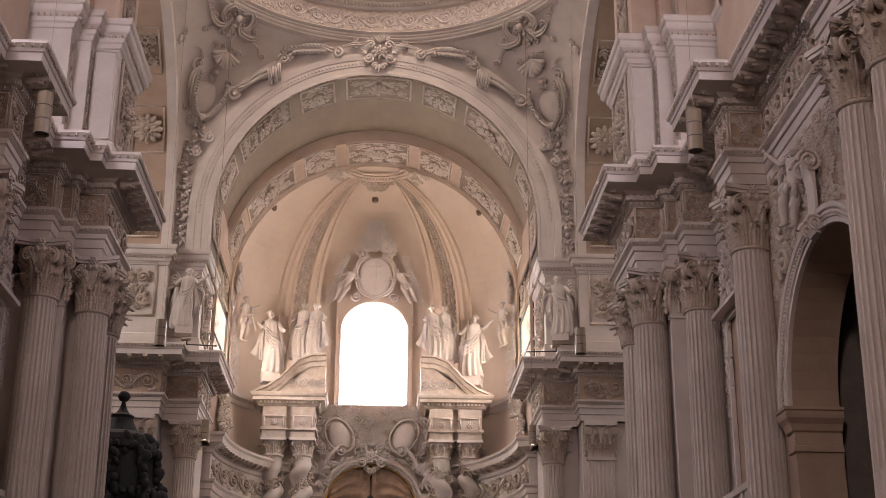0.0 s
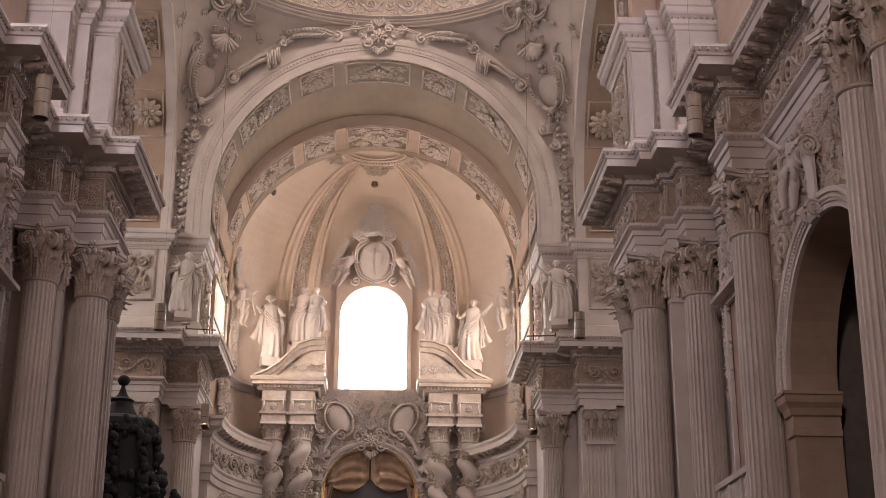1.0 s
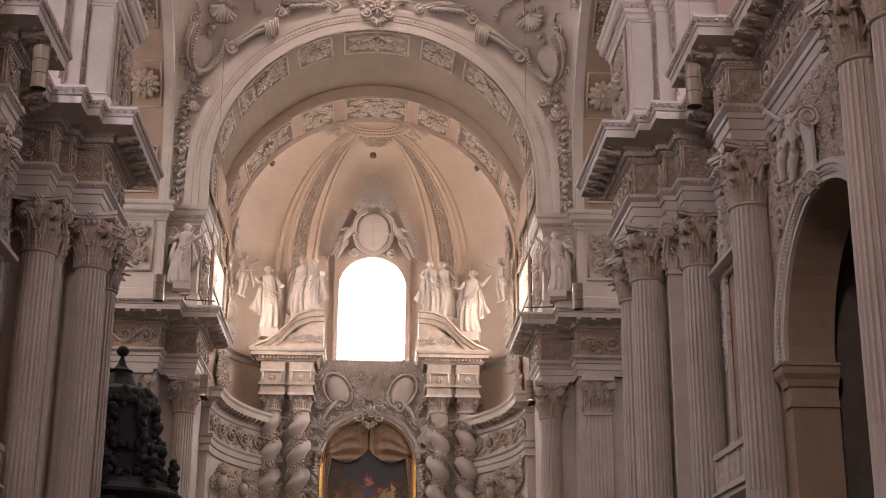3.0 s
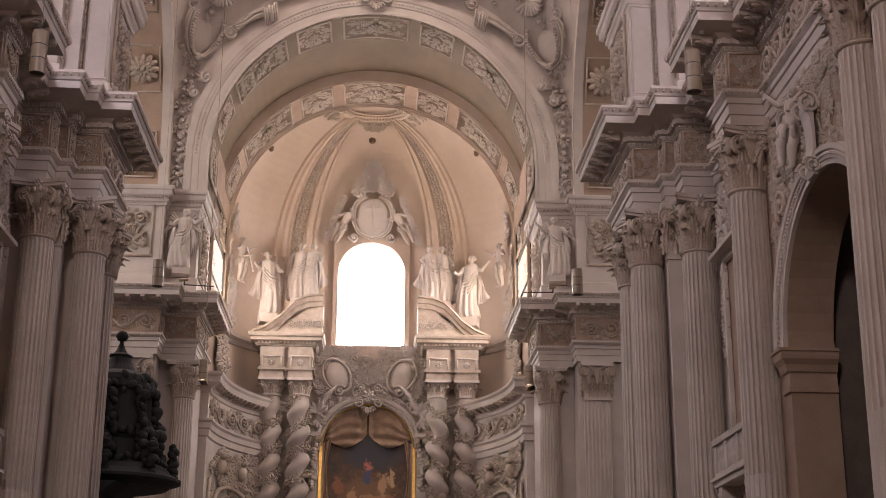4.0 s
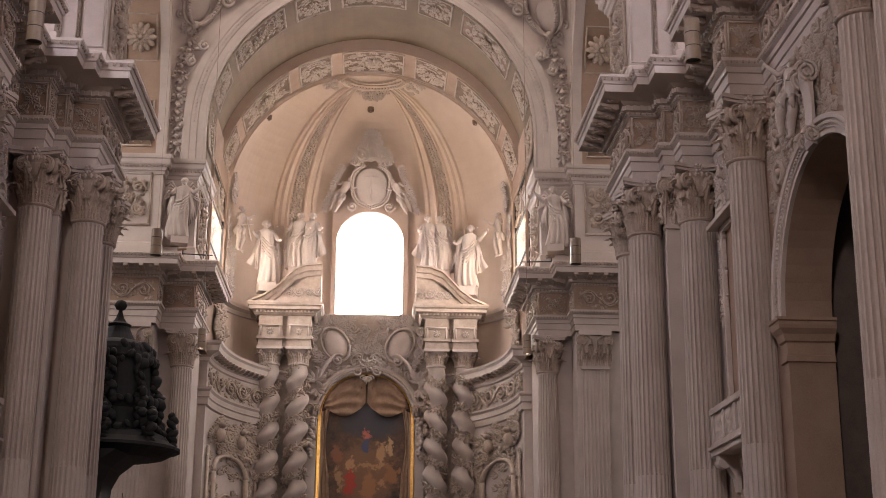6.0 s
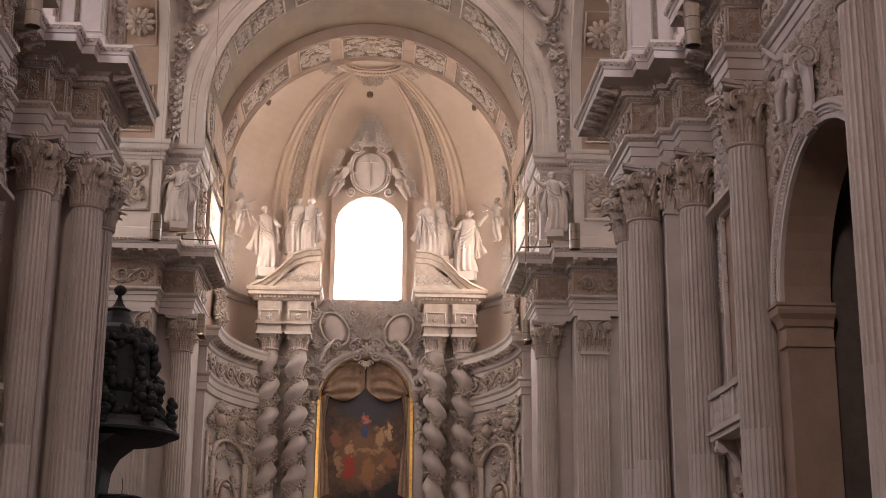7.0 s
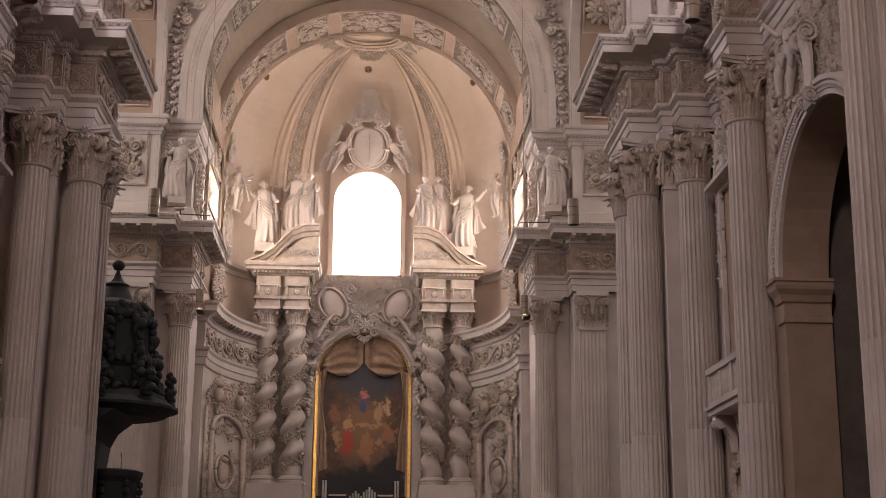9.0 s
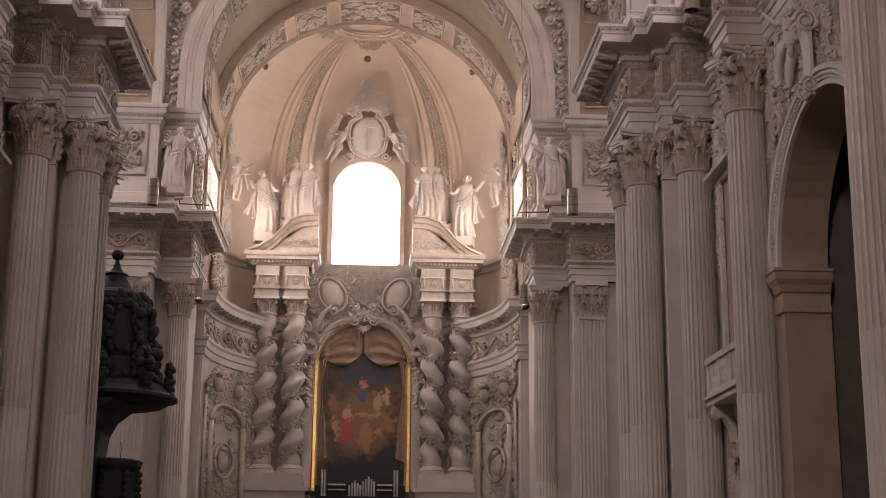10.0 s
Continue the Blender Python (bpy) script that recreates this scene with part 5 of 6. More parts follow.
def twisted_bm(z0, z1, r, hand):
    bm = bmesh.new()
    rows = []
    n = 90
    for j in range(n + 1):
        f = j / n
        z = z0 + (z1 - z0) * f
        ph = hand * 2 * math.pi * 5.2 * f
        amp = 0.17 * min(1, 8 * f, 8 * (1 - f))
        rr = r * (1 - 0.1 * f)
        rows.append([(amp * math.cos(ph) + rr * math.cos(a), amp * math.sin(ph) + rr * math.sin(a), z) for a in (2 * math.pi * i / 20 for i in range(20))])
    loft(bm, rows, closed=True, caps=True)
    return bm


def garland_bm(z0, z1, r, hand, rnd):
    """Leaves and fruit that wind up in the hollows of the shaft."""
    bm = bmesh.new()
    n = 640
    for j in range(n):
        f = (j + 0.5) / n
        z = z0 + (z1 - z0) * f
        ph = hand * 2 * math.pi * 5.2 * f + math.pi + rnd.uniform(-0.6, 0.6)
        rr = r * 0.98 + rnd.uniform(-0.04, 0.17)
        dz = rnd.uniform(-0.2, 0.2)
        blob(bm, (rr * math.cos(ph), rr * math.sin(ph), z + dz), (rnd.uniform(0.03, 0.05), rnd.uniform(0.03, 0.06), rnd.uniform(0.07, 0.15)), 6, 3, rnd.uniform(-1.5, 1.5))
    return bm


for i, (x, hand) in enumerate(((-5.14, 1), (-3.63, 1), (3.66, -1), (5.17, -1))):
    col = part("twisted_column", twisted_bm(7.75, 15.67, 0.5, hand), STUCCO, altar, "twisted stucco column wound with leaf garlands", smooth=True)
    col.location = (x, AY, 0)
    g = part("garland", garland_bm(8.0, 15.5, 0.48, hand, random.Random(i)), WARM_STUCCO, col, "carved leaves and fruit", smooth=True)
    g["kind"] = "stuff"
    bm = bmesh.new()
    lathe(bm, [(0.72, 7.33), (0.72, 7.48), (0.66, 7.5), (0.7, 7.58), (0.62, 7.68), (0.5, 7.78)], 0, 0, 24)
    part("base", bm, STUCCO, col)
    bm = bmesh.new()
    lathe(bm, [(0.46, 15.6), (0.54, 15.64), (0.54, 15.72), (0.45, 15.75), (0.48, 16.2), (0.62, 16.42)], 0, 0, 20)
    box(bm, -0.68, 0.68, -0.68, 0.68, 16.42, 16.56)
    cap = part("capital", bm, STUCCO, col)
    for k in range(8):
        share("leaf", PROTO["leaf0"], cap, pose(0, 0, 15.72, 0, 0, 45 * k))
    for k in range(4):
        a = 45 + 90 * k
        share("volute", PROTO["volute2"], cap, pose(0.6 * math.cos(radians(a)), 0.6 * math.sin(radians(a)), 16.25, 0, 0, a) @ Matrix.Diagonal((0.7, 0.7, 0.7, 1)))
    # block of entablature over each column
    bm = bmesh.new()
    box(bm, x - 0.62, x + 0.62, AY - 0.62, AY + 1.6, 16.56, 18.2)
    box(bm, x - 0.72, x + 0.72, AY - 0.72, AY + 1.5, 16.95, 17.1)
    box(bm, x - 0.56 - 0.1, x + 0.66, AY - 0.66, AY + 1.4, 17.6, 17.7)
    part("entablature_block", bm, WARM_STUCCO, altar)
    ob = relief("block_relief", lambda b: (border(b, 1.05, 0.75, 0.07, 0.05), rosette(b, 0, 0, 0.2, 8)), STUCCO, altar, x, AY - 0.63, 17.35)
for sx in (-1, 1):
    x0, x1 = sorted((sx * 2.85, sx * 5.95))
    bm = bmesh.new()
    moulding(bm, [(x0, 1.4), (x0, -0.62), (x1, -0.62), (x1, 1.4)], [(0, 18.2), (0.06, 18.25), (0.12, 18.4), (0.34, 18.5), (0.34, 18.66), (0.42, 18.72), (0.46, 18.84), (0.46, 18.92), (-1.0, 18.94)])
    part("cornice", bm, WARM_STUCCO, altar)
    bm = bmesh.new()
    for k in range(16):
        xx = x0 + (x1 - x0) * (k + 0.5) / 16
        box(bm, xx - 0.05, xx + 0.05, -0.86, -0.6, 18.34, 18.48)
    part("dentils", bm, WARM_STUCCO, altar)["kind"] = "stuff"
    bm = bmesh.new()
    box(bm, x0 + 0.4, x1 - 0.4, -0.3, 1.4, 16.57, 18.22)
    part("frieze_block", bm, WARM_STUCCO, altar)
    # pedestal
    bm = bmesh.new()
    box(bm, x0 - 0.05, x1 + 0.05, -0.75, 1.6, 0, 6.6)
    box(bm, x0 - 0.2, x1 + 0.2, -0.9, 1.6, 6.42, 6.63)
    box(bm, x0 + 0.05, x1 - 0.1, -0.78, 1.6, 6.63, 7.0)
    box(bm, x0 + 0.1, x1 - 0.15, -0.74, 1.6, 7.0, 7.33)
    part("pedestal", bm, STUCCO, altar)
    # half of the broken curved pediment
    bm = bmesh.new()
    line = [(6.3, 19.05), (5.6, 19.35), (4.9, 19.85), (4.4, 20.4), (3.95, 20.85), (3.3, 21.1), (2.55, 21.15)]
    rows = []
    for o, y in ((0.0, 0.9), (0.0, -0.75), (-0.12, -0.8), (-0.14, -0.62), (-0.36, -0.55), (-0.4, -0.4), (-0.62, -0.35), (-0.66, 0.9)):
        rows.append([(sx * x, y, z + o) for x, z in line])
    loft(bm, rows)
    part("pediment", bm, WARM_STUCCO, altar, "broken curved pediment")
    bm = bmesh.new()
    wall_pts = [(sx * x, z - 0.6) for x, z in line] + [(sx * 2.55, 18.9), (sx * 6.0, 18.9)]
    lo = [bm.verts.new((x, -0.2, z)) for x, z in wall_pts]
    bm.faces.new(lo)
    bmesh.ops.triangulate(bm, faces=bm.faces[:])
    ext = bmesh.ops.extrude_face_region(bm, geom=bm.faces[:])
    bmesh.ops.translate(bm, vec=(0, 1.0, 0), verts=[v for v in ext["geom"] if isinstance(v, bmesh.types.BMVert)])
    part("tympanum", bm, WARM_STUCCO, altar)
    ob = relief("tympanum_relief", lambda b: rinceau(b, 2.0, 0.6, rnd, 1.4), STUCCO, altar, sx * 3.5, -0.21, 19.6)
    # pilaster beside the painting with its own small capital
    bm = bmesh.new()
    xa, xb = sorted((sx * 2.62, sx * 3.1))
    box(bm, xa, xb, 1.0, 2.1, 6.6, 13.0)
    box(bm, xa - 0.06, xb + 0.06, 0.92, 2.1, 13.0, 13.1)
    box(bm, xa - 0.14, xb + 0.14, 0.84, 2.1, 13.75, 13.95)
    pil = part("pilaster", bm, STUCCO, altar)
    share("volute", PROTO["volute2"], pil, pose(sx * 2.85 + 0.25, 0.85, 13.55) @ Matrix.Diagonal((0.8, 0.8, 0.8, 1)))
    share("volute", PROTO["volute2"], pil, pose(sx * 2.85 - 0.25, 0.85, 13.55, 0, 0, 180) @ Matrix.Diagonal((0.8, 0.8, 0.8, 1)))
    ob = relief("strip_relief", lambda b: garland(b, 2.2), STUCCO, altar, sx * 2.86, 0.95, 13.0)

# back wall of the altar with the arched opening for the painting
bm = bmesh.new()
R0 = 2.62
archl = [(R0 * math.cos(math.pi * i / 32), 13.3 + R0 * 0.94 * math.sin(math.pi * i / 32)) for i in range(33)]
for (xa, za), (xb, zb) in zip(archl, archl[1:]):
    bm.faces.new([bm.verts.new((x, 1.7, z)) for x, z in ((xa, za), (xb, zb), (xb, 18.9), (xa, 18.9))])
for sx in (-1, 1):
    bm.faces.new([bm.verts.new((x, 1.7, z)) for x, z in ((sx * R0, 6), (sx * 5.9, 6), (sx * 5.9, 18.9), (sx * R0, 18.9))])
ext = bmesh.ops.extrude_face_region(bm, geom=bm.faces[:])
bmesh.ops.translate(bm, vec=(0, 0.5, 0), verts=[v for v in ext["geom"] if isinstance(v, bmesh.types.BMVert)])
part("back_wall", bm, WARM_STUCCO, altar)
bm = bmesh.new()
rows = []
for rr, y in ((2.5, 1.9), (2.5, 1.6), (2.58, 1.5), (2.66, 1.56), (2.7, 1.46), (2.82, 1.42), (2.95, 1.5), (2.97, 1.7)):
    rows.append([(rr * math.cos(math.pi * i / 40), y, 13.3 + rr * 0.94 * math.sin(math.pi * i / 40)) for i in range(41)])
loft(bm, rows)
part("arch_moulding", bm, STUCCO, altar)
for sx in (-1, 1):
    bm = bmesh.new()
    xa, xb = sorted((sx * 2.3, sx * 2.6))
    box(bm, xa, xb, 1.72, 2.05, 6.6, 13.3)
    part("jamb", bm, OCHRE, altar)
bm = bmesh.new()
tube(bm, [(2.44 * math.cos(math.pi * i / 30), 1.7, 13.3 + 2.44 * 0.94 * math.sin(math.pi * i / 30)) for i in range(31)], 0.045, 6)
for sx in (-1, 1):
    box(bm, sx * 2.5 - 0.075, sx * 2.5 + 0.075, 1.6, 1.76, 6.6, 13.3)
part("gilt_frame", bm, GOLD, altar, "narrow gilded inner frame")
# stucco drapery over the painting
bm = bmesh.new()
for sx in (-1, 1):
    rows = []
    for j in range(41):
        f = j / 40
        row = []
        for i in range(31):
            u = i / 30
            x = sx * (0.05 + u * 2.4)
            zt = 13.3 + 0.94 * math.sqrt(max(0.0, 2.5 ** 2 - x * x))
            zb = 13.75 - 0.5 * math.sin(math.pi * min(1, u * 1.08 + 0.02)) + 0.3 * (1 - u) ** 4 - 0.5 * max(0, u - 0.93) * 14 * 0.3
            z = zt + (zb - zt) * f
            swag = math.sin(math.pi * min(1, u * 1.05))
            y = 1.92 - 0.18 * f * swag - 0.13 * math.sin((f + 0.3 * swag) * 22) * (0.4 + f) * swag - 0.12 * math.cos(u * 30) * (1 - swag)
            row.append((x, y, z))
        rows.append(row)
    loft(bm, rows)
part("drapery", bm, CLOTH, altar, "gathered brownish drapery over the painting", smooth=True)
for sx in (-1, 1):
    bm = bmesh.new()
    rows = []
    for j in range(25):
        f = j / 24
        w = 0.5 - 0.22 * math.sin(math.pi * min(1, f * 1.5)) + 0.1 * max(0, f - 0.75) * 4
        rows.append([(sx * (2.42 - w * u), 1.88 - 0.08 * math.sin(u * 15 + f * 3) - 0.05 * u, 13.5 - 5.4 * f + 0.25 * u) for u in (i / 14 for i in range(15))])
    loft(bm, rows)
    part("curtain_tail", bm, CLOTH, altar, "long brownish curtain beside the painting", smooth=True)
ob = relief("keystone", lambda b: (keystone(b), curl(b, 1, 0.3), curl(b, -1, 0.3)), STUCCO, altar, 0, 1.4, 16.0)
for sx in (-1, 1):
    def oval(b):
        blob(b, (0, -0.05, 0), (0.62, 0.16, 0.85), 14, 6, -sx * 0.35)
        for ring, w in ((0.82, 0.07),):
            tube(b, [(ring * (math.cos(t) * 0.92 + sx * 0.3 * math.sin(t)), -0.14, ring * 1.12 * math.sin(t)) for t in (2 * math.pi * i / 28 for i in range(29))], w, 6)
        for i in range(44):
            t = 2 * math.pi * i / 44
            k = rnd.uniform(0.95, 1.45)
            leaf_spray(b, k * (math.cos(t) * 0.92 + sx * 0.3 * math.sin(t)), k * 1.1 * math.sin(t), 0.36, t + rnd.uniform(-0.8, 0.8), rnd, 5)
        for x, z, r, f in ((-sx * 1.1, -0.9, 0.36, 1), (sx * 1.15, 0.85, 0.34, -1), (-sx * 0.95, 0.95, 0.3, -1), (sx * 1.2, -0.5, 0.26, 1)):
            spiral(b, x, z, r, 0, 1.5, f, r * 0.22)
    relief("spandrel_relief", oval, STUCCO, altar, sx * 1.75, 1.66, 17.15)
    relief("leaf_field", lambda b: [leaf_spray(b, rnd.uniform(-1.4, 1.3), rnd.uniform(-0.8, 1.3), 0.36, rnd.uniform(0, 6.3), rnd, 5) for i in range(46)], STUCCO, altar, sx * 1.35, 1.68, 17.3)
    relief("arch_rider", lambda b: (horn(b, sx), curl(b, -sx, 0.3)), STUCCO, altar, sx * 2.2, 1.5, 15.6, 0, 0, sx * 42)
    relief("capital_leaf", lambda b: (leaf_spray(b, 0, 0, 0.7, 1.2, rnd, 8), leaf_spray(b, 0, -0.4, 0.6, -0.6, rnd, 7)), STUCCO, altar, sx * 2.75, 0.9, 15.0)

# the painting: a dark canvas with soft patches of colour
painting = tagged(thing("altar_painting", at=(0, 73.0, 0)), "large dark old altar painting in reds and browns", "painting")
bm = bmesh.new()
box(bm, -2.45, 2.45, 0, 0.06, 6.6, 15.9)
part("canvas", bm, CANVAS, painting)
gilt = bpy.data.objects["gilt_frame"]
gilt.parent = painting
gilt.location = (0, -2.0, 0)


# organ pipes that stand before the painting
organ = tagged(thing("organ_case", at=(0, 70.6, 0)), "dark organ case with rows of tin pipes", "organ")
bm = bmesh.new()
box(bm, -2.3, 2.3, 0, 1.0, 0, 6.75)
box(bm, -0.95, -0.1 - 0.75, -0.05, 0.9, 6.75, 6.8)
part("case", bm, DARKWOOD, organ)
for x0, n, top, drop in ((-1.95, 2, 7.6, 0.25), (-0.55, 5, 7.0, -0.22), (1.75, 2, 7.6, 0.25), (0.15, 5, 7.2, 0.22)):
    for k in range(n):
        x = x0 + 0.14 * k
        bm = bmesh.new()
        zt = top - abs(k - (n - 1) / 2) * 0.12
        lathe(bm, [(0.05, 6.2), (0.055, zt), (0.045, zt), (0.045, zt - 0.1)], x, -0.08, 10)
        part("pipe", bm, PIPE, organ)
for xa, xb in ((-1.65, -0.75), (0.85, 1.65)):
    bm = bmesh.new()
    box(bm, xa, xb, -0.1, 0.1, 6.75, 6.83)
    box(bm, xa, xb, -0.1, 0.1, 6.5, 6.56)
    part("rail", bm, PLASTER, organ)

# ---- apse wall relief and the lower cornice ----
def low_pt(a, out=0.0):
    """A place on the lower wall of the apse, which curves from the pier."""
    return (7.62 - out) * math.sin(radians(a)), 64.3 + (9.8 - out) * math.cos(radians(a))


apse_trim = tagged(thing("trim_apse"), "curved stucco cornice and rich relief on the apse wall", "cornice", kind="structure")
for s in (-1, 1):
    path = ([(8.4, 64.3), (7.62, 64.3), (7.62, 68.9)] + [apse_pt(90 - k * 2.6) for k in range(1, 18)])[::-1]
    low = ([(8.6, 64.5)] + [low_pt(88.5 - k * 2.4) for k in range(22)])[::-1]
    bm = bmesh.new()
    moulding(bm, low, [(-0.5, 0), (0, 0), (0, 15.0), (-0.5, 15.1)], s)
    part("lower_wall", bm, STUCCO, apse_trim)
    for nm, prof, mat in (("upper_ledge", [(0, 18.3), (0.1, 18.35), (0.15, 18.55), (0.4, 18.65), (0.42, 18.85), (0, 18.9)], STUCCO),
                          ("cornice", [(0, 14.5), (0.1, 14.55), (0.12, 14.7), (0.25, 14.8), (0.6, 14.95), (0.62, 15.2), (0.72, 15.3), (0.72, 15.42), (0, 15.46), (-1.6, 15.5)], STUCCO),
                          ("architrave", [(0, 12.4), (0.12, 12.45), (0.12, 12.75), (0.2, 12.8), (0.2, 13.05), (0.3, 13.15), (0.3, 13.25), (0, 13.28)], STUCCO)):
        bm = bmesh.new()
        moulding(bm, path if nm == "upper_ledge" else low, prof, s)
        part(nm, bm, mat, apse_trim)
    for k in range(16):
        a = 86 - k * 3.0
        x, y = low_pt(a, 0.25)
        share("modillion", MODILLION, apse_trim, pose(s * x, y, 14.9, 0, 0, -a * s) @ Matrix.Diagonal((0.75, 0.75, 0.75, 1)))

    def bend(draw, a0, z0, name, wide=1.0):
        """Relief wrapped on the apse wall about an angle."""
        b = bmesh.new()
        draw(b)
        for v in b.verts:
            x, y = low_pt(a0 + math.degrees(v.co.x * wide / 7.6), 0.02 - v.co.y * 1.6)
            v.co = (s * x, y, z0 + v.co.z)
        part(name, b, WARM_STUCCO, apse_trim, smooth=True)
    bend(lambda b: rinceau(b, 5.6, 1.1, rnd, 1.3), 66, 13.88, "scroll_relief")
    # tall niche frames with figures and leaves below
    def niche(b):
        tube(b, [(0.9 * math.cos(math.pi * i / 16), -0.1, 9.5 + 0.95 * math.sin(math.pi * i / 16)) for i in range(17)], 0.09, 6)
        for f in (-1, 1):
            tube(b, [(f * 0.9, -0.1, 9.5), (f * 0.9, -0.1, 5.0)], 0.09, 6)
            tube(b, [(f * 1.35, -0.06, 10.6), (f * 1.35, -0.06, 5.0)], 0.05, 6)
        tube(b, [(0.5 * math.cos(2 * math.pi * i / 20), -0.1, 7.7 + 0.85 * math.sin(2 * math.pi * i / 20)) for i in range(21)], 0.06, 6)
        blob(b, (0, -0.06, 7.7), (0.25, 0.14, 0.6), 8, 5)
        blob(b, (0, -0.12, 8.25), (0.14, 0.14, 0.16), 8, 5)
        for i in range(130):
            leaf_spray(b, rnd.uniform(-0.75, 0.75) if i % 2 else rnd.choice((-1.12, 1.12)) + rnd.uniform(-0.1, 0.1), rnd.uniform(5.0, 6.6) if i % 4 == 1 else rnd.uniform(5.2, 10.3), 0.3, rnd.uniform(0, 6.3), rnd, 5)
        for i in range(60):
            leaf_spray(b, rnd.uniform(-1.2, 1.2), rnd.uniform(10.3, 12.2), 0.38, rnd.uniform(0, 6.3), rnd, 6)
        for f in (-0.5, 0.75):
            blob(b, (f, -0.2, 11.25), (0.11, 0.2, 0.36), 8, 5)
            blob(b, (f, -0.26, 11.75), (0.08, 0.13, 0.14), 8, 5)
    bend(niche, 66, 0.0, "niche_relief", 1.75)
    bend(lambda b: [leaf_spray(b, rnd.uniform(-0.7, 0.7), rnd.uniform(-1.2, 1.0), 0.5, rnd.uniform(0, 6.3), rnd, 6) for i in range(14)] + [curl(b, 1, 0.4), curl(b, -1, 0.4)], 78, 17.0, "cartouche")

for x, y, z in ((-5.67, 69.55, 28.96), (-0.12, 71.65, 30.42), (5.67, 69.5, 28.96)):
    bm = bmesh.new()
    lathe(bm, [(0.02, 0.02), (0.14, 0.0), (0.18, 0.04), (0.2, 0.25)], 0, 0, 12)
    ob = part("vent", bm, GROUND, apse, "small dark vent rose")
    ob.location = (x, y, z)

# ---- statues ----
def figure(b, h, rnd, cross=False, wings=False, bare=False, spread=0.5):
    """A standing figure of stucco, one piece; it faces -y."""
    m = 60
    ph = rnd.uniform(0, 6)
    # height, half width, half depth, sway
    prof = [(0.0, 0.135, 0.1), (0.04, 0.14, 0.1), (0.2, 0.125, 0.088), (0.36, 0.115, 0.082), (0.48, 0.108, 0.08), (0.56, 0.09, 0.068), (0.62, 0.082, 0.06), (0.7, 0.095, 0.066), (0.78, 0.112, 0.062), (0.815, 0.095, 0.052), (0.835, 0.045, 0.04), (0.87, 0.032, 0.034)]
    if bare:
        prof = prof[4:]
        for f in (-1, 1):
            tube(b, [(f * h * 0.055, 0, h * 0.5), (f * h * 0.075, -h * 0.04, h * 0.27), (f * h * 0.06, h * 0.02, h * 0.06), (f * h * 0.065, -h * 0.05, h * 0.01)], [h * 0.07, h * 0.055, h * 0.035, h * 0.025], 10)
        for k in range(7):
            a0 = 2 * math.pi * k / 7
            tube(b, [(h * 0.1 * math.cos(a0), h * 0.075 * math.sin(a0), h * 0.53), (h * 0.13 * math.cos(a0), h * 0.1 * math.sin(a0), h * 0.44), (h * 0.12 * math.cos(a0 + 0.3), h * 0.1 * math.sin(a0 + 0.3), h * 0.36)], [h * 0.03, h * 0.04, h * 0.015], 6)
    rows = []
    n = 30
    z0, z1 = prof[0][0], prof[-1][0]
    for j in range(n + 1):
        f = z0 + (z1 - z0) * j / n
        for (fa, wa, da), (fb, wb, db) in zip(prof, prof[1:]):
            if fa <= f <= fb + 1e-6:
                t = (f - fa) / (fb - fa)
                w, d = wa + (wb - wa) * t, da + (db - da) * t
                break
        amp = 0.0 if bare else min(1.0, 1.9 * max(0.0, 1 - f / 0.8))
        if not bare:
            w, d = w * 1.12, d * 1.15
        sway = h * 0.035 * math.sin(f * 4.4 + 0.6)
        row = []
        for i in range(m):
            a = 2 * math.pi * i / m
            fold = 1 + amp * (0.3 * (abs(math.sin(5 * a + f * 1.6 + ph)) - 0.5) + 0.13 * math.sin(11 * a - f * 3 + ph))
            row.append((sway + h * w * fold * math.cos(a), h * d * fold * math.sin(a), h * f))
        rows.append(row)
    loft(b, rows, closed=True, caps=True)
    sx = h * 0.035 * math.sin(0.87 * 4.4 + 0.6)
    blob(b, (sx, -h * 0.015, h * 0.915), (h * 0.045, h * 0.052, h * 0.062), 12, 8)
    blob(b, (sx, -h * 0.066, h * 0.912), (h * 0.01, h * 0.014, h * 0.018), 6, 4)
    for f in (-1, 1):
        blob(b, (sx + f * h * 0.018, -h * 0.055, h * 0.928), (h * 0.016, h * 0.012, h * 0.007), 6, 3)
    blob(b, (sx, -h * 0.05, h * 0.872), (h * 0.026, h * 0.026, h * 0.03), 8, 5)
    for k in range(9):
        a0 = math.pi * (0.05 + 0.9 * k / 8)
        blob(b, (sx + h * 0.045 * math.cos(a0), h * 0.025, h * (0.925 + 0.04 * math.sin(a0))), (h * 0.024, h * 0.03, h * 0.028), 6, 4)
    for f in (-1, 1):
        lift = spread if f < 0 else spread * 0.35
        tube(b, [(sx * 0.6 + f * h * 0.1, 0, h * 0.785), (f * h * (0.155 + 0.03 * lift), -h * 0.03, h * (0.66 + 0.08 * lift)), (f * h * (0.13 + 0.2 * lift), -h * 0.12, h * (0.6 + 0.26 * lift))], [h * 0.042, h * 0.034, h * 0.02], 8)
        blob(b, (f * h * (0.135 + 0.21 * lift), -h * 0.125, h * (0.605 + 0.27 * lift)), (h * 0.022, h * 0.022, h * 0.03), 6, 4)
        if not bare:
            # sleeve and a swept fall of the cloak
            for k in range(4):
                tube(b, [(f * h * (0.1 + 0.012 * k), h * 0.03, h * (0.78 - 0.02 * k)), (f * h * (0.15 + 0.012 * k), -h * 0.01 + h * 0.02 * k, h * 0.5), (f * h * (0.13 + 0.035 * k), h * 0.02 * k, h * (0.2 + 0.05 * k))], [h * 0.02, h * 0.028, h * 0.012], 6)
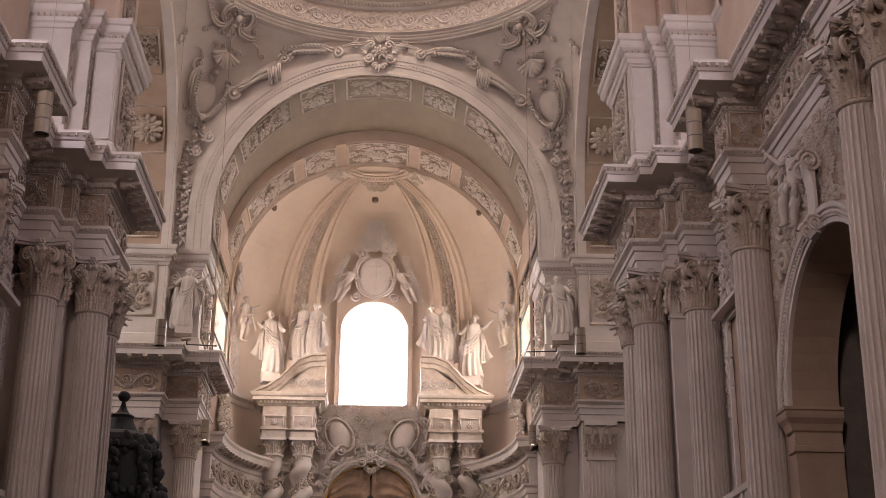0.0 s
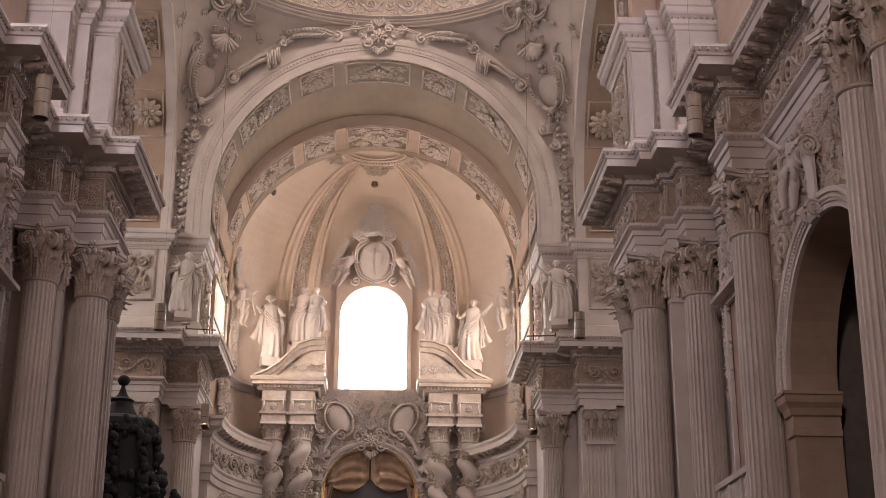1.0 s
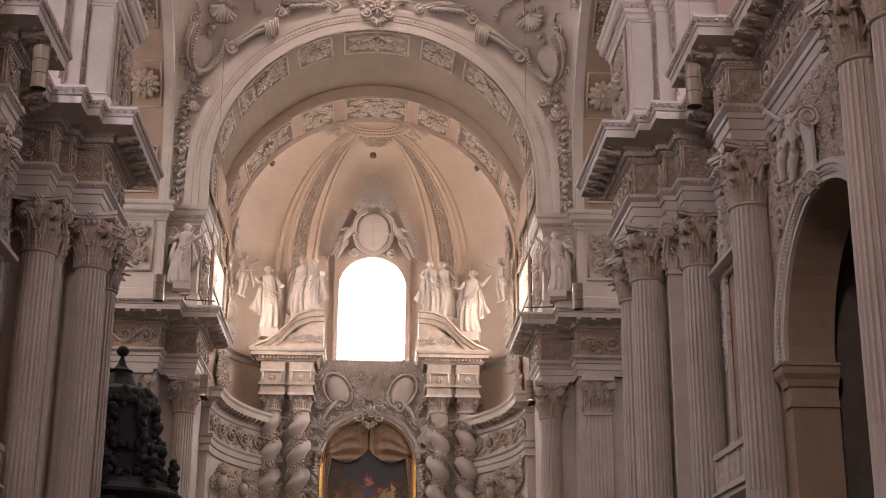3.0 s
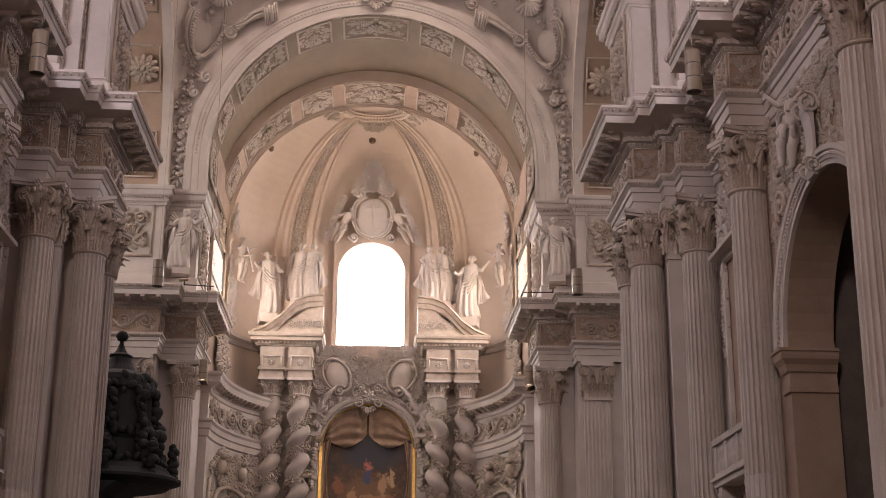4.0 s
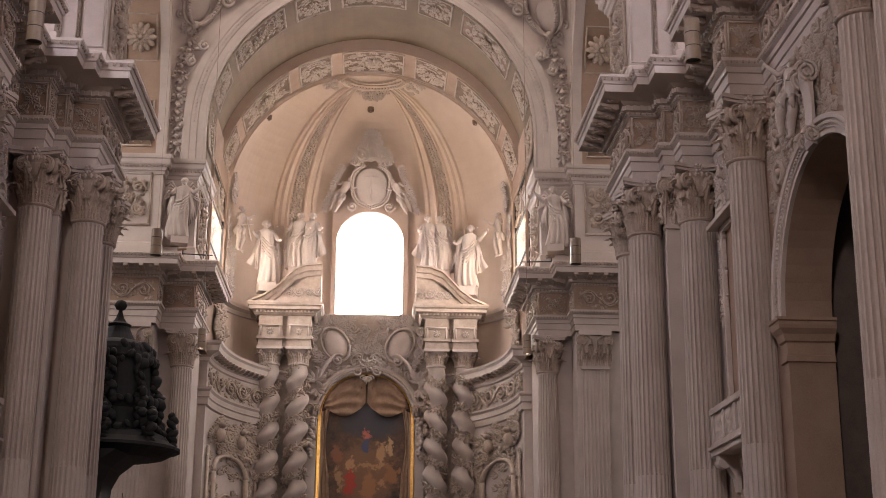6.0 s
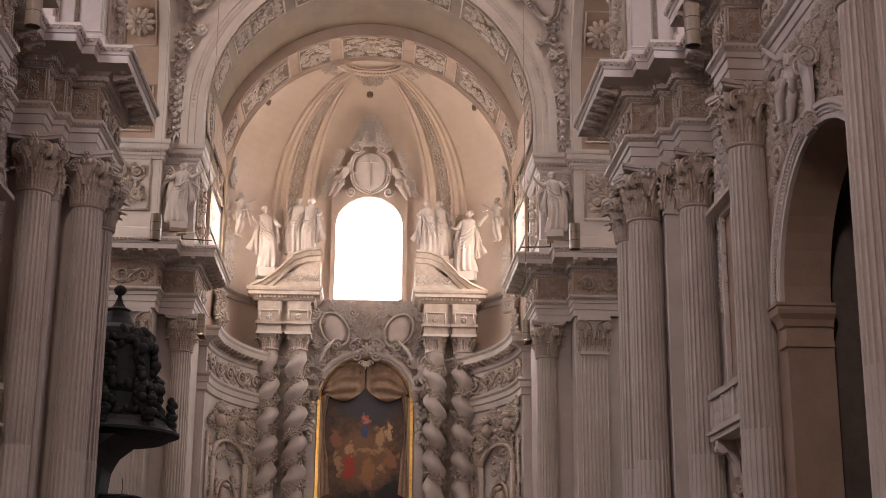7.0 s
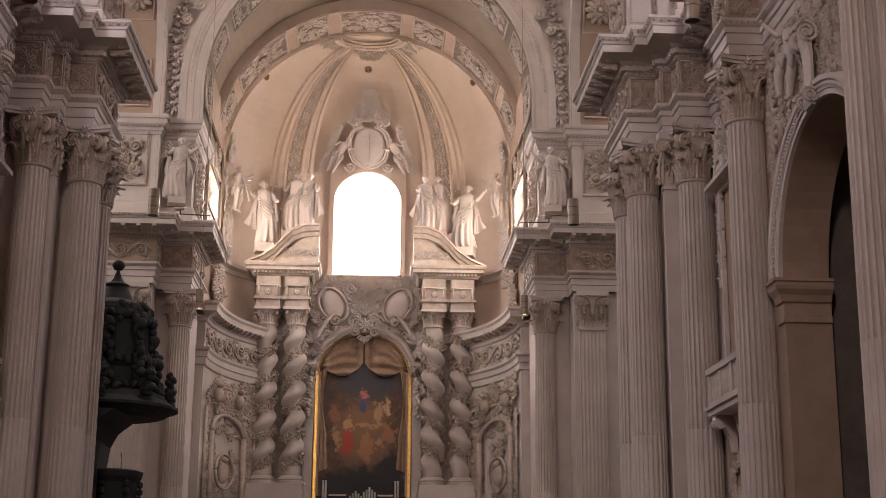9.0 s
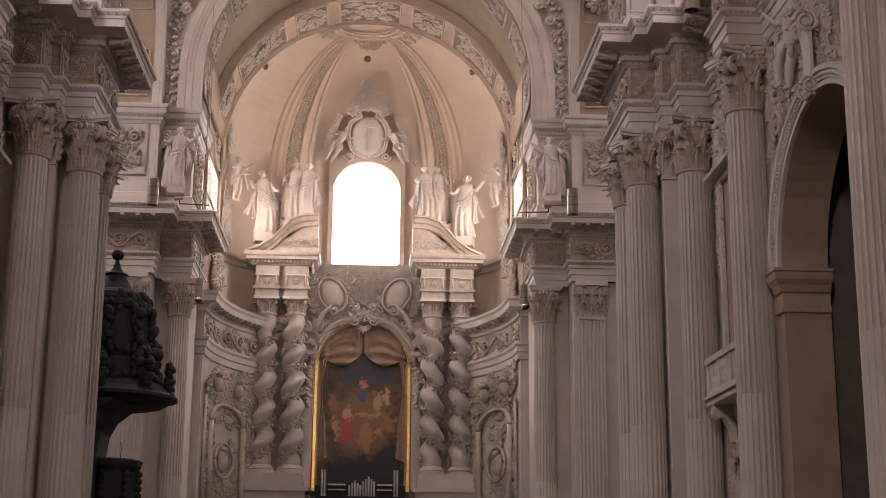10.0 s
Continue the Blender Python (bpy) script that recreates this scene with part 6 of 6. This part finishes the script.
        if wings:
            for k in range(7):
                tube(b, [(f * h * 0.05, h * 0.07, h * 0.76), (f * h * (0.16 + 0.02 * k), h * 0.1, h * (0.93 - 0.05 * k)), (f * h * (0.26 - 0.005 * k), h * 0.11, h * (0.86 - 0.085 * k))], [h * 0.012, h * 0.024, h * 0.008], 6)
    if not bare:
        for k in range(5):
            tube(b, [(-h * 0.1, -h * 0.055, h * (0.7 - 0.045 * k)), (0, -h * 0.095, h * (0.58 - 0.05 * k)), (h * 0.11, -h * 0.06, h * (0.56 - 0.06 * k))], [h * 0.01, h * 0.018, h * 0.01], 6)
        # cloak that billows to one side
        for skin in () if wings else (0.0, 0.014):
            rows = []
            for j in range(13):
                t = j / 12
                row = []
                for i in range(13):
                    u = i / 12
                    wave = math.sin(u * 11 + ph + t * 2)
                    row.append((-h * (0.05 + u * (0.07 + 0.19 * t ** 1.6)), h * (0.045 + skin + 0.018 * wave * (0.3 + t) - 0.05 * u * t), h * (0.8 - 0.6 * t + 0.05 * u * t * (1 + 2 * u) - 0.04 * u)))
                rows.append(row)
            loft(b, rows)
    if cross:
        x, z = -h * 0.3, h * 0.76
        tube(b, [(x + h * 0.03, -h * 0.14, z - h * 0.16), (x - h * 0.06, -h * 0.14, z + h * 0.2)], h * 0.012, 6)
        tube(b, [(x - h * 0.13, -h * 0.14, z + h * 0.07), (x + h * 0.05, -h * 0.14, z + h * 0.11)], h * 0.012, 6)


def statue(x, y, z, h, seed, label, turn=0.0, group="", plinth=0.12, mirror=1, **kw):
    b = bmesh.new()
    figure(b, h, random.Random(seed), **kw)
    if plinth:
        box(b, -h * 0.13, h * 0.13, -h * 0.11, h * 0.11, -plinth, 0.02)
    for v in b.verts:
        v.co.x *= mirror
    ob = tagged(part("statue", b, STUCCO, smooth=True), label, "statue", group)
    if plinth:
        for f in ob.data.polygons[-6:]:
            f.use_smooth = False
    ob.matrix_basis = pose(x, y, z + plinth, 0, 0, turn)
    return ob


statue(-5.5, 70.8, 19.55, 3.6, 1, "white stucco saint holding a cross on the altar pediment", 15, "altar statues", plinth=0.5, cross=True)
statue(5.35, 70.8, 19.55, 3.6, 2, "white stucco robed saint on the altar pediment", -15, "altar statues", plinth=0.5, spread=0.9, mirror=-1)
for s in (-1, 1):
    for dx, sd in ((3.95, 3), (3.3, 4)):
        statue(s * dx, 71.6, 20.6, 3.3, sd + s, "white stucco robed figure beside the apse window", 0, "altar statues", plinth=0.5, spread=0.3, mirror=s)
    x, y = apse_pt(77, 0.93)
    statue(s * x, y, 21.6, 2.6, 9 + s, "white stucco figure beside the choir window", -60 * s, "window figures", plinth=0.0, bare=True, spread=1.0, mirror=s)
    statue(s * 8.45, 58.55, 18.6, 2.9, 14 + s, "pale stucco angel on the attic ledge of the choir pier", -10 * s, "attic angels", plinth=0.3, wings=True, spread=0.9, mirror=s)
# leaf relief under and over the figures by the windows
for s in (-1, 1):
    for a0, z0, z1, n in ((77, 18.9, 21.6, 34), (84, 19.0, 23.6, 30), (79, 24.3, 25.6, 16)):
        for i in range(n):
            a = a0 + rnd.uniform(-3.2, 3.2)
            z = rnd.uniform(z0, z1)
            k = 0.985 * (1.0 if z < AP_Z else math.cos(math.asin((z - AP_Z) / AP_H)))
            b = bmesh.new()
            leaf_spray(b, 0, 0, 0.36, rnd.uniform(0, 6.3), rnd, 6)
            x, y = apse_pt(a, k)
            place(part("leaf_cluster", b, STUCCO, apse_trim, smooth=True), s * x, y, z, -a * s)
    b = bmesh.new()
    for r in (0.55, 0.38, 0.2):
        tube(b, [(r * math.cos(2 * math.pi * i / 20), -0.04, 0.0 + 1.25 * r * math.sin(2 * math.pi * i / 20)) for i in range(21)], 0.05, 6)
    x, y = apse_pt(77, 0.985)
    place(part("oval_relief", b, STUCCO, apse_trim), s * x, y, 19.8, -77 * s)

# arms over the window: shield, crown of leaves, two angels
crest = tagged(thing("coat_of_arms"), "white stucco shield with a leafy crown above the window", "coat of arms")
crest.matrix_basis = pose(0, 73.5, 25.3, 19)
bm = bmesh.new()
blob(bm, (0, 0, 1.2), (1.0, 0.22, 1.1), 18, 8)
part("shield", bm, STUCCO, crest, smooth=True)
bm = bmesh.new()
tube(bm, [(0, -0.27, 1.95), (0, -0.3, 1.2), (0, -0.27, 0.45)], 0.05, 6)
tube(bm, [(-0.42, -0.25, 1.75), (0.42, -0.25, 1.75)], 0.05, 6)
part("cross", bm, STUCCO, crest, "raised stucco cross")
bm = bmesh.new()
for f in (-1, 1):
    chain(bm, [(f * 0.35, -0.2, 2.4), (f * 0.95, -0.25, 2.0), (f * 1.08, -0.22, 1.2), (f * 0.8, -0.2, 0.4), (0, -0.2, 0.0)], [0.08, 0.13, 0.12, 0.12, 0.1])
    spiral(bm, f * 0.75, 2.45, 0.35, math.pi / 2 - f * 1.57, 1.4, f, 0.1)
    spiral(bm, f * 1.05, 0.1, 0.3, math.pi / 2 - f * 1.57, 1.4, -f, 0.08)
part("shield_border", bm, STUCCO, crest, smooth=True)
bm = bmesh.new()
r2 = random.Random(21)
for i in range(170):
    t = r2.random() ** 1.3
    x = (1 - t) * 1.1 * r2.uniform(-1.0, 1.0)
    leaf_spray(bm, x, 2.6 + 1.6 * t, 0.34, math.atan2(0.6, x + 1e-3), r2, 4)
for f in (-1, 1):
    for x, z, r in ((0.32, 3.5, 0.26), (0.62, 2.95, 0.3), (0.2, 4.05, 0.2), (0.95, 2.6, 0.24)):
        spiral(bm, f * x, z, r, math.pi / 2, 1.5, f, r * 0.24)
    leaf_spray(bm, f * 0.15, 4.1, 0.4, math.pi / 2 - f * 0.9, r2, 5)
for v in bm.verts:
    v.co.y = v.co.y * 2.0 - 0.15
part("leaf_crown", bm, STUCCO, crest, smooth=True)
bm = bmesh.new()
for f in (-1, 1):
    for i in range(16):
        t = i / 15
        leaf_spray(bm, f * (1.5 + 1.0 * t), 2.4 - 2.4 * t + r2.uniform(-0.15, 0.15), 0.36, -f * 0.6 + (math.pi if f < 0 else 0), r2, 4)
part("side_leaves", bm, STUCCO, crest, smooth=True)
for s in (-1, 1):
    statue(s * 2.2, 73.2, 24.95, 2.3, 30 + s, "white stucco angel leaning beside the shield", 0, "angels of the arms", plinth=0.0, bare=True, spread=0.7, mirror=s).matrix_basis @= pose(0, 0, 0, 8, -27 * s)

# ---- arch spandrels of the nave, balcony, niche ornament ----
nave_trim = tagged(thing("trim_nave"), "thick leaf and fruit relief round the chapel arch", "stucco relief", kind="structure")
for s in (-1, 1):
    r2 = random.Random(40 + s)
    b = bmesh.new()
    for i in range(520):
        y = r2.uniform(24.0, 30.75)
        z = r2.uniform(9.2, 14.7)
        d = math.hypot(y - 27.215, z - 9.0)
        if d < 3.75 or (d > 4.5 and abs(y - 27) < 2.4 and z < 12):
            continue
        leaf_spray(b, -s * (y - 27.0), z - 9.0, 0.26, r2.uniform(0, 6.3), r2, 6)
    for k in (-1, 1):
        for zz in (3.4, 4.4, 5.2):
            spiral(b, k * 3.0, zz, 0.42, r2.uniform(0, 6), 1.5, k, 0.08)
    place(part("spandrel_relief", b, WARM_STUCCO, nave_trim, smooth=True), s * 9.9, 27.0, 9.0, -90 * s)
    b = bmesh.new()
    prof = [(0, 0), (0.2, 0.02), (0.3, 0.15), (0.26, 0.4), (0.16, 0.6), (0.14, 1.0), (0.22, 1.35), (0.36, 1.55), (0.4, 1.8), (0.3, 1.95), (0, 2.0)]
    prof = [(0.45 * u, v) for u, v in prof]
    loft(b, [[(x, -y, z) for y, z in prof] for x in (-0.24, -0.2, 0.2, 0.24)], caps=True)
    for f in (-1, 1):
        for zz, rr in ((0.22, 0.2), (1.68, 0.28)):
            tube(b, [(f * 0.26, -0.12 - rr * (1 - 0.8 * i / 24) * math.cos(i * 0.55), zz + rr * (1 - 0.8 * i / 24) * math.sin(i * 0.55)) for i in range(25)], 0.045, 6)
    place(part("keystone", b, STUCCO, nave_trim), s * 9.75, 27.215, 12.05, -90 * s)
    for dy, sd in ((1.55, 50),):
        statue(s * 9.6, 27.15 + dy, 12.8, 1.95, sd, "winged stucco putto leaning on the chapel arch", -52 * s, "arch putti", plinth=0.0, bare=True, wings=True, spread=1.0, mirror=1 if dy > 0 else -1).matrix_basis @= pose(0, 0, 0, 8, 20 if dy * s > 0 else -20) @ Matrix.Diagonal((1.12, 1.12, 1, 1))
    # balcony of the narrow bay
    bal = tagged(thing("balcony", at=(s * 9.88, 33.75, 6.4)), "small stucco balcony with pierced parapet on scroll brackets", "balcony", "nave balconies")
    def bbox(name, x0, x1, y0, y1, z0, z1):
        b = bmesh.new()
        box(b, *sorted((-s * x0 * 0.72, -s * x1 * 0.72)), y0, y1, z0, z1)
        return part(name, b, STUCCO, bal)
    bbox("slab", 0, 0.85, -1.75, 1.75, 0, 0.16)
    bbox("slab_edge", 0, 0.95, -1.85, 1.85, 0.16, 0.24)
    bbox("plinth_rail", 0.62, 0.78, -1.7, 1.7, 0.24, 0.38)
    bbox("handrail", 0.54, 0.86, -1.78, 1.78, 1.1, 1.26)
    bbox("side_rail", 0, 0.54, -1.74, -1.56, 1.1, 1.24)
    for y in (-1.62, -0.55, 0.55, 1.62):
        bbox("post", 0.6, 0.8, y - 0.12, y + 0.12, 0.38, 1.1)
    for i in range(20):
        y = -1.4 + 2.8 * i / 19
        if min(abs(y + 0.55), abs(y - 0.55)) > 0.14:
            b = bmesh.new()
            lathe(b, [(0.05, 0.38), (0.03, 0.45), (0.06, 0.62), (0.03, 0.76), (0.06, 0.92), (0.05, 1.1)], -s * 0.504, y, 8)
            part("baluster", b, STUCCO, bal)
    for y in (-1.3, 1.3):
        b = bmesh.new()
        pr = [(0, -1.0), (0.12, -0.95), (0.2, -0.6), (0.45, -0.3), (0.7, -0.28), (0.78, -0.1), (0.78, 0.0), (0, 0)]
        loft(b, [[(-s * u * 0.72, y + w, v) for u, v in pr] for w in (-0.17, 0.17)], closed=True, caps=True)
        tube(b, [(-s * 0.43, y - 0.2, -0.2), (-s * 0.43, y + 0.2, -0.2)], 0.16, 12)
        part("bracket", b, STUCCO, bal)
    b = bmesh.new()
    r3 = random.Random(60)
    for i in range(60):
        leaf_spray(b, r3.uniform(-1.2, 1.2), r3.uniform(-3.4, -1.0), 0.34, r3.uniform(0, 6.3), r3, 5)
    curl(b, 1, 0.5), curl(b, -1, 0.5)
    place(part("bracket_relief", b, WARM_STUCCO, nave_trim, smooth=True), s * 9.88, 34.2, 6.2, -90 * s)
    # door-like panel with a hood and hanging fruit above the balcony
    b = bmesh.new()
    border(b, 2.3, 5.0, 0.16, 0.12)
    for f in (-1, 1):
        spiral(b, f * 0.9, 2.9, 0.5, math.pi / 2 - f * 1.57, 1.5, f, 0.11)
        for i in range(26):
            leaf_spray(b, f * 1.3 + r3.uniform(-0.18, 0.18), 2.6 - i * 0.1, 0.3, r3.uniform(0, 6.3), r3, 5)
    for i in range(60):
        leaf_spray(b, r3.uniform(-1.3, 1.3), r3.uniform(3.0, 4.4), 0.4, r3.uniform(0, 6.3), r3, 5)
    box(b, -1.5, 1.5, -0.4, 0, 2.5, 2.62)
    place(part("niche_panel", b, STUCCO, nave_trim), s * 9.88, 34.2, 10.2, -90 * s)

# ---- pulpit ----
pulpit = tagged(thing("pulpit", at=(-7.91, 43.3, -0.2)), "black carved wooden pulpit with a tall canopy on the pier", "pulpit")
bm = bmesh.new()
lathe(bm, [(0.05, 6.55), (1.3, 6.55), (1.55, 6.6), (1.75, 6.72), (1.95, 6.78), (1.95, 6.86), (1.78, 6.95), (1.6, 7.05), (1.5, 7.2), (1.25, 7.3), (1.12, 7.4), (1.1, 7.9), (1.18, 8.0), (1.1, 8.1), (1.04, 8.5), (1.0, 9.3),
           (1.08, 9.38), (1.05, 9.6), (0.98, 9.75), (0.75, 9.86), (0.5, 9.95), (0.38, 10.15), (0.3, 10.35), (0.34, 10.42), (0.2, 10.5), (0.12, 10.62), (0.06, 10.8), (0.05, 10.9)], 0, 0, 24)
canopy = part("canopy", bm, DARKWOOD, pulpit, "tiered black canopy")
bm = bmesh.new()
lathe(bm, [(0.01, 10.84), (0.12, 10.88), (0.19, 11.0), (0.12, 11.13), (0.01, 11.17)], 0, 0, 14)
part("ball", bm, DARKWOOD, canopy, smooth=True)
r2 = random.Random(77)
for k in range(8):
    bm = bmesh.new()
    a = 2 * math.pi * k / 8 + 0.05
    for i in range(9):
        f = i / 8
        w = (0.16, 0.1, 0.2, 0.22, 0.14, 0.08, 0.16, 0.17, 0.1)[i]
        blob(bm, (1.68 * math.cos(a) + r2.uniform(-0.05, 0.05), 1.68 * math.sin(a) + r2.uniform(-0.05, 0.05), 6.95 + 0.85 * f), (w, w, 0.12), 7, 4, r2.uniform(-1, 1))
    part("finial", bm, DARKWOOD, canopy, smooth=True)
    bm = bmesh.new()
    for i in range(16):
        f = i / 15
        blob(bm, ((1.25 - 0.15 * f) * math.cos(a) + r2.uniform(-0.1, 0.1), (1.25 - 0.15 * f) * math.sin(a) + r2.uniform(-0.1, 0.1), 7.4 + 1.75 * f), (r2.uniform(0.1, 0.26) * (1 - 0.3 * f), r2.uniform(0.1, 0.24), r2.uniform(0.12, 0.22)), 7, 4, r2.uniform(-1, 1))
    part("console", bm, DARKWOOD, canopy, smooth=True)
for z, r, n in ((9.62, 0.98, 26), (9.3, 1.1, 30), (8.05, 1.2, 30), (7.3, 1.42, 34)):
    bm = bmesh.new()
    for i in range(n):
        a = 2 * math.pi * i / n
        q = r2.uniform(0.06, 0.14)
        blob(bm, (r * math.cos(a), r * math.sin(a), z + r2.uniform(-0.08, 0.14)), (q, q, q * 1.4), 6, 4, r2.uniform(-1, 1))
    part("leaf_ring", bm, DARKWOOD, canopy, smooth=True)["kind"] = "stuff"
bm = bmesh.new()
rows = []
for z, x0, x1 in ((3.4, -0.75, 0.02), (4.2, -0.75, 0.0), (5.2, -0.72, -0.02), (5.8, -0.7, 0.05), (6.2, -0.68, 0.25), (6.56, -0.7, 0.7)):
    rows.append([(x0, -2.27, z), (x1 - 0.15, -2.27, z), (x1, -1.05, z), (x1 - 0.1, 0.9, z), (x0, 0.9, z)])
loft(bm, rows, closed=True, caps=True)
part("backboard", bm, DARKWOOD, pulpit, "dark curved backboard")
bm = bmesh.new()
lathe(bm, [(0.2, 2.6), (0.5, 2.9), (0.75, 3.3), (0.82, 3.5), (0.85, 4.75), (0.95, 4.9), (0.98, 5.05), (0.85, 5.1), (0.8, 5.05), (0.8, 3.6), (0.1, 3.55)], 0.1, 0, 16)
part("basket", bm, DARKWOOD, pulpit)
for k in range(8):
    bm = bmesh.new()
    a = 2 * math.pi * k / 8
    for i in range(7):
        blob(bm, (0.1 + 0.9 * math.cos(a), 0.9 * math.sin(a), 4.7 - 0.2 * i), (0.1, 0.1, 0.11), 6, 3)
    part("carving", bm, DARKWOOD, pulpit, smooth=True)
bm = bmesh.new()
tube(bm, [(0.55, -0.6, 5.1), (0.57, -0.62, 5.35), (0.53, -0.6, 5.55)], 0.012, 5)
part("microphone", bm, BLACK, pulpit, "thin black gooseneck microphone")

pulpit.scale = (1.117, 1.117, 1.117)

# ---- hanging lamps ----
def lamp(x, y, z0, z1, r, top, lit, group):
    l = tagged(thing("pendant_lamp", at=(x, y, z0)), "beige cylinder pendant lamp on a thin cord", "lamp", group)
    h = z1 - z0
    b = bmesh.new()
    lathe(b, [(r * 0.9, 0.06), (r * 0.97, 0.0), (r, 0.0), (r, h * 0.33)], 0, 0, 24)
    lathe(b, [(r, h * 0.35), (r, h * 0.66)], 0, 0, 24)
    lathe(b, [(r, h * 0.68), (r, h), (0.02, h + 0.01)], 0, 0, 24)
    part("shade", b, LAMPSKIN, l)
    for f in (0.34, 0.67):
        b = bmesh.new()
        lathe(b, [(r, h * f - h * 0.012), (r * 0.96, h * f), (r, h * f + h * 0.012)], 0, 0, 24)
        part("band", b, BLACK, l, "dark slotted band")
    b = bmesh.new()
    lathe(b, [(0.005, 0.05), (r * 0.9, 0.05)], 0, 0, 20)
    part("light_opening", b, LAMPGLOW if lit else BLACK, l, "glowing lamp mouth" if lit else "dark lamp mouth")
    b = bmesh.new()
    tube(b, [(0, 0, h), (0, 0, top - z0)], 0.012 if lit else 0.006, 5)
    part("cord", b, LAMPSKIN, l)


for s in (-1, 1):
    lamp(s * 7.9, 30.0, 15.27, 16.35, 0.19, 30.0, False, "nave lamps")
    lamp(s * 8.02, 50.0, 15.68, 16.7, 0.21, 35.55, False, "crossing lamps")
    lamp(s * 6.1, 50.0, 12.1, 12.85, 0.15, 49.4, True, "small crossing lamps")
# small spotlights and thin rods on the far cornice
for s in (-1, 1):
    rod = tagged(thing("tie_rod", at=(s * 7.6, 57.85, 17.95)), "thin dark iron rod along the choir cornice", "rod", "cornice rods")
    b = bmesh.new()
    tube(b, [(-s * 0.75, 0.1, 0), (s * 0.75, -0.1, 0)], 0.03, 6)
    part("bar", b, BLACK, rod)
    for k in (-0.6, 0.6):
        b = bmesh.new()
        tube(b, [(s * k, 0, -0.24), (s * k, 0, 0)], 0.025, 6)
        part("stand", b, BLACK, rod)
    sp = tagged(thing("spotlight", at=(s * 8.05, 57.2, 17.75)), "small spotlight standing on the cornice", "spotlight", "cornice spotlights")
    b = bmesh.new()
    tube(b, [(-0.22, -0.1, 0.22), (0.12, 0.05, 0.3)], [0.09, 0.07], 8)
    part("head", b, LAMPSKIN, sp)
    b = bmesh.new()
    tube(b, [(0, 0, 0), (0, 0, 0.26)], 0.03, 6)
    part("stand", b, BLACK, sp)
